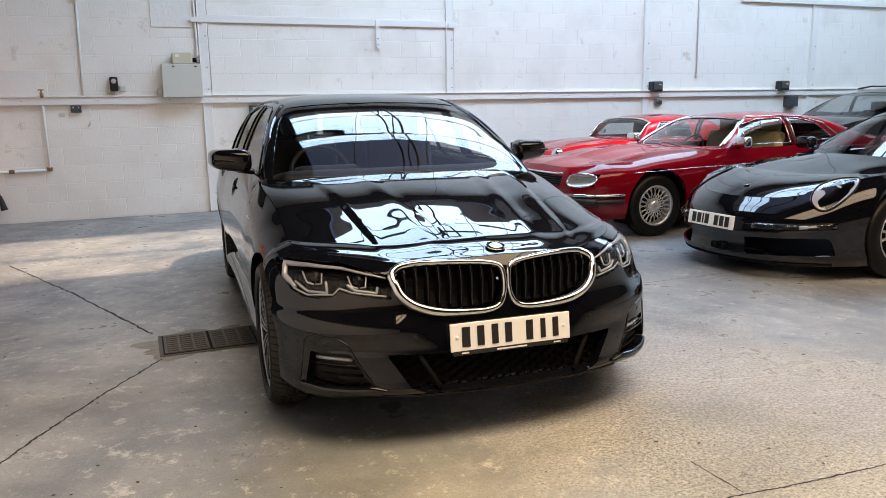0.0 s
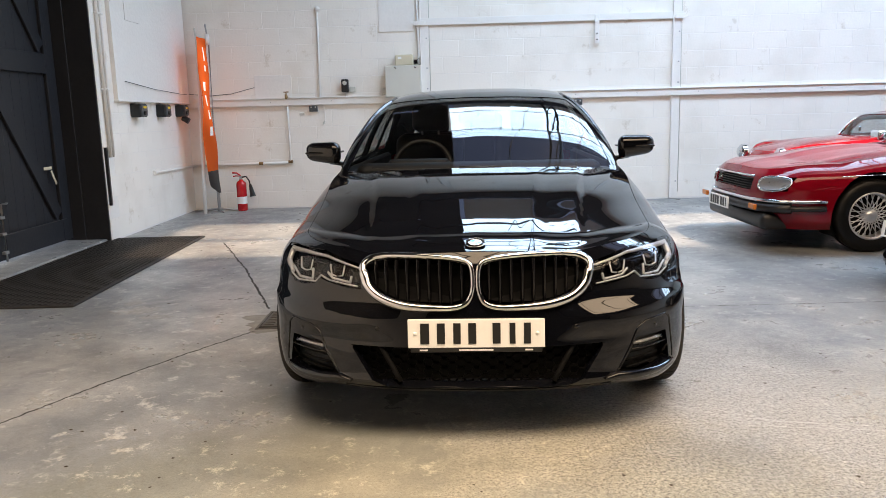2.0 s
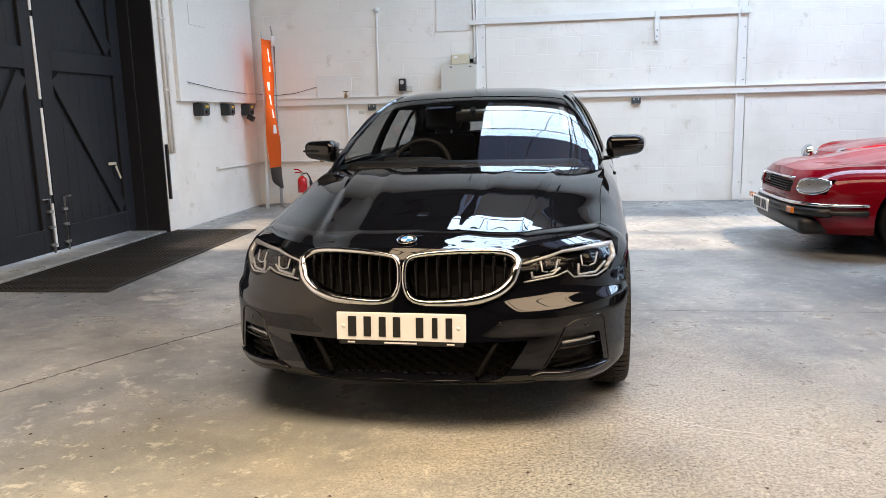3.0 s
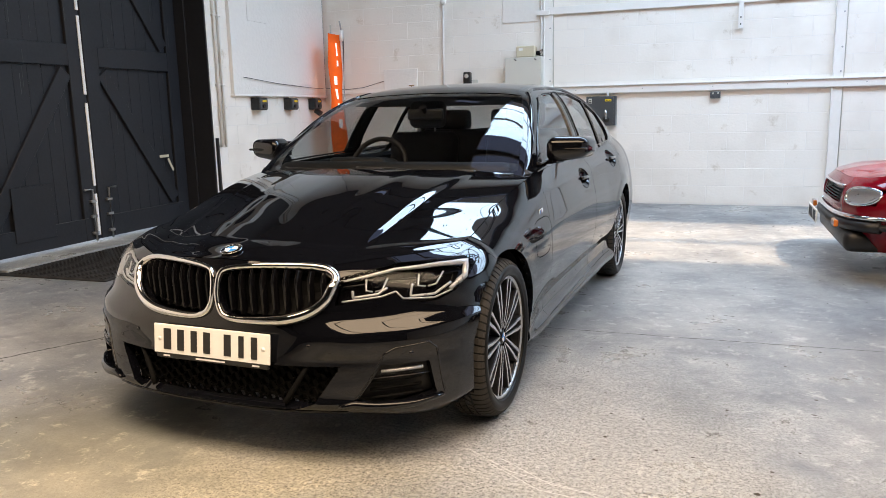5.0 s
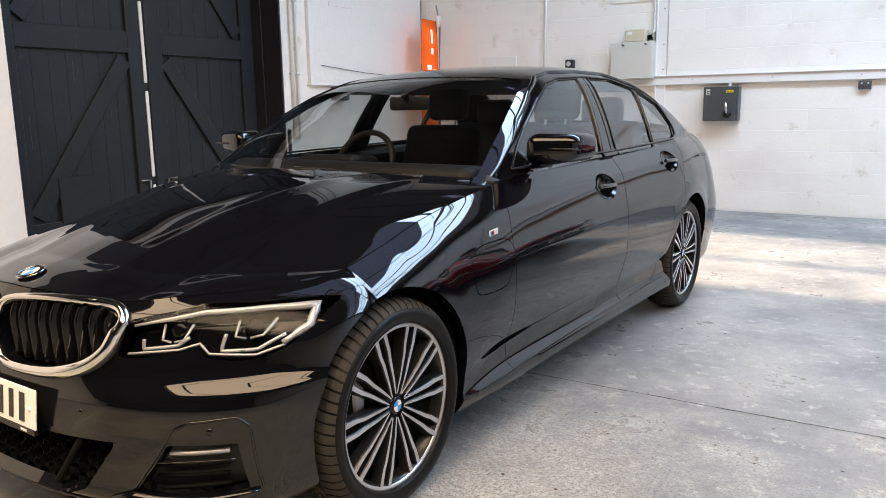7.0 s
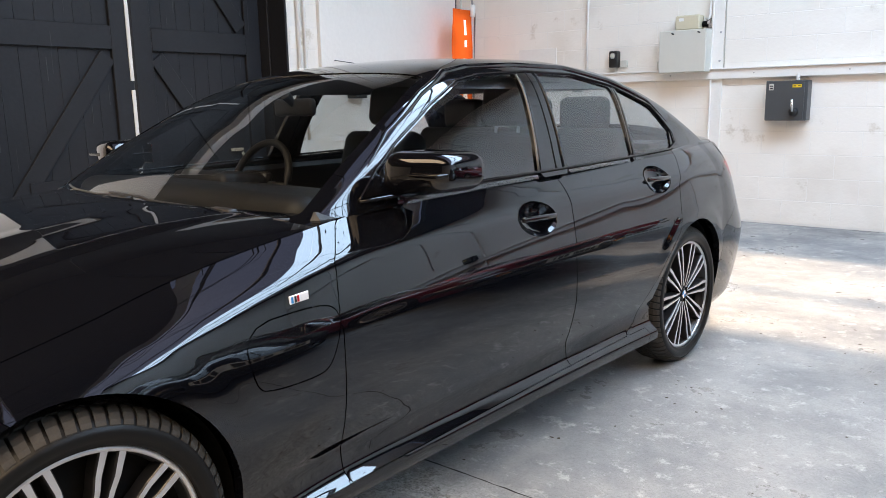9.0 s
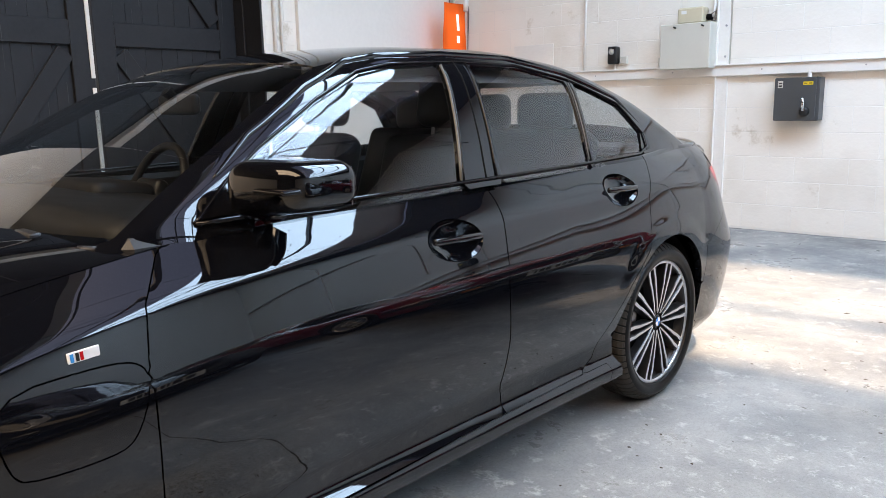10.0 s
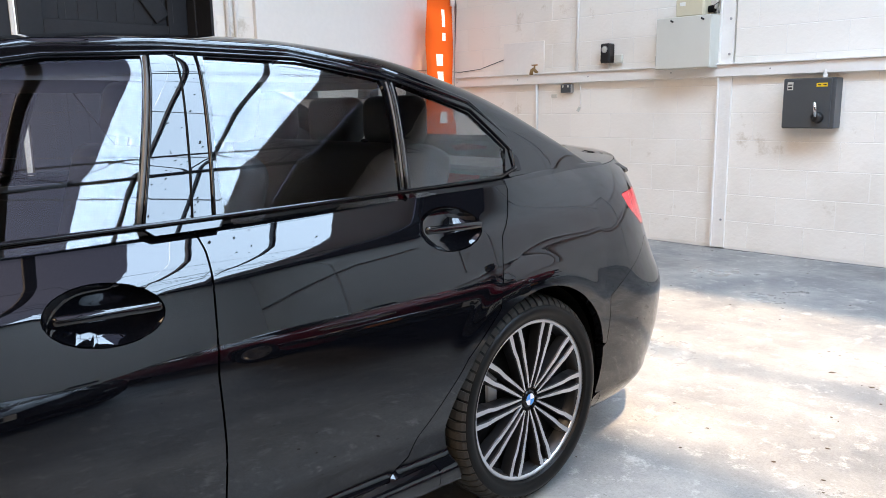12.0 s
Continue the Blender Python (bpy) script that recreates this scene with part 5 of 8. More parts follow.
# ---------------- the other cars ----------------
def wire_wheel(parent, place, out, r, lattice=True, width=0.19):
    """A wheel with a bright lattice or five-spoke rim."""
    w = new("wheel")
    w.parent = parent
    w.location = place
    if out < 0:
        w.rotation_euler = (0, 0, math.pi)
    q = r * 0.64
    h = width / 2
    part("tyre", lathe([(q, -h * 0.8), (q * 1.15, -h), (r * 0.93, -h * 0.96), (r, -h * 0.7), (r, -0.01), (r - 0.006, -0.008), (r - 0.006, 0.0), (r, 0.002), (r, h * 0.7), (r * 0.94, h * 0.96), (q * 1.2, h), (q, h * 0.85)], 48, "X"), RUBBER, w, "black tyre", True)
    part("rim", lathe([(q * 0.9, -h * 0.6), (q * 0.92, h * 0.3), (q * 0.98, h * 0.8), (q * 1.02, h * 0.92), (q * 0.93, h * 0.85), (q * 0.90, h * 0.5)], 48, "X"), ALU, w, "bright wheel rim", True)
    bm = bmesh.new()
    if lattice:
        n = 20
        for i in range(n):
            for d in (-1, 1):
                a0, a1 = 2 * math.pi * i / n, 2 * math.pi * (i + d * 2.2) / n
                p0 = Vector((h * 0.62, 0.22 * q * math.sin(a0), 0.22 * q * math.cos(a0)))
                p1 = Vector((h * 0.70, 0.92 * q * math.sin(a1), 0.92 * q * math.cos(a1)))
                add_cyl(bm, p0, p1, 0.0045, 0.0045, 6, False)
    else:
        for i in range(10):
            a = 2 * math.pi * i / 10 + (0.12 if i % 2 else -0.12)
            p0 = Vector((h * 0.55, 0.2 * q * math.sin(a), 0.2 * q * math.cos(a)))
            p1 = Vector((h * 0.75, 0.93 * q * math.sin(a), 0.93 * q * math.cos(a)))
            add_cyl(bm, p0, p1, 0.014, 0.010, 8, False)
    tagged(part("spoke_lattice", bm, ALU, w, "bright wheel spokes", True), kind="stuff")
    part("hub", lathe([(0.0, h * 0.82), (0.03, h * 0.80), (0.045, h * 0.7), (0.06, h * 0.5), (0.06, 0)], 24, "X"), ALU, w, "", True)
    part("wheel_backing", lathe([(0.0, -0.01), (q * 0.9, -0.01)], 32, "X"), DARK, w)
    return w


def other_car(name, m, sp, paint, label, wheel_r, lattice=True):
    """A car built of the same kinds of panels from its own tables. Returns the car and its sheets."""
    car = thing(name, m, label, "car", "cars along the wall")
    v = np.linspace(0, 1, 34)
    nf = 44
    H = body_columns(sp, nf, 130, 26, v)
    P, P0 = ring_patch(H), ring_patch(H)
    az = wheel_r
    for cy in (0.0, sp["base"]):
        both(P, "arch", circle(cy, az + 0.02, wheel_r + sp["arch_gap"], 60))
    for nm, poly in sp["doors"]:
        both(P, nm, poly, source=["body"])
    for nm, poly in sp.get("front_cuts", ()):
        both(P, nm, poly, (0, 2), sp.get("cut_from", 0.0), ["body"], 0.0)
    shell = P.emit("body", "body_shell", paint, car, 0.02, 0.001)
    for nm, poly in sp["doors"]:
        for t in ("_l", "_r"):
            P.emit(nm + t, nm, paint, car, 0.02, 0.002)
    T = H[:, -1, :]
    jc = next(j for j in range(nf) if T[j, 0] > sp["lid_corner"])
    je = next(j for j in range(nf, len(H)) if T[j, 1] > sp["lid_end"])
    xe, ye, ze = T[je]
    c = np.linspace(0, 1, 30)
    cowl = np.stack([xe * c, ye - sp["cowl_bow"] * (1 - c ** 2.2), ze + sp["cowl_crown"] * (1 - c * c)], 1)
    B = lid_patch(T[:jc + 1], T[jc:je + 1], cowl, sp["bump"], 60, 81)
    B.emit("body", "bonnet", paint, car, 0.015, 0.002)
    k0 = next(j for j in range(len(H)) if T[j, 1] > sp["deck_from"])
    k1 = len(H) - 12
    deck = np.stack([np.linspace(0, T[k0][0], 20), np.full(20, T[k0][1]), T[k0][2] + 0.06 * (1 - np.linspace(0, 1, 20) ** 2)], 1)
    lid_patch(deck, T[k0:k1 + 1], T[k1:][::-1], lambda r, c: 0.01 * np.sin(np.pi * r) * (1 - c * c), 20, 41).emit("body", "boot_lid", paint, car, 0.015, 0.002)
    C, C0 = cabin_patch(sp, sp["cabin"][0], sp["cabin"][1], 110, 36), cabin_patch(sp, sp["cabin"][0], sp["cabin"][1], 110, 36)
    C.mark("screen", sp["screen"], [0, 1], lambda Q: Q[:, 2] > sp["belt_z"][0][1])
    for i, poly in enumerate(sp["glass"]):
        both(C, "glass%d" % i, poly)
    roof = C.emit("body", "roof", sp.get("roof_paint", paint), car, 0.012, 0.0)
    C.emit("screen", "windscreen", CAR_GLASS, car, 0.0, 0.0, "clear windscreen glass", 0.003)
    for i, poly in enumerate(sp["glass"]):
        for t, sg in (("_l", 1), ("_r", -1)):
            C.emit("glass%d" % i + t, "side_window", SIDE_GLASS, car, 0.0, 0.0, "", 0.004)
            ok = (lambda V: V[:, 0] > 0.2) if sg > 0 else (lambda V: V[:, 0] < -0.2)
            part("window_trim", tube(surf(C0, (1, 2), dense(poly, 6), ok, 0.001), 0.0045, 6, True), sp["trim"], roof, "", True)
    for sg in (1, -1):
        for cy in (0, sp["base"]):
            wire_wheel(car, (sg * sp["track"], cy, az), sg, wheel_r, lattice)
            liner = lathe([(wheel_r + sp["arch_gap"] - 0.003, 0.0), (wheel_r + sp["arch_gap"] - 0.003, -0.3), (0.05, -0.3)], 32, "X")
            bmesh.ops.delete(liner, geom=[x for x in liner.verts if x.co.z < -0.2], context="VERTS")
            lo = part("arch_liner", liner, DARK, car)
            lo.location = (sg * (sp["track"] + 0.09), cy, az + 0.02)
            if sg < 0:
                lo.rotation_euler = (0, 0, math.pi)
    part("underbody", box((0, sp["base"] / 2, sp["bottom"] + 0.02), (1.3, sp["base"] + 1.2, 0.02), 0), DARK, car)
    part("cabin_floor", box((0, 1.6, 0.42), (1.3, 2.2, 0.04), 0), DARK, car)
    lining = cabin_patch(sp, sp["screen"][len(sp["screen"]) // 2 + 1][1] + 0.05, sp["cabin"][1] - 0.1, 30, 16)
    lining.V[:, 2] -= 0.03
    lining.V[:, 0] *= 0.95
    low = sp["glass"][0][2][1] - 0.03
    lining.mark("drop", [(0, 0), (5, 0), (5, low), (0, low)], [1, 2])
    lining.emit("body", "headliner", LEATHER, car, 0.0, 0.0, "dark headliner")
    zs = sp["seat_z"]
    for x in (-0.34, 0.34):
        st = part("front_seat", cushion((0.48, 0.48, 0.15), 0.05, 3), sp["trim_leather"], car, "leather seat", True)
        st.location = (x, sp["seat_y"], zs)
        b = part("backrest", cushion((0.46, 0.14, 0.5), 0.05, 3), sp["trim_leather"], st, "", True)
        b.location, b.rotation_euler = (0, 0.28, 0.24), (radians(-16), 0, 0)
        hd = part("headrest", cushion((0.26, 0.09, 0.15), 0.035, 3), sp["trim_leather"], st, "", True)
        hd.location = (0, 0.39, 0.55)
    ds = part("dashboard", cushion((1.25, 0.35, 0.2), 0.05, 3), LEATHER, car, "", True)
    ds.location = (0, sp["lid_end"] + 0.32, zs + 0.20)
    sw = part("steering_wheel", tube([(0.19 * math.cos(t), 0, 0.19 * math.sin(t)) for t in np.linspace(0, 2 * math.pi, 28, endpoint=False)], 0.012, 6, True), LEATHER, car, "", True)
    sw.location, sw.rotation_euler = (-0.34, sp["lid_end"] + 0.58, zs + 0.26), (radians(-25), 0, 0)
    return car, P0, B, C0, roof


COUPE = dict(
    front=-0.95, rear=3.66, base=2.59, bottom=0.20, corner_front=-0.25, corner_rear=3.0, square_front=3.4, square_rear=3.0,
    width=[(-1.1, 0.86), (-0.6, 0.875), (0, 0.885), (0.8, 0.872), (1.6, 0.88), (2.5, 0.89), (3.2, 0.86)],
    blend=(0.3, 0.9, 2.3, 2.9),
    in_wing=[(0, 0.10), (0.15, 0.04), (0.45, 0.01), (0.62, 0.0), (0.8, 0.02), (0.92, 0.07), (1, 0.15)],
    in_door=[(0, 0.10), (0.12, 0.05), (0.4, 0.01), (0.62, 0.0), (0.85, 0.03), (1, 0.075)],
    in_quarter=[(0, 0.12), (0.2, 0.05), (0.5, 0.01), (0.7, 0.0), (0.9, 0.05), (1, 0.12)],
    in_front=[(0, 0.16), (0.2, 0.10), (0.4, 0.04), (0.62, 0.03), (0.85, 0.05), (1, 0.10)],
    in_rear=[(0, 0.12), (0.4, 0.0), (0.7, 0.03), (1, 0.1)],
    edge_front=[(0, 0.725), (0.5, 0.715), (0.8, 0.722), (1, 0.76)],
    edge_side=[(-0.25, 0.76), (0.1, 0.81), (0.6, 0.845), (1.2, 0.855), (2.2, 0.87), (2.7, 0.90), (3.0, 0.90)],
    edge_rear=[(0, 0.93), (0.7, 0.92), (1, 0.90)],
    roof=[(0.45, 0.80), (0.74, 0.88), (1.07, 1.06), (1.33, 1.17), (1.58, 1.21), (1.9, 1.225), (2.3, 1.195), (2.7, 1.10), (3.05, 0.985), (3.3, 0.90)],
    belt_z=[(0.45, 0.70), (0.8, 0.845), (1.6, 0.86), (2.5, 0.88), (3.3, 0.85)],
    belt_x=[(0.45, 0.70), (0.85, 0.785), (1.6, 0.80), (2.4, 0.79), (3.3, 0.70)],
    crown=[(0.45, 0.22), (1.2, 0.16), (1.8, 0.09), (3.3, 0.12)], tumble=(0.34, 0.3), arch=9.0,
    doors=[("door", [(0.62, 0.26), (1.90, 0.26), (1.92, 0.6), (1.86, 1.2), (0.66, 1.2), (0.58, 0.6)])],
    front_cuts=[("lamp_hole", [(0.545, 0.535), (0.795, 0.540), (0.805, 0.660), (0.555, 0.655)]), ("mouth", [(0.0, 0.53), (0.45, 0.53), (0.46, 0.63), (0.0, 0.645)])],
    arch_gap=0.045, lid_corner=0.66, lid_end=0.80, cowl_bow=0.20, cowl_crown=0.02, deck_from=2.95,
    bump=lambda r, c: 0.028 * np.sin(np.pi * r) ** 0.8 * (1 - np.abs(c) ** 2.4) + 0.022 * np.clip(1 - np.abs(c) / 0.22, 0, 1) ** 1.4 * np.clip(r * 3, 0, 1) * np.clip((1 - r) * 4, 0, 1) + 0.014 * np.exp(-((np.abs(c) - 0.78) / 0.13) ** 2) * np.clip(r * 4, 0, 1) * np.clip((1 - r) * 3, 0, 1),
    cabin=(0.45, 3.3), screen=[(-0.68, 0.90), (-0.4, 0.78), (0, 0.735), (0.4, 0.78), (0.68, 0.90), (0.53, 1.34), (0, 1.295), (-0.53, 1.34)],
    glass=[[(0.99, 0.885), (1.78, 0.895), (1.76, 1.155), (1.48, 1.15), (1.25, 1.09)], [(1.86, 0.897), (2.42, 0.92), (2.20, 1.10), (2.0, 1.15), (1.84, 1.157)]],
    trim=CHROME, trim_leather=CREAM, track=0.745, seat_y=1.55, seat_z=0.52,
)
SPORTS = dict(
    front=-1.02, rear=3.45, base=2.45, bottom=0.115, corner_front=0.0, corner_rear=2.7, square_front=2.3, square_rear=2.3,
    width=[(-1, 0.86), (-0.3, 0.89), (0.05, 0.90), (0.7, 0.875), (1.5, 0.88), (2.4, 0.91), (3.0, 0.89)],
    blend=(0.3, 0.9, 1.9, 2.5),
    in_wing=[(0, 0.05), (0.12, 0.02), (0.4, 0.005), (0.6, 0.0), (0.78, 0.03), (0.9, 0.085), (1, 0.17)],
    in_door=[(0, 0.07), (0.12, 0.04), (0.4, 0.02), (0.65, 0.0), (0.85, 0.03), (1, 0.08)],
    in_quarter=[(0, 0.08), (0.3, 0.02), (0.6, 0.0), (0.8, 0.04), (1, 0.14)],
    in_front=[(0, 0.06), (0.1, 0.0), (0.3, 0.012), (0.5, 0.0), (0.7, 0.03), (0.85, 0.08), (1, 0.16)],
    in_rear=[(0, 0.1), (0.4, 0.0), (0.7, 0.05), (1, 0.15)],
    edge_front=[(0, 0.60), (0.5, 0.61), (0.8, 0.66), (1, 0.775)],
    edge_side=[(0.0, 0.775), (0.3, 0.81), (0.7, 0.835), (1.5, 0.86), (2.2, 0.88), (2.7, 0.88)],
    edge_rear=[(0, 0.84), (0.7, 0.86), (1, 0.88)],
    roof=[(0.30, 0.74), (0.48, 0.83), (0.85, 1.04), (1.15, 1.19), (1.4, 1.26), (1.7, 1.275), (2.1, 1.23), (2.6, 1.08), (3.1, 0.88)],
    belt_z=[(0.30, 0.66), (0.65, 0.83), (1.5, 0.855), (2.4, 0.88), (3.1, 0.80)],
    belt_x=[(0.30, 0.66), (0.7, 0.78), (1.4, 0.795), (2.3, 0.78), (3.1, 0.66)],
    crown=[(0.3, 0.24), (1.1, 0.2), (1.6, 0.13), (3.1, 0.2)], tumble=(0.42, 0.5), arch=6.5,
    doors=[("door", [(0.60, 0.24), (1.72, 0.24), (1.76, 0.6), (1.70, 1.2), (0.62, 1.2), (0.56, 0.6)])],
    front_cuts=[("lower_mouth", [(0.30, 0.185), (0.78, 0.205), (0.76, 0.335), (0.30, 0.315)])], cut_from=0.05,
    arch_gap=0.035, lid_corner=0.60, lid_end=0.58, cowl_bow=0.20, cowl_crown=0.05, deck_from=2.72,
    bump=lambda r, c: -0.012 * np.sin(np.pi * r) * (1 - c * c) + 0.012 * np.exp(-((np.abs(c) - 0.62) / 0.2) ** 2) * np.sin(np.pi * r),
    cabin=(0.30, 3.1), screen=[(-0.66, 0.66), (-0.4, 0.52), (0, 0.47), (0.4, 0.52), (0.66, 0.66), (0.49, 1.22), (0, 1.17), (-0.49, 1.22)],
    glass=[[(0.85, 0.885), (1.66, 0.89), (1.62, 1.19), (1.32, 1.18), (1.05, 1.07)], [(1.72, 0.892), (2.2, 0.92), (2.0, 1.09), (1.68, 1.19)]],
    trim=GLOSS_BLACK, trim_leather=LEATHER, track=0.775, seat_y=1.35, seat_z=0.46,
)
ROADSTER = dict(
    front=-0.68, rear=3.15, base=2.30, bottom=0.22, corner_front=-0.1, corner_rear=2.6, square_front=2.6, square_rear=2.8,
    width=[(-0.7, 0.73), (0, 0.76), (0.8, 0.755), (1.6, 0.755), (2.6, 0.74)],
    blend=(0.3, 0.8, 1.7, 2.3),
    in_wing=[(0, 0.09), (0.3, 0.03), (0.6, 0.0), (0.8, 0.02), (0.92, 0.07), (1, 0.14)],
    in_door=[(0, 0.09), (0.3, 0.03), (0.6, 0.0), (0.85, 0.03), (1, 0.07)],
    in_quarter=[(0, 0.1), (0.4, 0.02), (0.7, 0.0), (0.9, 0.05), (1, 0.12)],
    in_front=[(0, 0.12), (0.3, 0.03), (0.6, 0.0), (0.8, 0.03), (1, 0.1)],
    in_rear=[(0, 0.1), (0.5, 0.0), (0.8, 0.03), (1, 0.1)],
    edge_front=[(0, 0.74), (0.6, 0.74), (0.85, 0.79), (1, 0.83)],
    edge_side=[(-0.1, 0.83), (0.3, 0.86), (0.7, 0.875), (1.5, 0.865), (2.2, 0.86), (2.6, 0.85)],
    edge_rear=[(0, 0.82), (0.7, 0.83), (1, 0.85)],
    roof=[(0.40, 0.78), (0.60, 0.885), (0.71, 1.03), (0.80, 1.135), (1.05, 1.18), (1.45, 1.19), (1.8, 1.16), (2.05, 1.05), (2.2, 0.88), (2.3, 0.80)],
    belt_z=[(0.4, 0.72), (0.7, 0.865), (1.4, 0.86), (2.3, 0.80)],
    belt_x=[(0.4, 0.60), (0.7, 0.66), (1.4, 0.68), (2.3, 0.62)],
    crown=[(0.4, 0.16), (0.9, 0.12), (2.3, 0.14)], tumble=(0.25, 0.25), arch=6.0,
    doors=[("door", [(0.75, 0.3), (1.55, 0.3), (1.58, 1.2), (0.72, 1.2)])],
    arch_gap=0.04, lid_corner=0.56, lid_end=0.66, cowl_bow=0.10, cowl_crown=0.02, deck_from=2.25,
    bump=lambda r, c: 0.022 * np.sin(np.pi * r) ** 0.8 * (1 - np.abs(c) ** 2.4),
    cabin=(0.40, 2.3), screen=[(-0.575, 0.64), (0, 0.595), (0.575, 0.64), (0.545, 0.83), (0, 0.80), (-0.545, 0.83)],
    glass=[[(0.78, 0.895), (1.45, 0.89), (1.42, 1.09), (0.98, 1.09)]],
    trim=CHROME, trim_leather=LEATHER, track=0.63, seat_y=1.25, seat_z=0.5,
)
ESTATE = dict(
    front=-0.85, rear=3.7, base=2.75, bottom=0.25, corner_front=0.0, corner_rear=3.2, square_front=2.6, square_rear=3.2,
    width=[(-0.9, 0.90), (0, 0.93), (1.5, 0.92), (3.2, 0.92)],
    blend=(0.3, 0.9, 2.6, 3.2),
    in_wing=[(0, 0.06), (0.4, 0.01), (0.7, 0.0), (0.9, 0.04), (1, 0.13)],
    in_door=[(0, 0.07), (0.4, 0.02), (0.7, 0.0), (0.9, 0.03), (1, 0.07)],
    in_quarter=[(0, 0.07), (0.4, 0.02), (0.7, 0.0), (0.9, 0.04), (1, 0.1)],
    in_front=[(0, 0.08), (0.3, 0.0), (0.7, 0.02), (1, 0.1)], in_rear=[(0, 0.1), (0.5, 0.0), (1, 0.05)],
    edge_front=[(0, 0.95), (0.7, 0.94), (1, 0.99)],
    edge_side=[(0.0, 0.99), (0.5, 1.06), (1.0, 1.09), (2.5, 1.12), (3.2, 1.13)], edge_rear=[(0, 1.15), (1, 1.13)],
    roof=[(0.55, 1.02), (0.75, 1.13), (1.1, 1.32), (1.5, 1.46), (1.9, 1.52), (2.6, 1.52), (3.2, 1.47), (3.6, 1.25), (3.75, 1.1)],
    belt_z=[(0.55, 0.9), (1.0, 1.08), (2.5, 1.11), (3.75, 1.05)], belt_x=[(0.55, 0.78), (1.0, 0.845), (2.5, 0.85), (3.75, 0.75)],
    crown=[(0.55, 0.2), (1.5, 0.12), (3.75, 0.1)], tumble=(0.30, 0.3), arch=9.0,
    doors=[("door", [(0.85, 0.3), (1.95, 0.3), (1.95, 1.3), (0.85, 1.3)])],
    arch_gap=0.04, lid_corner=0.66, lid_end=0.85, cowl_bow=0.2, cowl_crown=0.03, deck_from=3.35,
    bump=lambda r, c: 0.03 * np.sin(np.pi * r) * (1 - c * c),
    cabin=(0.55, 3.75), screen=[(-0.72, 0.92), (0, 0.77), (0.72, 0.92), (0.57, 1.5), (0, 1.46), (-0.57, 1.5)],
    glass=[[(1.15, 1.12), (2.0, 1.13), (1.98, 1.43), (1.62, 1.42)], [(2.06, 1.13), (2.9, 1.15), (2.85, 1.43), (2.06, 1.44)]],
    trim=CHROME, trim_leather=LEATHER, track=0.78, seat_y=1.7, seat_z=0.68,
)


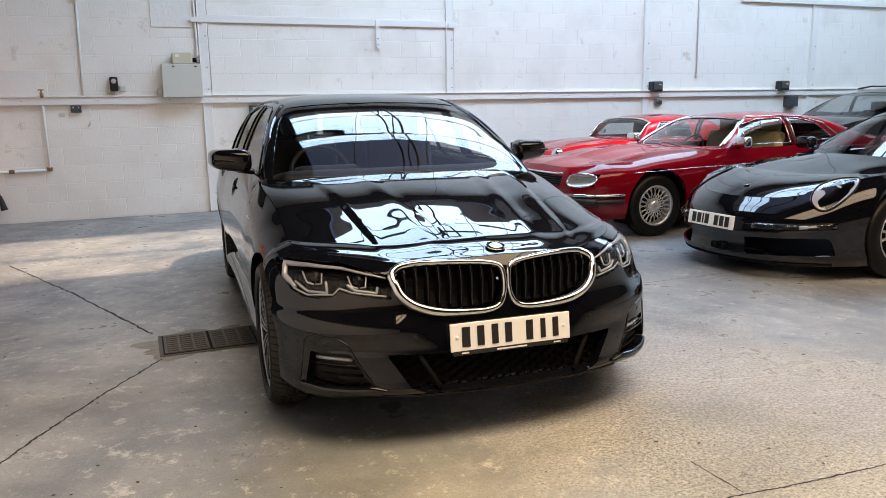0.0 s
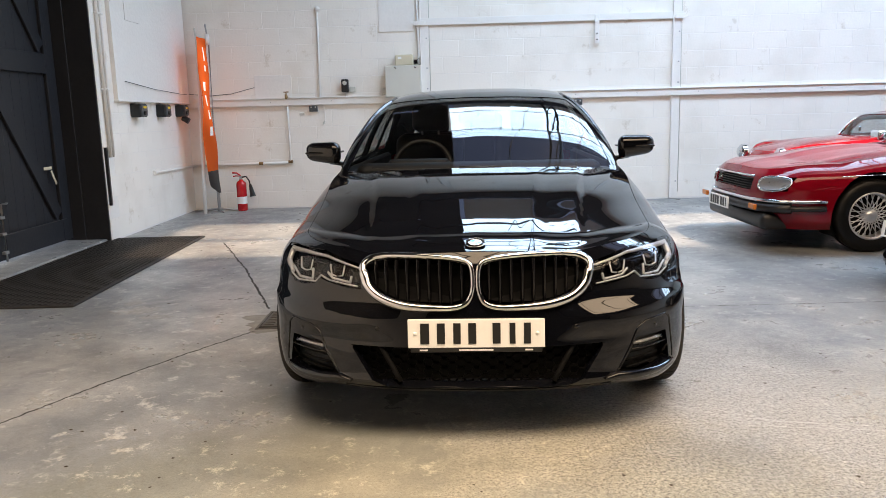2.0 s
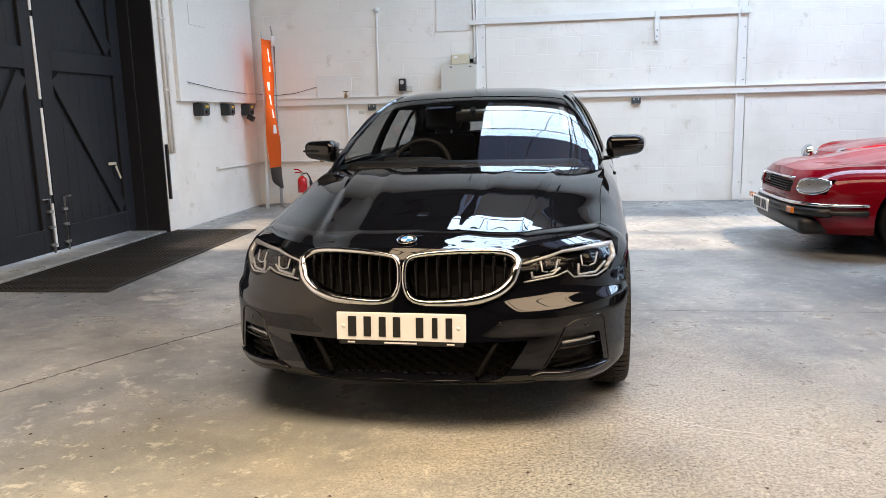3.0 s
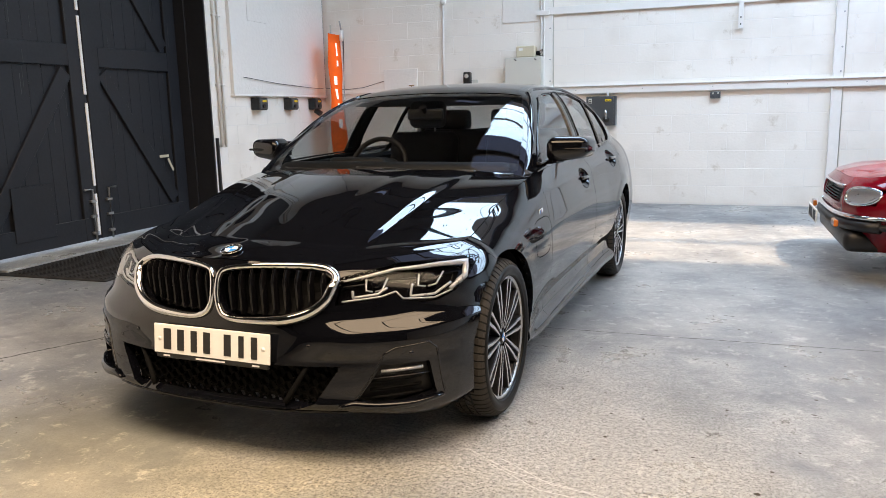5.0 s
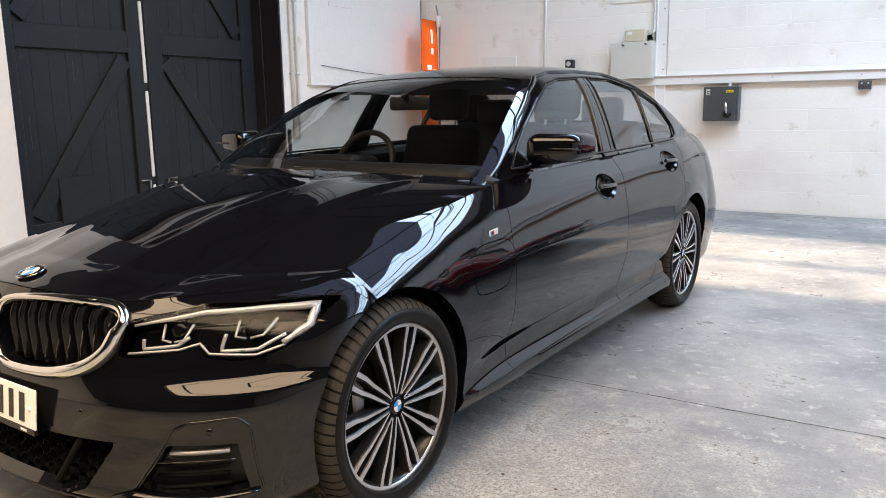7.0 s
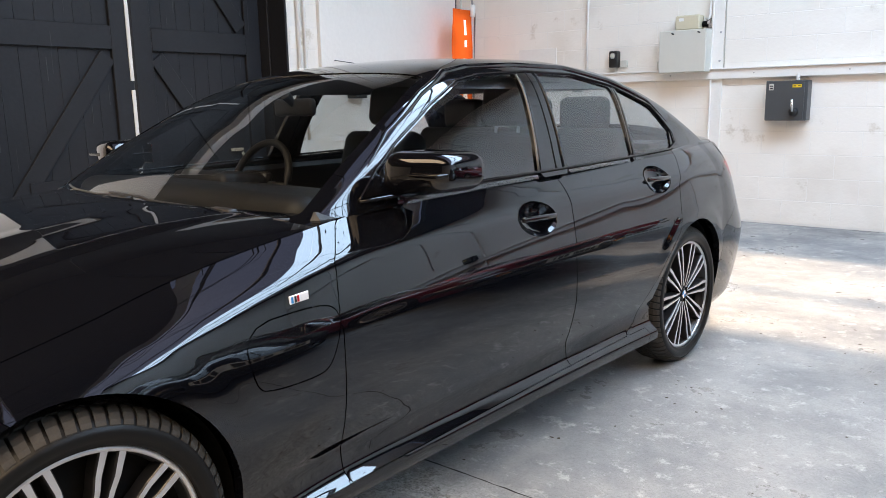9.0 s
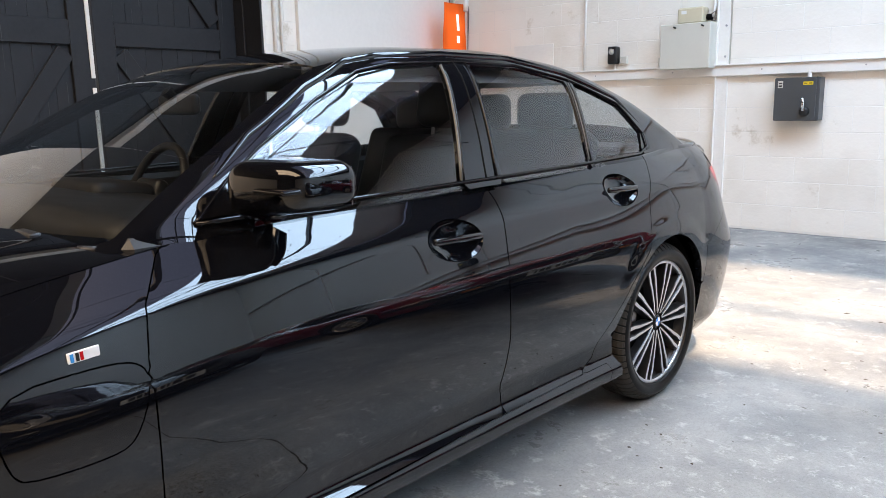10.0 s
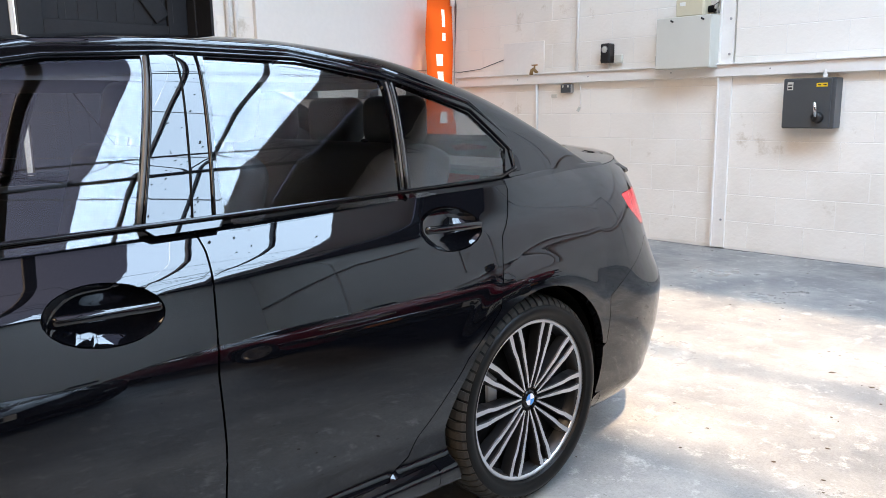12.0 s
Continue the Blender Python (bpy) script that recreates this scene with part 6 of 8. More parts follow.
def red_coupe():
    car, P0, B, C0, roof = other_car("red_coupe", pose(4.84, 7.27, 0, 0, 0, -90), COUPE, RED_PAINT, "glossy dark red classic coupe with chrome trim on lattice wheels", 0.315)
    front_ok = lambda V: V[:, 1] < -0.3
    for sg in (1, -1):
        loop = smooth_loop([(0.545, 0.535), (0.795, 0.540), (0.805, 0.660), (0.555, 0.655)])
        ok = (lambda V: (V[:, 0] > 0.2) & (V[:, 1] < -0.2)) if sg > 0 else (lambda V: (V[:, 0] < -0.2) & (V[:, 1] < -0.2))
        line = surf(P0, (0, 2), [(sg * x, z) for x, z in loop], ok, 0.004)
        lamp = part("headlamp", tube(line, 0.010, 6, True), CHROME, car, "oval headlamp in a chrome ring", True)
        mid = sum(line, Vector()) / len(line)
        for nm, off, mt in (("lamp_lens", 0.012, LAMP_GLASS), ("lamp_reflector", -0.045, REFLECTOR)):
            bm = bmesh.new()
            c = bm.verts.new(mid + Vector((0, -off, 0)))
            vs = [bm.verts.new(p) for p in line]
            for a, b in zip(vs, vs[1:] + vs[:1]):
                bm.faces.new((c, a, b))
            part(nm, bm, mt, lamp, "", True)
        side = surf(P0, (1, 2), dense([(-0.89, 0.455), (-0.42, 0.455)], 6, False), ok, 0.012)
        part("bumper_side", tube(side, 0.016, 8), CHROME, car, "chrome bumper end", True)
        side = surf(P0, (1, 2), dense([(-0.89, 0.395), (-0.42, 0.395)], 6, False), ok, 0.014)
        part("bumper_rubber", tube(side, 0.024, 8), SATIN_BLACK, car, "", True)
        mi = part("door_mirror", cushion((0.18, 0.10, 0.11), 0.03, 3), CHROME, car, "chrome door mirror", True)
        mi.location = (sg * 0.94, 0.98, 0.925)
        part("mirror_foot", cyl((sg * 0.85, 1.0, 0.86), (sg * 0.90, 1.0, 0.89), 0.018, n=10), GLOSS_BLACK, car)
        belt = surf(P0, (1, 2), dense([(-0.3, 0.66), (0.5, 0.685), (1.5, 0.69), (2.6, 0.70)], 10, False), (lambda V: V[:, 0] > 0.3) if sg > 0 else (lambda V: V[:, 0] < -0.3), 0.001)
        part("coach_line", tube(belt, 0.003, 5), CHROME, car, "thin bright coach line", True)
        part("indicator", box((sg * 0.62, -0.945, 0.40), (0.13, 0.03, 0.05), 0.006), AMBER, car, "orange indicator lens")
    part("bumper_bar", tube(surf(P0, (0, 2), dense([(x, 0.455) for x in np.linspace(-0.80, 0.80, 13)], 2, False), front_ok, 0.02), 0.018, 8), CHROME, car, "chrome front bumper strip", True)
    part("bumper_rubber", tube(surf(P0, (0, 2), dense([(x, 0.395) for x in np.linspace(-0.80, 0.80, 13)], 2, False), front_ok, 0.015), 0.043, 8), SATIN_BLACK, car, "black front bumper", True)
    part("grille_backing", box((0, -0.82, 0.585), (0.9, 0.02, 0.14), 0), DARK, car)
    part("grille_top", tube(surf(P0, (0, 2), [(x, 0.652) for x in np.linspace(-0.46, 0.46, 13)], front_ok, 0.004), 0.010, 6), CHROME, car, "chrome grille edge", True)
    for i in range(5):
        part("grille_bar", tube(surf(P0, (0, 2), [(x, 0.54 + 0.022 * i) for x in np.linspace(-0.44, 0.44, 9)], front_ok, -0.012), 0.004, 5), SATIN_BLACK, car, "", True)
    number_plate(car, pose(0, -1.025, 0.39, 0, 0, 0), [(-0.19, 0.045), (-0.13, 0.045), (-0.07, 0.045), (-0.01, 0.045), (0.08, 0.045), (0.14, 0.045), (0.195, 0.02)])
    part("lower_valance", cushion((1.4, 0.3, 0.16), 0.06, 3), SATIN_BLACK, car, "black lower valance", True).location = (0, -0.74, 0.27)
    frame_line = surf(C0, (0, 1), dense([(-0.70, 0.89), (-0.545, 1.345), (0, 1.30), (0.545, 1.345), (0.70, 0.89)], 10, False), lambda V: V[:, 2] > 0.84, 0.004)
    part("screen_frame", tube(frame_line, 0.011, 8), CHROME, car, "bright windscreen surround", True)
    for sg in (1, -1):
        ok = (lambda V: V[:, 0] > 0.2) if sg > 0 else (lambda V: V[:, 0] < -0.2)
        pillar = surf(C0, (1, 2), dense([(0.93, 0.885), (1.12, 1.01), (1.25, 1.095), (1.44, 1.165), (1.78, 1.178), (2.05, 1.165), (2.30, 1.09), (2.50, 0.95)], 8, False), ok, 0.004)
        part("roof_gutter", tube(pillar, [0.017 if i < 26 else 0.008 for i in range(len(pillar))], 8), CHROME, roof, "bright gutter trim above the side windows", True)
        part("door_pillar", tube(surf(C0, (1, 2), dense([(1.82, 0.885), (1.80, 1.165)], 6, False), ok, 0.003), 0.014, 8), GLOSS_BLACK, roof, "", True)
    for dx in (-0.1, 0.35):
        arm = surf(C0, (0, 1), [(dx - 0.4 + 0.05 * k, 0.74 - 0.006 * k) for k in range(11)], lambda V: V[:, 2] > 0.7, 0.02)
        part("wiper", tube(arm, 0.007, 6), SATIN_BLACK, car, "", True)


def sports_car():
    car, P0, B, C0, roof = other_car("black_sports_car", pose(5.27, 4.94, 0, 0, 0, -90), SPORTS, BLACK_PAINT, "glossy black two-door sports car with oval headlamps", 0.335, False)
    front_ok = lambda V: V[:, 1] < -0.3
    for sg in (1, -1):
        # oval lamps lying on the wings
        top_ok = lambda V: V[:, 2] > 0.3
        pts = []
        for t in np.linspace(0, 2 * math.pi, 36, endpoint=False):
            u, w = 0.215 * math.cos(t), 0.112 * math.sin(t)
            pts.append((sg * (0.655 + 0.30 * u * 0.35 + w * 0.92), -0.47 + u * 0.92 - w * 0.30))
        merged = Sheets([P0, B])
        up = lambda V: (V[:, 2] > 0.50) & (V[:, 1] < 0.2)
        line = surf(merged, (0, 1), pts, up, 0.004)
        lamp = part("headlamp", tube(line, 0.008, 6, True), GLOSS_BLACK, car, "large oval clear headlamp", True)
        mid = sum(line, Vector()) / len(line)
        for nm, off, mt in (("lamp_lens", 0.034, LAMP_GLASS), ("lamp_reflector", 0.010, REFLECTOR)):
            bm = bmesh.new()
            c = bm.verts.new(mid + Vector((sg * 0.4 * off, -off, off)))
            vs = [bm.verts.new(p) for p in line]
            for a, b in zip(vs, vs[1:] + vs[:1]):
                bm.faces.new((c, a, b))
            part(nm, bm, mt, lamp, "", True)
        pj = part("projector", lathe([(0.0, -0.012), (0.02, -0.008), (0.028, 0.0), (0.031, 0.012)], 24, "Y"), STEEL, lamp, "", True)
        pj.location, pj.rotation_euler = mid + Vector((0, 0.03, 0.010)), (radians(30), 0, 0)
        row = surf(P0, (0, 2), dense([(sg * 0.36, 0.405), (sg * 0.60, 0.41), (sg * 0.78, 0.43)], 5, False), front_ok, 0.003)
        part("indicator", tube(row, 0.026, 10, flat=0.9), LAMP_GLASS, car, "slim clear indicator lamp", True)
        part("indicator_strip", tube(row, 0.006, 6), CHROME, car, "", True)
        part("indicator_bed", tube([p + Vector((0, 0.012, 0)) for p in row], 0.027, 10), GLOSS_BLACK, car, "", True)
        part("day_light", tube(row[-5:], 0.020, 8), REFLECTOR, car, "bright running light", True)
        mi = part("door_mirror", cushion((0.20, 0.12, 0.12), 0.045, 4), BLACK_PAINT, car, "", True)
        mi.location = (sg * 0.93, 0.92, 0.93)
        part("mirror_foot", cyl((sg * 0.80, 0.92, 0.87), (sg * 0.88, 0.92, 0.91), 0.018, n=10), BLACK_PAINT, car)
    number_plate(car, pose(0, -1.045, 0.415, -8, 0, 0), [(-0.19, 0.045), (-0.13, 0.045), (-0.085, 0.015), (-0.04, 0.045), (0.065, 0.045), (0.125, 0.045), (0.185, 0.045)])
    part("plate_mount", box((0, -1.02, 0.415), (0.3, 0.04, 0.09), 0.01), SATIN_BLACK, car)
    bp = surf(B, (0, 1), [(0, -0.68)], lambda V: V[:, 2] > 0.3, 0.003)[0]
    part("bonnet_crest", cushion((0.045, 0.055, 0.006), 0.002, 2), CHROME, car, "small bright bonnet crest", True).location = bp
    row = surf(P0, (0, 2), dense([(x, 0.135) for x in np.linspace(-0.75, 0.75, 13)], 2, False), front_ok, 0.006)
    part("front_lip", tube(row, 0.008, 6), DARK, car, "black front lip", True)


def roadster():
    car, P0, B, C0, roof = other_car("red_roadster", pose(5.55, 9.20, 0, 0, 0, -90), dict(ROADSTER, roof_paint=BRIGHT_RED), BRIGHT_RED, "bright red open-top roadster with its red hood up", 0.295)
    for sg in (1, -1):
        c0 = Vector((sg * 0.56, -0.60, 0.70))
        lm = part("headlamp", lathe([(0.0, -0.05), (0.05, -0.04), (0.08, -0.015), (0.095, 0.0), (0.10, 0.05)], 28, "Y"), CHROME, car, "round headlamp with a chrome ring", True)
        lm.location = c0
        part("wing_mirror", cushion((0.10, 0.04, 0.07), 0.015, 2), CHROME, car, "", True).location = (sg * 0.72, 0.95, 0.95)
    part("windscreen_frame", tube(surf(C0, (0, 1), dense([(-0.585, 0.62), (-0.555, 0.835), (0, 0.805), (0.555, 0.835), (0.585, 0.62)], 8, False), lambda V: V[:, 2] > 0.8, 0.006), 0.013, 6), CHROME, car, "chrome windscreen frame", True)
    part("bumper_bar", tube([(-0.7, -0.62, 0.5), (-0.4, -0.74, 0.5), (0.4, -0.74, 0.5), (0.7, -0.62, 0.5)], 0.03, 8), CHROME, car, "", True)


red_coupe()
sports_car()
roadster()
estate = other_car("dark_estate_car", pose(9.5, 9.1, 0, 0, 0, -90), ESTATE, BLACK_PAINT, "tall dark estate car parked by the wall", 0.34, False)[0]
for sg in (1, -1):
    part("roof_rail", tube([(sg * 0.6, 1.9, 1.52), (sg * 0.6, 2.2, 1.56), (sg * 0.6, 3.0, 1.55), (sg * 0.58, 3.3, 1.49)], 0.014, 8), SATIN_BLACK, estate, "", True)


# ---------------- wall fittings ----------------
WF = WALL_Y  # face of the back wall


def fitting(name, x0, x1, z0, z1, depth, mat, label, category="", bevel=0.005, kind="", y=None):
    ob = part(name, box((0, 0, 0), (x1 - x0, depth, z1 - z0), bevel), mat)
    ob.location = ((x0 + x1) / 2, (WF if y is None else y) - depth / 2, (z0 + z1) / 2)
    return tagged(ob, label, category or name.replace("_", " "), "", kind)


# steel stanchions, rail and beam, all painted over
for x0, x1 in ((0.86, 0.98), (4.33, 4.45), (7.81, 7.94), (11.42, 11.57)):
    st = thing("stanchion", pose((x0 + x1) / 2, WF, 0), "white painted steel stanchion in the wall", "column", "wall stanchions")
    part("flange", box((0, -0.012, 2.8), (x1 - x0, 0.024, 5.58), 0.003), WALL_PAINT, st)
    part("web", box((-(x1 - x0) / 2 + 0.008, -0.022, 2.8), (0.014, 0.044, 5.58), 0.003), WALL_PAINT, st)
    for z in (0.25, 1.62, 1.9, 2.3, 3.2):
        part("bolt", cyl((0.03, -0.024, z), (0.03, -0.034, z), 0.011, n=6), STEEL, st)
rail = thing("wall_rail", pose(0, WF, 0), "white painted timber rail along the wall", "rail", "", "structure")
part("rail_board", box((6.1, -0.026, 1.487), (17.0, 0.052, 0.095), 0.004), TRIM_PAINT, rail)
part("rail_ledge", box((6.1, -0.036, 1.541), (17.0, 0.072, 0.014), 0.003), TRIM_PAINT, rail)
for i in range(20):
    part("screw_head", cyl((-2.1 + 0.85 * i, -0.052, 1.49), (-2.1 + 0.85 * i, -0.055, 1.49), 0.007, n=8), STEEL, rail)
beam = thing("wall_beam", pose(0, WF, 0), "white painted angle iron fixed to the wall", "beam")
part("angle_face", box((2.66, -0.03, 2.515), (3.62, 0.012, 0.085), 0.002), TRIM_PAINT, beam)
part("angle_top", box((2.66, -0.018, 2.56), (3.62, 0.036, 0.01), 0.002), TRIM_PAINT, beam)
part("end_cap", box((0.86, -0.05, 2.50), (0.16, 0.03, 0.06), 0.003), TRIM_PAINT, beam)
part("end_cap", box((4.42, -0.05, 2.50), (0.12, 0.03, 0.06), 0.003), TRIM_PAINT, beam)
br = part("hanger", box((3.29, -0.045, 2.36), (0.06, 0.018, 0.38), 0.003), TRIM_PAINT, beam)
for z in (2.22, 2.30):
    part("hole", cyl((3.29, -0.054, z), (3.29, -0.0555, z), 0.009, n=10), DARK, beam)
high = fitting("high_beam", 9.8, 14.4, 3.02, 3.10, 0.06, TRIM_PAINT, "white painted beam high on the wall", "beam")

# electrical cabinet and meter
cab = thing("electrical_cabinet", pose(0.62, WF, 1.725), "pale grey steel electrical cabinet over the rail", "cabinet")
part("cabinet_body", box((0, -0.095, 0), (0.49, 0.19, 0.42), 0.006), GREY_BOX, cab)
part("cabinet_door", box((0, -0.194, 0), (0.484, 0.012, 0.414), 0.004), GREY_BOX, cab)
for x in (-0.10, 0.17):
    part("lock", box((x, -0.203, 0.178), (0.03, 0.012, 0.014), 0.003, Matrix.Translation((x, 0, 0.178)) @ Matrix.Rotation(0.5, 4, "Y") @ Matrix.Translation((-x, 0, -0.178))), INK, cab, "small black lock")
part("side_gland", box((-0.275, -0.06, -0.13), (0.06, 0.08, 0.09), 0.008), GREY_BOX, cab)
met = thing("meter_box", pose(0.64, WF, 2.01), "beige meter box above the grey cabinet", "meter box")
part("meter_body", box((0, -0.07, 0), (0.25, 0.14, 0.145), 0.012), BEIGE, met)
part("meter_label", box((-0.06, -0.142, 0.03), (0.05, 0.002, 0.03), 0), WHITE_PLATE, met)
part("cable_gland", cyl((0.13, -0.05, -0.02), (0.18, -0.05, -0.02), 0.028, n=12), DARK, met)
part("cable", tube([(0.18, -0.05, -0.02), (0.20, -0.04, 0.08), (0.195, -0.03, 0.3), (0.19, -0.03, 0.9), (0.19, -0.03, 2.4)], 0.016, 8), TRIM_PAINT, met, "", True)
part("cable", tube([(0.17, -0.06, 0.0), (0.215, -0.06, 0.03), (0.215, -0.05, -0.06), (0.17, -0.05, -0.05)], 0.006, 6), INK, met, "", True)

# sounder with its spur box
so = thing("sounder", pose(-0.195, WF, 1.69), "small black wall sounder with a round grey face", "sounder")
part("sounder_body", box((0, -0.05, 0), (0.095, 0.10, 0.175), 0.01), SATIN_BLACK, so)
part("sounder_dial", lathe([(0.0, -0.106), (0.02, -0.105), (0.026, -0.10)], 24, "Y"), GREY_BOX, so, "", True).location = (0.0, 0, 0.035)
part("dial_rim", tube([(0.028 * math.cos(t), -0.103, 0.035 + 0.028 * math.sin(t)) for t in np.linspace(0, 2 * math.pi, 24, endpoint=False)], 0.004, 6, True), STEEL, so, "", True)
part("conduit", cyl((0, -0.02, -0.0875), (0, -0.02, -0.145), 0.010, n=10), TRIM_PAINT, so)
fitting("spur_box", -0.135, -0.055, 1.60, 1.675, 0.04, GREY_BOX, "small white spur box", "spur box")


def socket_thing(x, z, label):
    so = thing("wall_socket", pose(x, WF, z), label, "socket", "wall sockets")
    part("socket_body", box((0, -0.025, 0), (0.125, 0.05, 0.085), 0.006), STEEL, so)
    part("socket_plate", box((0, -0.052, 0), (0.118, 0.004, 0.078), 0.002), DARK_GREY_BOX, so)
    for k in (-0.03, 0.03):
        part("switch", box((k, -0.057, 0.02), (0.016, 0.008, 0.022), 0.002), GREY_BOX, so)
        for dx, dz in ((0, -0.006), (-0.011, -0.022), (0.011, -0.022)):
            part("pin_hole", box((k + dx, -0.0545, dz), (0.006, 0.001, 0.010), 0), INK, so)
    part("conduit", cyl((0.0, -0.02, 0.0425), (0.0, -0.02, 0.075), 0.010, n=10), TRIM_PAINT, so)


socket_thing(-0.655, 1.388, "metal double socket under the rail")
socket_thing(3.035, 1.382, "metal double socket under the rail")
socket_thing(8.13, 1.36, "metal double socket under the rail")
dang = thing("hanging_cord", pose(-0.60, WF - 0.02, 1.36), "thin white cord hanging from a socket", "cord")
part("cord", tube([(0.08, 0, 0.08), (0.10, 0, 0.0), (0.10, 0, -0.10), (0.09, 0, -0.15)], 0.004, 6), TRIM_PAINT, dang, "", True)
part("cord_plug", cyl((0.09, 0, -0.15), (0.07, -0.01, -0.19), 0.014, n=10), GREY_BOX, dang)
fitting("blank_plate", -0.86, -0.79, 1.30, 1.34, 0.01, GREY_BOX, "small blank wall plate", "plate")

# isolator switch
iso = thing("isolator_switch", pose(1.64, WF, 1.215), "dark grey steel isolator switch with a chrome lever", "isolator")
part("isolator_body", box((0, -0.075, 0), (0.375, 0.15, 0.375), 0.006), DARK_GREY_BOX, iso)
part("isolator_cover", box((-0.012, -0.156, 0), (0.345, 0.014, 0.365), 0.004), DARK_GREY_BOX, iso)
part("warning_label", box((0.095, -0.1645, 0.135), (0.08, 0.002, 0.028), 0), YELLOW, iso, "yellow warning label")
for k in (-0.02, 0.02):
    part("label_bar", box((0.095 + k, -0.166, 0.135), (0.024, 0.001, 0.008), 0), INK, iso)
part("rating_label", box((-0.135, -0.1645, 0.13), (0.042, 0.002, 0.06), 0), GREY_BOX, iso)
part("label_bar", box((-0.135, -0.166, 0.138), (0.03, 0.001, 0.010), 0), INK, iso)
part("label_bar", box((-0.135, -0.166, 0.115), (0.03, 0.001, 0.014), 0), INK, iso)
part("lever_boss", lathe([(0.0, -0.2), (0.03, -0.197), (0.042, -0.18), (0.045, -0.162)], 24, "Y"), SATIN_BLACK, iso, "", True).location = (0.075, 0, -0.105)
part("lever", tube([(0.075, -0.205, -0.10), (0.072, -0.215, -0.05), (0.07, -0.222, 0.01)], 0.013, 8), CHROME, iso, "chrome switch lever", True)
part("conduit", cyl((0.07, -0.04, 0.1875), (0.07, -0.04, 0.25), 0.018, n=12), TRIM_PAINT, iso)

# water pipe and tap
wp = thing("water_pipe", pose(-1.02, WF, 0), "white painted water pipe with an old brass tap", "pipe")
part("riser", tube([(0, -0.03, 1.52), (0, -0.03, 0.68), (-0.01, -0.03, 0.655), (-0.04, -0.03, 0.65)], 0.016, 10), TRIM_PAINT, wp, "", True)
part("pipe_run", tube([(-0.04, -0.03, 0.65), (-1.38, -0.03, 0.63)], 0.016, 10), TRIM_PAINT, wp, "", True)
for x, z in ((0.0, 0.66), (-0.42, 0.645)):
    part("pipe_joint", cyl((x - 0.03, -0.03, z), (x + 0.03, -0.03, z), 0.022, n=12), COPPER, wp)
part("tap_body", tube([(0, -0.03, 1.50), (0, -0.04, 1.56), (0.0, -0.09, 1.585), (0.01, -0.13, 1.57), (0.01, -0.14, 1.53)], 0.018, 8), COPPER, wp, "aged brass tap", True)
part("tap_handle", tube([(-0.035, -0.07, 1.625), (0.035, -0.07, 1.625)], 0.008, 6), COPPER, wp, "", True)
part("tap_stem", cyl((0, -0.07, 1.585), (0, -0.07, 1.625), 0.008, n=8), COPPER, wp)
part("side_run", tube([(-1.39, -0.06, 0.63), (-1.39, -1.4, 0.645)], 0.017, 10), TRIM_PAINT, wp, "", True)
part("pipe_end", cyl((-1.39, -1.40, 0.645), (-1.39, -1.47, 0.645), 0.024, n=12), TRIM_PAINT, wp)

# conduits
cd = thing("wall_conduit", pose(-0.55, WF, 0), "white painted upright conduit on the wall", "conduit", "wall conduits")
part("conduit_tube", tube([(-0.01, -0.016, 1.55), (0.01, -0.016, 2.70)], 0.013, 8), TRIM_PAINT, cd, "", True)
part("conduit_box", lathe([(0.0, -0.05), (0.035, -0.048), (0.038, 0.0)], 20, "Y"), TRIM_PAINT, cd, "", True).location = (0.01, 0, 2.73)
cd = thing("wall_conduit", pose(8.9, WF, 0), "white painted upright conduit on the wall", "conduit", "wall conduits")
part("conduit_tube", tube([(0, -0.016, 1.80), (0, -0.016, 5.5)], 0.013, 8), TRIM_PAINT, cd, "", True)
part("conduit_box", box((0, -0.02, 1.79), (0.05, 0.04, 0.04), 0.004), TRIM_PAINT, cd)
cd = thing("wall_conduit", pose(4.458, WF, 0), "thin grey conduit beside the stanchion", "conduit", "wall conduits")
part("conduit_tube", tube([(0, -0.012, 0.1), (0, -0.012, 5.5)], 0.005, 6), GREY_BOX, cd, "", True)
cd = thing("wall_conduit", pose(0.99, WF, 0), "thin grey conduit beside the stanchion", "conduit", "wall conduits")
part("conduit_tube", tube([(0, -0.012, 1.55), (0, -0.012, 5.5)], 0.005, 6), GREY_BOX, cd, "", True)

# hatches and boards
fitting("wall_hatch", -1.47, -0.95, 1.55, 1.86, 0.012, WALL_PAINT, "white painted board over an old opening", "hatch", 0.003)
fitting("wall_panel", 0.30, 0.80, 2.40, 3.10, 0.016, WALL_PAINT, "white painted access panel high on the wall", "panel", 0.003)
for x in (8.03, 10.76):
    sp_ = thing("wall_speaker", pose(x, WF, 1.61), "small black box on the wall above the rail", "box", "black wall boxes")
    part("speaker_box", box((0, -0.08, 0), (0.20, 0.14, 0.165), 0.012), SATIN_BLACK, sp_)
    part("speaker_lid", box((0, -0.155, 0.01), (0.17, 0.012, 0.12), 0.004), DARK_GREY_BOX, sp_)
    part("speaker_label", box((0.03, -0.162, 0.03), (0.05, 0.002, 0.02), 0), YELLOW, sp_)
fitting("cable_box", 10.88, 11.14, 1.24, 1.42, 0.10, DARK_GREY_BOX, "dark grey box under the rail", "box")
cb = thing("wall_cable", pose(0, 0, 0), "thin dark cable sagging across the walls", "cable")
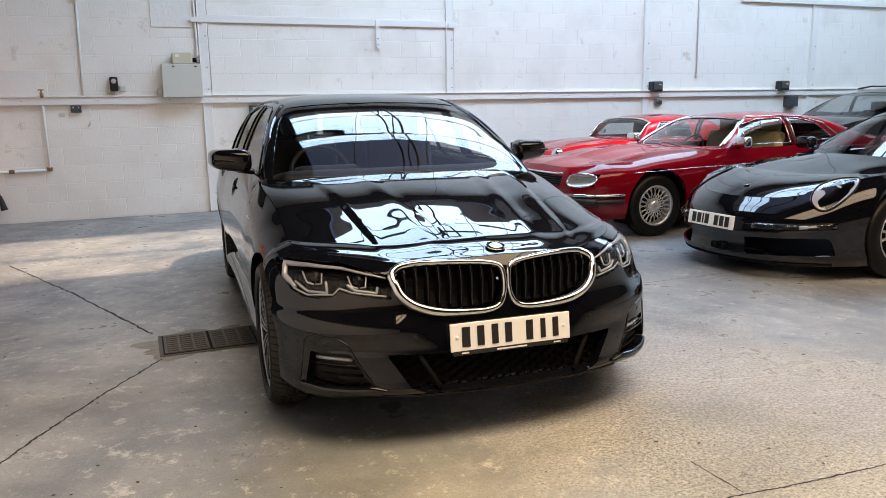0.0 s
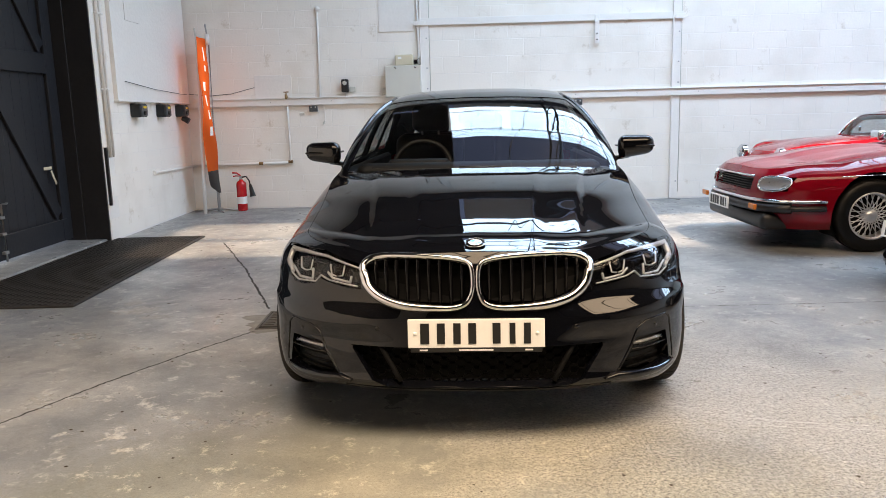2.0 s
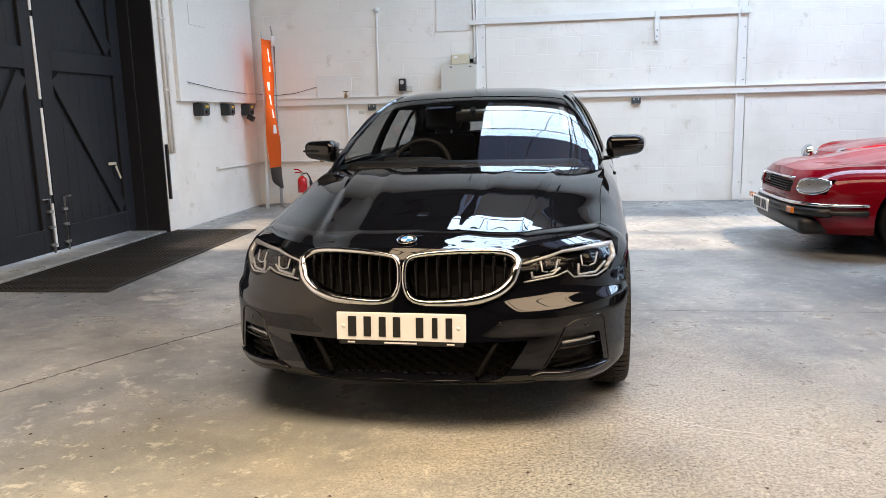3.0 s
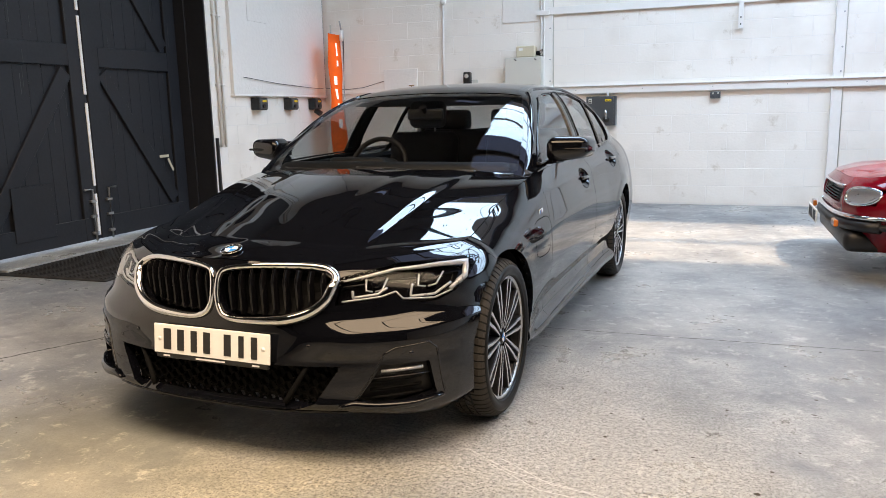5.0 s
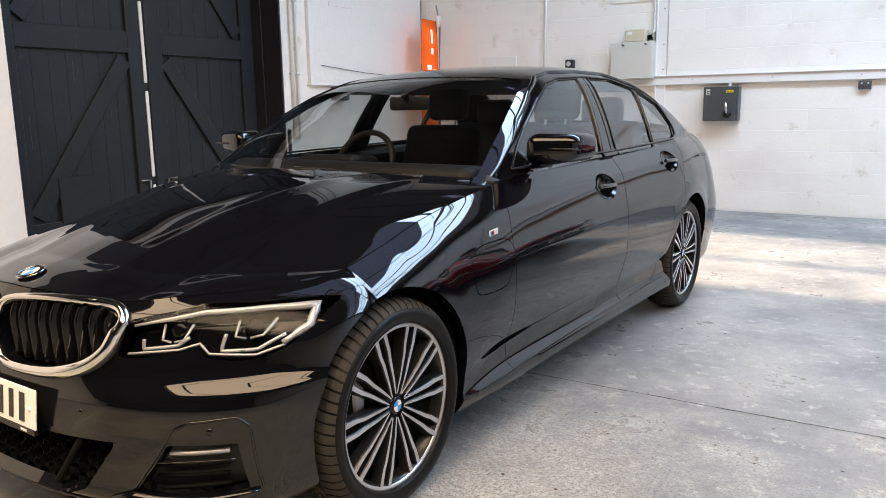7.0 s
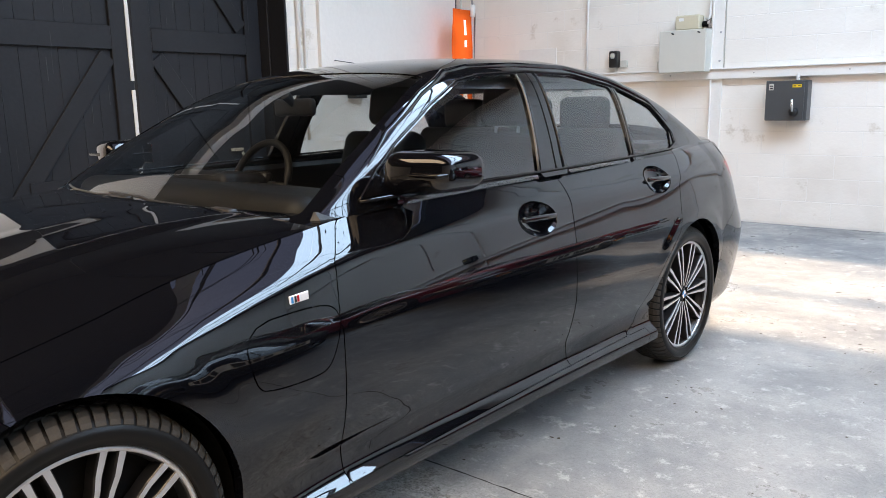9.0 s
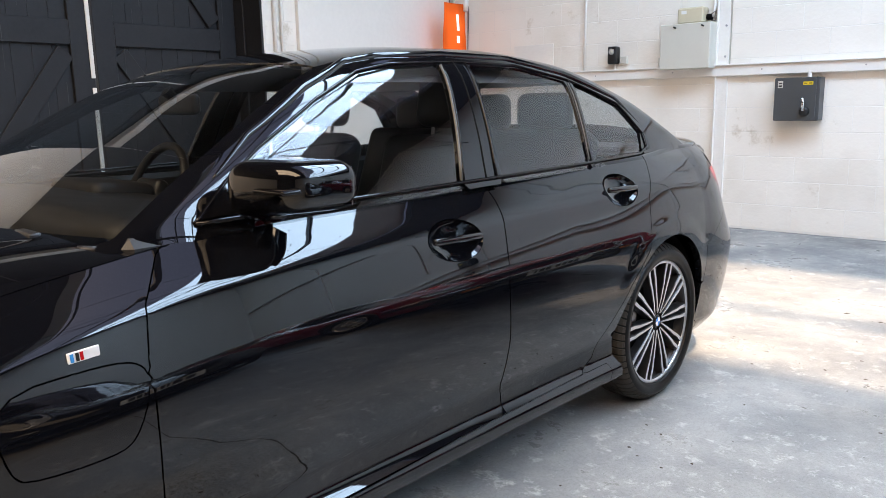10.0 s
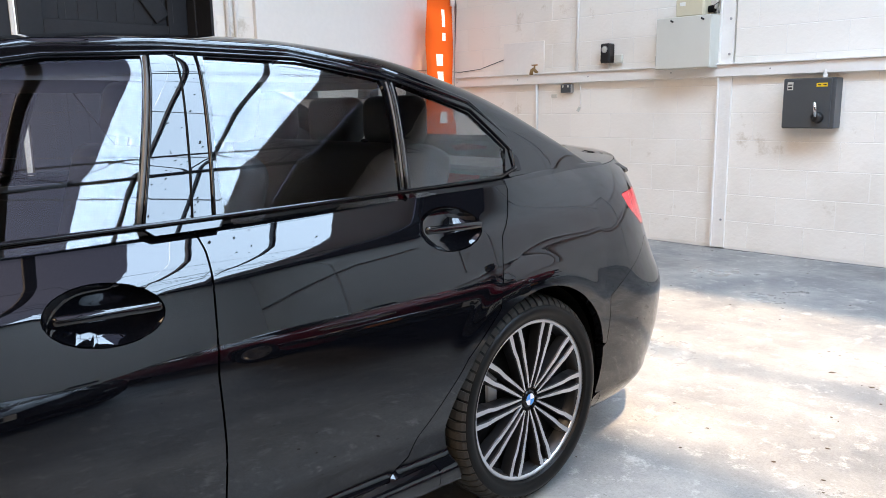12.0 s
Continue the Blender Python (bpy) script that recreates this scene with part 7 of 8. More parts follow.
part("cable", tube([(LEFT_X + 0.07, 8.6, 1.72), (LEFT_X + 0.07, 9.4, 1.66), (LEFT_X + 0.07, 10.4, 1.62), (LEFT_X + 0.04, WF - 0.02, 1.63), (-2.1, WF - 0.01, 1.60), (-1.8, WF - 0.01, 1.62), (-1.47, WF - 0.012, 1.70)], 0.004, 6), DARK_GREY_BOX, cb, "", True)
part("cable", tube([(LEFT_X + 0.02, WF - 0.02, 1.55), (LEFT_X + 0.015, WF - 0.015, 3.0), (LEFT_X + 0.015, WF - 0.015, 5.5)], 0.008, 6), DARK_GREY_BOX, cb, "", True)

# ---------------- side wall: board, switches, pipes ----------------
bd = thing("wall_board", pose(LEFT_X, 0, 0), "white painted lining board on the side wall", "board", "", "structure")
part("board_sheet", box((0.026, 9.58, 3.2), (0.052, 2.30, 3.38), 0.004), WALL_PAINT, bd)
part("board_edge", box((0.03, 9.58, 1.505), (0.07, 2.32, 0.022), 0.004), TRIM_PAINT, bd)
part("small_panel", box((0.056, 9.0, 2.85), (0.008, 0.42, 0.9), 0.002), WALL_PAINT, bd)
for y, w in ((8.93, 0.26), (9.70, 0.24), (10.36, 0.22)):
    sb = thing("switch_box", pose(LEFT_X, y, 1.40), "black switched socket box with a yellow label", "switch box", "switch boxes")
    part("switch_body", box((0.06, 0, 0), (0.12, w * 0.8, 0.155), 0.012), SATIN_BLACK, sb)
    part("switch_lid", box((0.126, 0.0, 0.0), (0.014, w * 0.68, 0.125), 0.006), DARK_GREY_BOX, sb)
    part("switch_label", box((0.134, 0.01, 0.035), (0.002, w * 0.34, 0.025), 0), YELLOW, sb)
    part("rotary_knob", cyl((0.13, -0.02, -0.03), (0.155, -0.02, -0.03), 0.024, n=14), SATIN_BLACK, sb)
    part("conduit", cyl((0.03, 0, 0.0775), (0.03, 0, 0.105), 0.012, n=10), TRIM_PAINT, sb)
    if w < 0.23:
        part("outlet", cyl((0.07, 0.0, -0.09), (0.15, 0.0, -0.14), 0.04, n=16), SATIN_BLACK, sb)
for y, r in ((8.16, 0.02), (8.24, 0.014)):
    dp = thing("side_conduit", pose(LEFT_X, y, 0), "white painted conduit beside the door", "conduit", "side conduits")
    part("conduit_tube", tube([(0.022, 0, 0.9), (0.022, 0, 5.5)], r, 8), TRIM_PAINT, dp, "", True)
    for z in (1.62, 2.4, 3.2):
        part("saddle", box((0.022, 0, z), (0.05, 0.06, 0.02), 0.004), TRIM_PAINT, dp)
fl = part("draught_strip", box((0, 0, 0), (0.03, 0.035, 0.62), 0.004), SATIN_BLACK)
fl.location = (LEFT_X + 0.015, 8.075, 0.70)
tagged(fl, "black rubber strip on the door jamb", "strip")

# ---------------- black double door ----------------
jamb = thing("door_frame", pose(0, 0, 0), "black timber frame round the double door", "door frame", "", "structure")
for y, w in ((5.08, 0.12), (8.03, 0.05)):
    part("jamb", box((DOOR_X + 0.06, y, 1.8), (0.22, w, 3.6), 0.006), DOOR_PAINT, jamb)
part("head", box((DOOR_X + 0.06, 6.57, 3.65), (0.22, 2.87, 0.14), 0.006), DOOR_PAINT, jamb)
part("threshold", box((DOOR_X + 0.10, 6.57, 0.012), (0.60, 2.86, 0.05), 0.006), CONCRETE, jamb)
part("jamb_lining", box((LEFT_X - 0.13, 8.028, 1.8), (0.254, 0.024, 3.58), 0.003), DOOR_PAINT, jamb)


def door_leaf(name, y0, y1, hinge_low):
    """A ledged and braced timber leaf. hinge_low: whether the hinge is at y0."""
    lf = thing(name, pose(DOOR_X, 0, 0), "black painted ledged and braced timber door leaf", "door", "door leaves")
    w = y1 - y0
    n = 9
    for i in range(n):
        part("plank", box((-0.012, y0 + w * (i + 0.5) / n, 1.82), (0.022, w / n - 0.0018, 3.52), 0.0012), DOOR_PAINT, lf)
    z0, z1 = 0.06, 3.58
    for y in (y0 + 0.09, y1 - 0.09):
        part("stile", box((0.018, y, (z0 + z1) / 2), (0.036, 0.18, z1 - z0), 0.004), DOOR_PAINT, lf)
    for z, h in ((0.17, 0.22), (1.87, 0.20), (3.48, 0.2)):
        part("rail", box((0.018, (y0 + y1) / 2, z), (0.036, w - 0.36, h), 0.004), DOOR_PAINT, lf)
    ya, yb = y0 + 0.18, y1 - 0.18
    for za, zb in ((0.28, 1.77), (1.97, 3.38)):
        p, q = ((ya, za), (yb, zb)) if hinge_low else ((yb, za), (ya, zb))
        d = math.hypot(q[0] - p[0], q[1] - p[1])
        a = math.atan2(q[1] - p[1], q[0] - p[0])
        m = Matrix.Translation((0.016, (p[0] + q[0]) / 2, (p[1] + q[1]) / 2)) @ Matrix.Rotation(a, 4, "X")
        part("brace", box((0, 0, 0), (0.032, d - 0.14, 0.15), 0.004, m), DOOR_PAINT, lf)
    return lf


lfa = door_leaf("door_leaf", 5.145, 6.575, True)
lfb = door_leaf("door_leaf", 6.60, 8.0, False)
part("patch_board", box((0.04, 5.80, 0.42), (0.012, 0.45, 0.5), 0.003), DOOR_PAINT, lfa)
part("chipped_wood", box((0.0395, 7.63, 0.83), (0.006, 0.15, 0.03), 0.002), BEIGE, lfb, "bare chipped wood")
part("chipped_wood", box((0.0395, 7.73, 0.73), (0.006, 0.03, 0.16), 0.002, Matrix.Translation((0, 7.73, 0.73)) @ Matrix.Rotation(0.5, 4, "X") @ Matrix.Translation((0, -7.73, -0.73))), BEIGE, lfb, "bare chipped wood")
SCUFF = material("scuffed_paint", (0.055, 0.056, 0.058), 0.6, 0, 0, 0.5, 30)
scuff_rng = random.Random(11)
for lf, ya, yb in ((lfa, 5.30, 6.45), (lfb, 6.75, 7.90)):
    for i in range(16):
        y, z = scuff_rng.uniform(ya, yb), scuff_rng.uniform(0.3, 2.6)
        part("paint_scuff", box((0.0375 if i % 4 == 0 else 0.0015, y, z), (0.001, scuff_rng.uniform(0.002, 0.005), scuff_rng.uniform(0.06, 0.34)), 0), SCUFF, lf)
    part("worn_edge", box((0.037, (ya + yb) / 2, 0.284), (0.002, yb - ya - 0.02, 0.006), 0), SCUFF, lf, "worn edge of the bottom rail")
for y, lf, k in ((6.50, lfa, -1), (6.72, lfb, 1)):
    bt = part("drop_bolt", tube([(0.06, y + 0.10 * k, 0.57), (0.06, y, 0.57), (0.06, y, 0.05)], 0.011, 8), STEEL, lf, "cranked steel drop bolt", True)
    for z in (0.45, 0.30, 0.13):
        part("bolt_staple", box((0.052, y, z), (0.034, 0.07, 0.028), 0.005), STEEL, lf)
# White painted strips stand in for daylight through the gap between the leaves.
for z0, z1 in ((0.10, 0.52), (0.60, 1.42), (1.50, 2.25), (2.30, 3.40)):
    part("daylight_strip", box((0.042, 6.556, (z0 + z1) / 2), (0.012, 0.034, z1 - z0), 0.003), TRIM_PAINT, lfa, "white strip in place of daylight between the leaves")

# ---------------- things standing by the walls ----------------
flag = thing("feather_flag", pose(-2.04, 10.50, 0, 0, 0, -5), "tall orange feather flag with white bars on a cross base", "flag")
part("flag_pole", tube([(0, 0.10, 0.05), (0, 0.12, 1.2), (0, 0.16, 2.3), (0.0, 0.08, 2.55)], 0.012, 8), STEEL, flag, "", True)
part("flag_sleeve", tube([(0, 0.115, 2.28), (0, 0.125, 2.42)], 0.03, 10), WHITE_PLATE, flag, "", True)


def cloth_x(z, y):
    """How far the hanging cloth swings out at a height."""
    return 0.030 * math.sin(2.2 * z + 6 * y) + 0.014 * math.sin(7 * z + 9 * y)


def cloth(zt, zb, widths):
    bm = bmesh.new()
    rows = []
    n = 26
    for i in range(n):
        u = i / (n - 1)
        z = zt + (zb - zt) * u
        wd = float(pch(widths, u))
        row = []
        for j in range(9):
            k = j / 8
            row.append(bm.verts.new((cloth_x(z, 0.13 - wd * k), 0.13 - wd * k, z)))
        rows.append(row)
    for a, b in zip(rows, rows[1:]):
        for j in range(8):
            bm.faces.new((a[j], a[j + 1], b[j + 1], b[j]))
    return bm


part("flag_cloth", cloth(2.36, 0.58, [(0, 0.36), (0.3, 0.40), (0.6, 0.42), (1, 0.36)]), ORANGE, flag, "orange cloth", True)
part("flag_tail", cloth(0.58, 0.26, [(0, 0.36), (0.6, 0.30), (1, 0.08)]), SATIN_BLACK, flag, "black lower corner of the flag", True)
for z0, z1, y, wd in ((2.06, 2.24, 0.0, 0.045), (1.92, 2.00, 0.0, 0.045), (1.66, 1.78, -0.06, 0.10), (1.46, 1.60, -0.06, 0.10), (1.28, 1.40, -0.06, 0.10), (1.06, 1.18, -0.06, 0.10)):
    bm = bmesh.new()
    rows = [[bm.verts.new((cloth_x(z, yy) + 0.004, yy, z)) for yy in np.linspace(y - wd / 2, y + wd / 2, 4)] for z in np.linspace(z0, z1, 8)]
    for a, b in zip(rows, rows[1:]):
        for k in range(3):
            bm.faces.new((a[k], a[k + 1], b[k + 1], b[k]))
    part("flag_bar", bm, WHITE_PLATE, flag)
for a in (0.5, 2.07):
    part("base_foot", tube([(-0.34 * math.cos(a), 0.10 - 0.30 * math.sin(a), 0.014), (0, 0.10, 0.04), (0.34 * math.cos(a), 0.10 + 0.0 * math.sin(a), 0.014)], 0.012, 8), STEEL, flag, "", True)
part("base_socket", cyl((0, 0.10, 0.0), (0, 0.10, 0.34), 0.022, n=12), STEEL, flag)
pl = thing("white_pole", pose(-2.13, 10.28, 0), "white plastic pole leaning in the corner", "pole")
part("pole_tube", tube([(0, 0, 0), (0.0, 0.10, 1.0), (-0.02, 0.26, 2.08)], 0.026, 10), WHITE_PLATE, pl, "", True)
part("pole_tip", tube([(-0.02, 0.26, 2.08), (-0.022, 0.27, 2.16), (-0.05, 0.30, 2.5)], 0.012, 8), GREY_BOX, pl, "", True)

ex = thing("fire_extinguisher", pose(-1.70, 10.60, 0), "red fire extinguisher with a black horn standing on the floor", "extinguisher")
part("cylinder", lathe([(0.0, 0.0), (0.062, 0.0), (0.07, 0.012), (0.07, 0.36), (0.062, 0.40), (0.03, 0.425), (0.022, 0.44), (0.0, 0.44)], 32, "Z"), EXT_RED, ex, "", True)
part("cylinder_label", lathe([(0.0708, 0.10), (0.0708, 0.20)], 32, "Z"), WHITE_PLATE, ex, "white instruction label")
part("valve", cyl((0, 0, 0.44), (0, 0, 0.49), 0.02, n=12), STEEL, ex)
part("handle", tube([(0.0, 0.0, 0.49), (-0.05, -0.01, 0.53), (-0.11, -0.02, 0.535)], 0.011, 8), EXT_RED, ex, "", True)
part("lever", tube([(0.0, 0.0, 0.485), (-0.06, -0.01, 0.49), (-0.10, -0.015, 0.485)], 0.009, 8), EXT_RED, ex, "", True)
part("hose", tube([(0.02, 0, 0.47), (0.08, -0.02, 0.48), (0.12, -0.02, 0.42), (0.13, -0.02, 0.36)], 0.011, 8), INK, ex, "", True)
part("horn", cyl((0.13, -0.02, 0.37), (0.16, -0.02, 0.20), 0.018, 0.042, 16), INK, ex, "black discharge horn")
mat_t = thing("rubber_mat", pose(-2.06, 6.66, 0, 0, 0, 1.2), "black rubber ring mat with holes inside the door", "mat")
bm = bmesh.new()
mw, ml, pitch = 1.18, 3.06, 0.043
nx, ny = int(mw / pitch), int(ml / pitch)
for i in range(nx + 1):
    add_box(bm, (-mw / 2 + i * mw / nx, 0, 0.009), (0.016, ml, 0.016))
for j in range(ny + 1):
    add_box(bm, (0, -ml / 2 + j * ml / ny, 0.011), (mw, 0.016, 0.016))
tagged(part("mat_lattice", bm, MAT_RUBBER, mat_t, "lattice of joined rubber rings"), kind="stuff")
part("mat_base", box((0, 0, 0.002), (mw, ml, 0.003), 0.0005), DARK, mat_t)
for sx in (-1, 1):
    part("mat_edge", box((sx * mw / 2, 0, 0.008), (0.05, ml + 0.05, 0.015), 0.004), MAT_RUBBER, mat_t)
for sy in (-1, 1):
    part("mat_edge", box((0, sy * ml / 2, 0.008), (mw, 0.05, 0.015), 0.004), MAT_RUBBER, mat_t)

# ---------------- floor details ----------------
dr = thing("floor_drain", pose(0.31, 4.66, 0), "rusty iron double drain grating set in the floor", "drain")
part("drain_frame", box((0, 0, 0.003), (0.56, 0.42, 0.006), 0.002), IRON, dr)
part("drain_pit", box((0, 0, 0.0065), (0.52, 0.38, 0.002), 0), DARK, dr)
for gx in (-0.13, 0.13):
    for i in range(9):
        part("grate_bar", box((gx, -0.165 + i * 0.041, 0.009), (0.235, 0.022, 0.007), 0.0015), IRON, dr)
    for k in (-0.115, -0.04, 0.04, 0.115):
        part("grate_rib", box((gx + k, 0, 0.0095), (0.014, 0.36, 0.007), 0.0015), IRON, dr)
CRACK = material("crack_dirt", (0.03, 0.029, 0.027), 0.95, 0, 0, 0.3, 30)
PATCH = material("mortar_patch", (0.215, 0.205, 0.185), 0.8, 0, 0, 0.45, 14, 0.006, 45)


def crack(name, pts, width, seed, label):
    """A ragged open joint: a dark strip of uneven width."""
    rng = random.Random(seed)
    P = dense(pts, 26, False)
    bm = bmesh.new()
    rows = []
    for i, p in enumerate(P):
        a, b = P[max(i - 1, 0)], P[min(i + 1, len(P) - 1)]
        d = Vector((b[0] - a[0], b[1] - a[1], 0)).normalized()
        n = Vector((-d.y, d.x, 0))
        off = n * rng.uniform(-1, 1) * width * 0.35
        w = width * rng.uniform(0.4, 1.0)
        c = Vector((p[0], p[1], 0.0012)) + off
        rows.append((bm.verts.new(c - n * w / 2), bm.verts.new(c + n * w / 2)))
    for a, b in zip(rows, rows[1:]):
        bm.faces.new((a[0], a[1], b[1], b[0]))
    ob = part(name, bm, CRACK, floor, label)
    ob.location = -floor.location
    return ob


crack("floor_crack", [(-2.2, 0.6), (-1.25, 2.15), (-0.72, 3.06), (-0.50, 3.52), (-0.25, 3.96), (0.04, 4.42)], 0.016, 1, "dark open crack in the concrete")
crack("floor_crack", [(0.0, 4.95), (-0.24, 5.59), (-0.53, 6.34), (-0.88, 7.17), (-1.15, 7.8)], 0.022, 2, "dark open crack in the concrete")
crack("floor_joint", [(0.58, 4.75), (2.1, 4.77), (3.2, 4.77), (4.0, 4.78), (7.5, 4.80)], 0.008, 3, "thin dark slab joint")
crack("floor_joint", [(1.70, 2.02), (2.04, 1.99), (2.5, 1.97), (3.6, 1.93), (5.5, 1.88)], 0.009, 4, "thin dark slab joint")
crack("floor_crack", [(1.85, 2.28), (1.86, 2.02)], 0.006, 5, "thin dark crack")
crack("floor_edge_gap", [(-2.42, WALL_Y - 0.012), (0.5, WALL_Y - 0.010), (4.0, WALL_Y - 0.013), (8.0, WALL_Y - 0.010), (14.3, WALL_Y - 0.012)], 0.018, 6, "dirty gap between floor and wall")
rng = random.Random(5)


def scar(name, cx, cy, rx, ry, mat, seed, label):
    """A rough-edged flat patch on the floor."""
    rg = random.Random(seed)
    ph = [(rg.uniform(0, 6.28), rg.uniform(0.03, 0.10)) for _ in range(9)]
    bm = bmesh.new()
    vs = []
    for t in np.linspace(0, 2 * math.pi, 90, endpoint=False):
        k = 1 + sum(a * math.sin((n + 2) * t + p) for n, (p, a) in enumerate(ph)) + rg.uniform(-0.04, 0.04)
        vs.append(bm.verts.new((cx + rx * k * math.cos(t), cy + ry * k * math.sin(t), 0.0008)))
    bm.faces.new(vs)
    part(name, bm, mat, floor, label).location = -floor.location


scar("mortar_patch", 0.30, 4.66, 0.37, 0.28, PATCH, 3, "rough mortar round the drain")
SCAR = material("peeled_paint", (0.29, 0.29, 0.28), 0.6, 0, 0, 0.5, 22, 0.008, 40)
for n, (x, y, a, b) in enumerate(((-0.92, 4.98, 0.16, 0.10), (-0.70, 4.80, 0.10, 0.05), (-1.02, 5.20, 0.07, 0.06))):
    scar("paint_scar", x, y, a, b, SCAR, 20 + n, "pale scar of peeled floor paint")
SCRATCH = material("floor_scratch", (0.62, 0.62, 0.60), 0.7, 0, 0, 0.3, 30)
for n, (dx, dy, k) in enumerate(((0, 0, 1.0), (0.03, 0.05, 0.8), (-0.12, 0.10, 0.55), (0.35, -0.10, 0.5))):
    ob = crack("floor_scratch", [(2.32 + dx, 3.00 + dy), (2.53 + dx, 2.86 + dy), (2.53 + dx + 0.42 * k, 2.80 + dy)], 0.005, 40 + n, "thin pale scratch")
    ob.data.materials[0] = SCRATCH
DEBRIS = material("dry_debris", (0.07, 0.055, 0.04), 0.9, 0, 0, 0.5, 40)
PALE = material("paint_flake", (0.5, 0.5, 0.48), 0.8, 0, 0, 0.2, 40)
for nm, mt, cnt, lo, hi, lab in (("grit", DEBRIS, 950, 0.003, 0.011, "scattered dark grit and dry leaf bits on the floor"), ("paint_flakes", PALE, 500, 0.002, 0.008, "pale paint flakes on the floor")):
    bm = bmesh.new()
    for i in range(cnt):
        x, y = rng.uniform(-2.2, 6.0), rng.uniform(0.8, 10.6)
        if 0.4 < x < 2.3 and 2.8 < y < 7.3 and rng.random() < 0.9:
            continue
        s_ = rng.uniform(lo, hi) * (2.0 if rng.random() < 0.06 else 1.0)
        a = rng.uniform(0, 6.28)
        vs = [bm.verts.new((x + s_ * math.cos(a + k) * rng.uniform(0.5, 1.2), y + s_ * math.sin(a + k) * rng.uniform(0.4, 1), 0.001 + rng.uniform(0, 0.002))) for k in (0, 1.3, 2.6, 3.9, 5.1)]
        c = bm.verts.new((x, y, 0.0035))
        for p, q in zip(vs, vs[1:] + vs[:1]):
            bm.faces.new((p, q, c))
    tagged(part(nm, bm, mt), lab, "debris", "", "stuff")


# ---------------- blockwork ----------------
def block_material():
    m = material("painted_block", (0.80, 0.785, 0.765), 0.72, 0, 0, 0.0)
    nt = m.node_tree
    b = nt.nodes["Principled BSDF"]
    info = nt.nodes.new("ShaderNodeObjectInfo")
    tc = nt.nodes.new("ShaderNodeNewGeometry")
    n1, n2 = nt.nodes.new("ShaderNodeTexNoise"), nt.nodes.new("ShaderNodeTexNoise")
    n1.inputs["Scale"].default_value, n1.inputs["Detail"].default_value = 1.6, 8
    n2.inputs["Scale"].default_value, n2.inputs["Detail"].default_value = 34, 6
    for n in (n1, n2):
        nt.links.new(tc.outputs["Position"], n.inputs["Vector"])
    r1 = nt.nodes.new("ShaderNodeValToRGB")
    r1.color_ramp.elements[0].position, r1.color_ramp.elements[1].position = 0.28, 0.5
    r1.color_ramp.elements[0].color, r1.color_ramp.elements[1].color = (0.77, 0.72, 0.65, 1), (0.85, 0.805, 0.74, 1)
    nt.links.new(n1.outputs[0], r1.inputs[0])
    mr = nt.nodes.new("ShaderNodeMapRange")
    mr.inputs[3].default_value, mr.inputs[4].default_value = 0.98, 1.015
    nt.links.new(info.outputs["Random"], mr.inputs[0])
    hs = nt.nodes.new("ShaderNodeHueSaturation")
    nt.links.new(r1.outputs[0], hs.inputs["Color"])
    nt.links.new(mr.outputs[0], hs.inputs["Value"])
    n3 = nt.nodes.new("ShaderNodeTexNoise")
    n3.inputs["Scale"].default_value, n3.inputs["Detail"].default_value, n3.inputs["Roughness"].default_value = 2.6, 9, 0.7
    nt.links.new(tc.outputs["Position"], n3.inputs["Vector"])
    r3 = nt.nodes.new("ShaderNodeValToRGB")
    r3.color_ramp.elements[0].position, r3.color_ramp.elements[1].position = 0.30, 0.40
    r3.color_ramp.elements[0].color, r3.color_ramp.elements[1].color = (0.74, 0.69, 0.62, 1), (1, 1, 1, 1)
    nt.links.new(n3.outputs[0], r3.inputs[0])
    sm = nt.nodes.new("ShaderNodeMix")
    sm.data_type, sm.blend_type = "RGBA", "MULTIPLY"
    sm.inputs[0].default_value = 1.0
    nt.links.new(hs.outputs[0], sm.inputs[6])
    nt.links.new(r3.outputs[0], sm.inputs[7])
    nt.links.new(sm.outputs[2], b.inputs["Base Color"])
    bp = nt.nodes.new("ShaderNodeBump")
    bp.inputs["Distance"].default_value, bp.inputs["Strength"].default_value = 0.004, 0.7
    nt.links.new(n2.outputs[0], bp.inputs["Height"])
    nt.links.new(bp.outputs[0], b.inputs["Normal"])
    return m


BLOCK_PAINT = block_material()
BL, BH, JOINT, PROUD = 0.45, 0.225, 0.0045, 0.0018


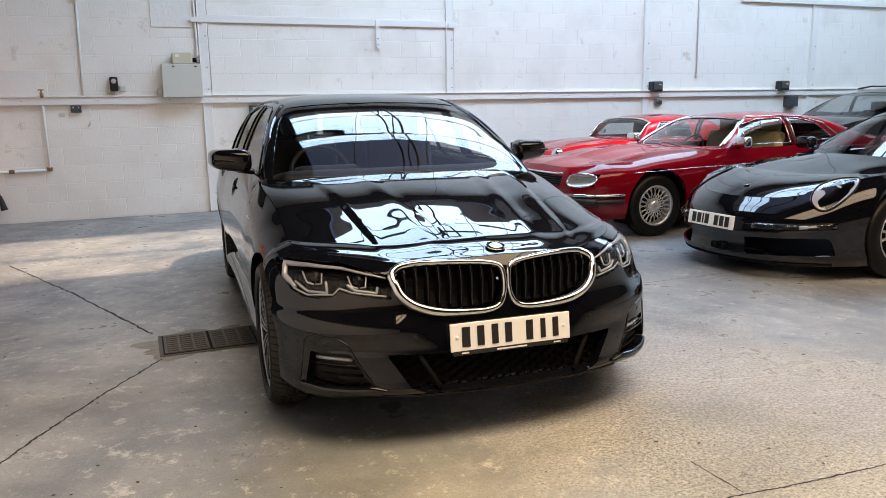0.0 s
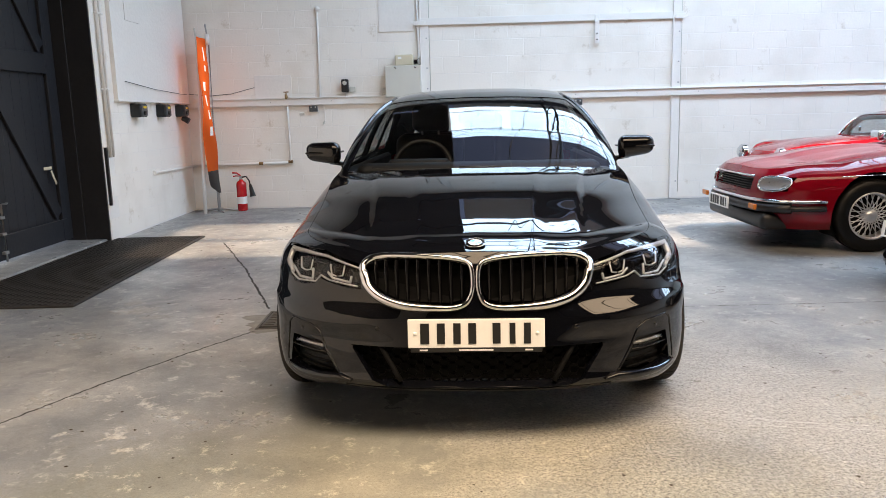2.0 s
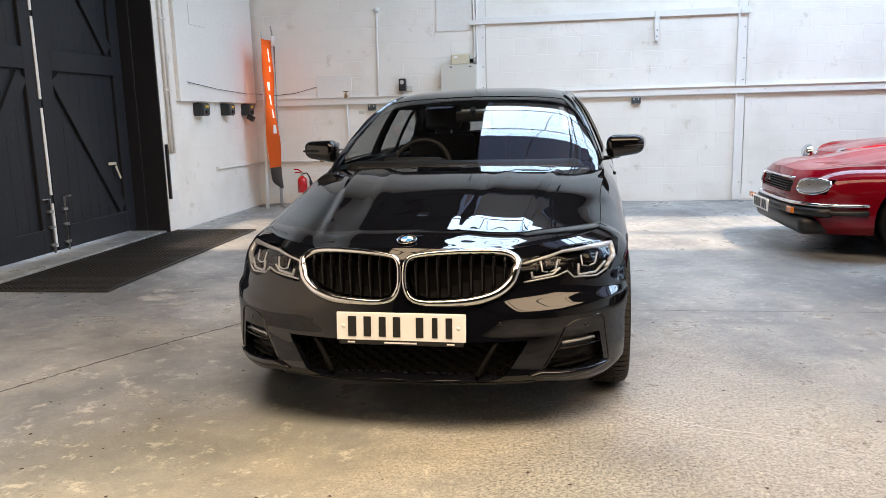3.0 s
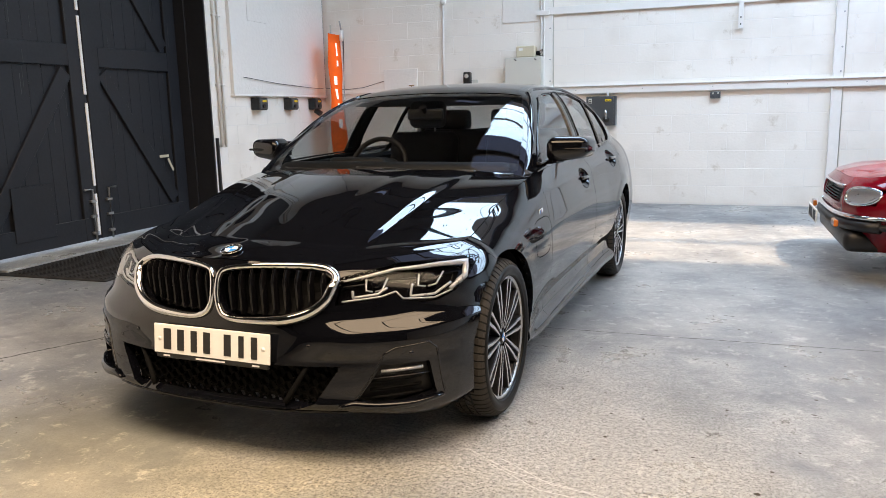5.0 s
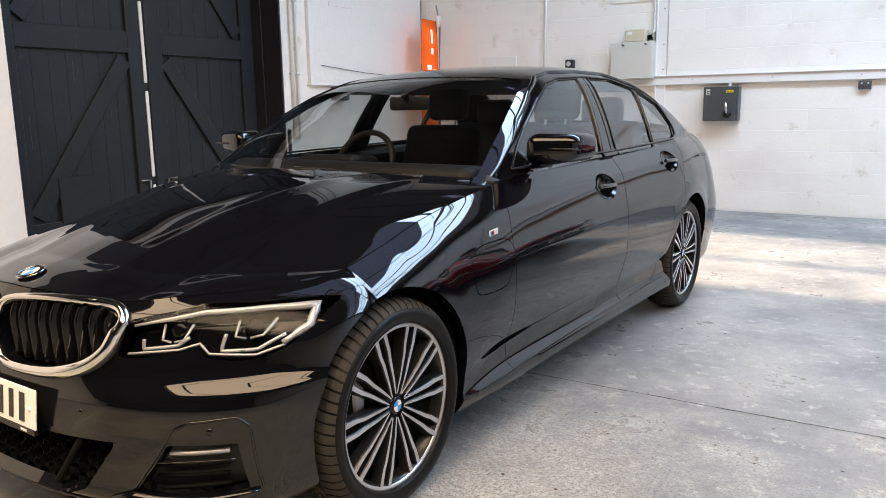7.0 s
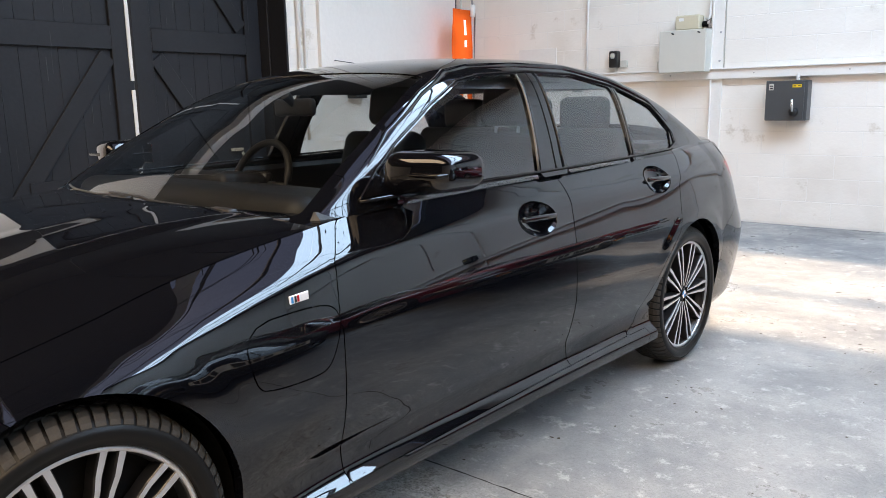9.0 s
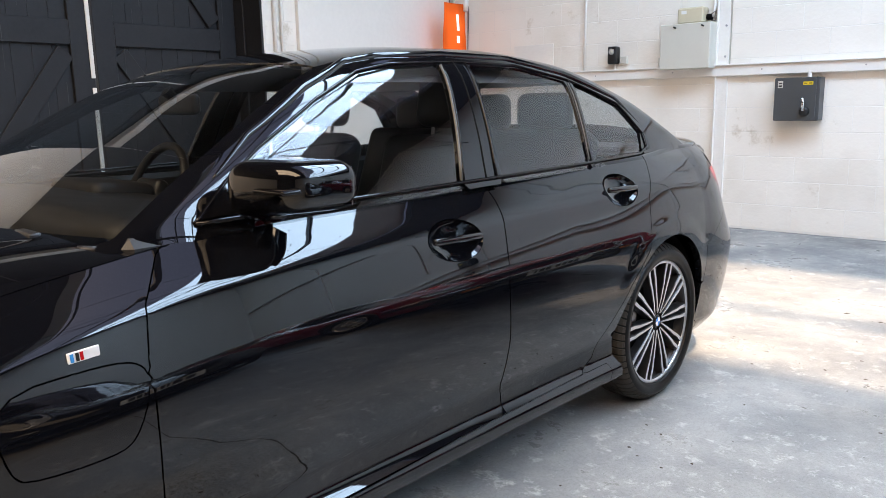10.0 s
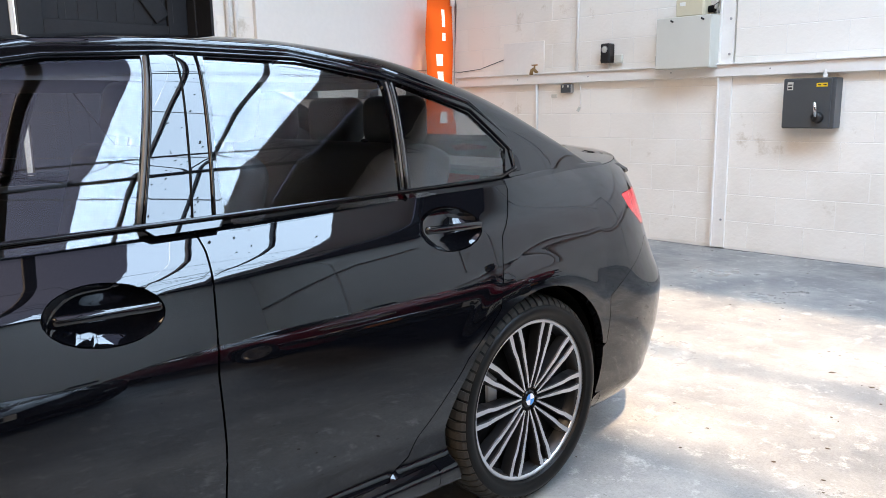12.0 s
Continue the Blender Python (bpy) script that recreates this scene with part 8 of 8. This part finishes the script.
def block_verts(x, z, length):
    w, h = (length - JOINT) / 2, (BH - JOINT) / 2
    k = 0.002
    return [(x - w, 0, z - h), (x + w, 0, z - h), (x + w, 0, z + h), (x - w, 0, z + h), (x - w + k, -PROUD, z - h + k), (x + w - k, -PROUD, z - h + k), (x + w - k, -PROUD, z + h - k), (x - w + k, -PROUD, z + h - k)]


BLOCK_FACES = [(4, 5, 6, 7), (0, 1, 5, 4), (1, 2, 6, 5), (2, 3, 7, 6), (3, 0, 4, 7)]
one = bpy.data.meshes.new("block")
one.from_pydata(block_verts(0, 0, BL), [], BLOCK_FACES)
one.materials.append(BLOCK_PAINT)
rest_v, rest_f = [], []
made = 0
for row in range(24):
    z = 0.02 + (row + 0.5) * BH
    x = -2.43 - (0.225 if row % 2 else 0.0)
    while x < 14.4:
        c, ln = x + BL / 2, BL
        if c - BL / 2 < -2.43:
            c, ln = -2.43 + BL / 4, BL / 2
        if ln == BL and c < 6.2 and z < 3.1 and made < 300:
            ob = part("block", one, None, wall_north)
            ob.location = Vector((c, WALL_Y, z)) - wall_north.location
            made += 1
        else:
            n = len(rest_v)
            rest_v += block_verts(c, z, ln)
            rest_f += [tuple(i + n for i in f) for f in BLOCK_FACES]
        x += BL
me = bpy.data.meshes.new("far_blocks")
me.from_pydata(rest_v, [], rest_f)
me.materials.append(BLOCK_PAINT)
ob = part("far_blocks", me, None, wall_north, "white painted blocks further off")
ob.location = Vector((0, WALL_Y, 0)) - wall_north.location
tagged(ob, kind="stuff")
rest_v, rest_f = [], []
for row in range(14):
    z = 0.02 + (row + 0.5) * BH
    y = 8.06 - (0.225 if row % 2 else 0.0)
    while y < 10.6:
        if y >= 8.05:
            n = len(rest_v)
            rest_v += block_verts(y + BL / 2, z, BL)
            rest_f += [tuple(i + n for i in f) for f in BLOCK_FACES]
        y += BL
me = bpy.data.meshes.new("side_blocks")
me.from_pydata([(-py, px, pz) for px, py, pz in rest_v], [], rest_f)
me.materials.append(BLOCK_PAINT)
ob = part("side_blocks", me, None, wall_west, "white painted blocks of the side wall")
ob.location = (LEFT_X, 0, 0)
tagged(ob, kind="stuff")
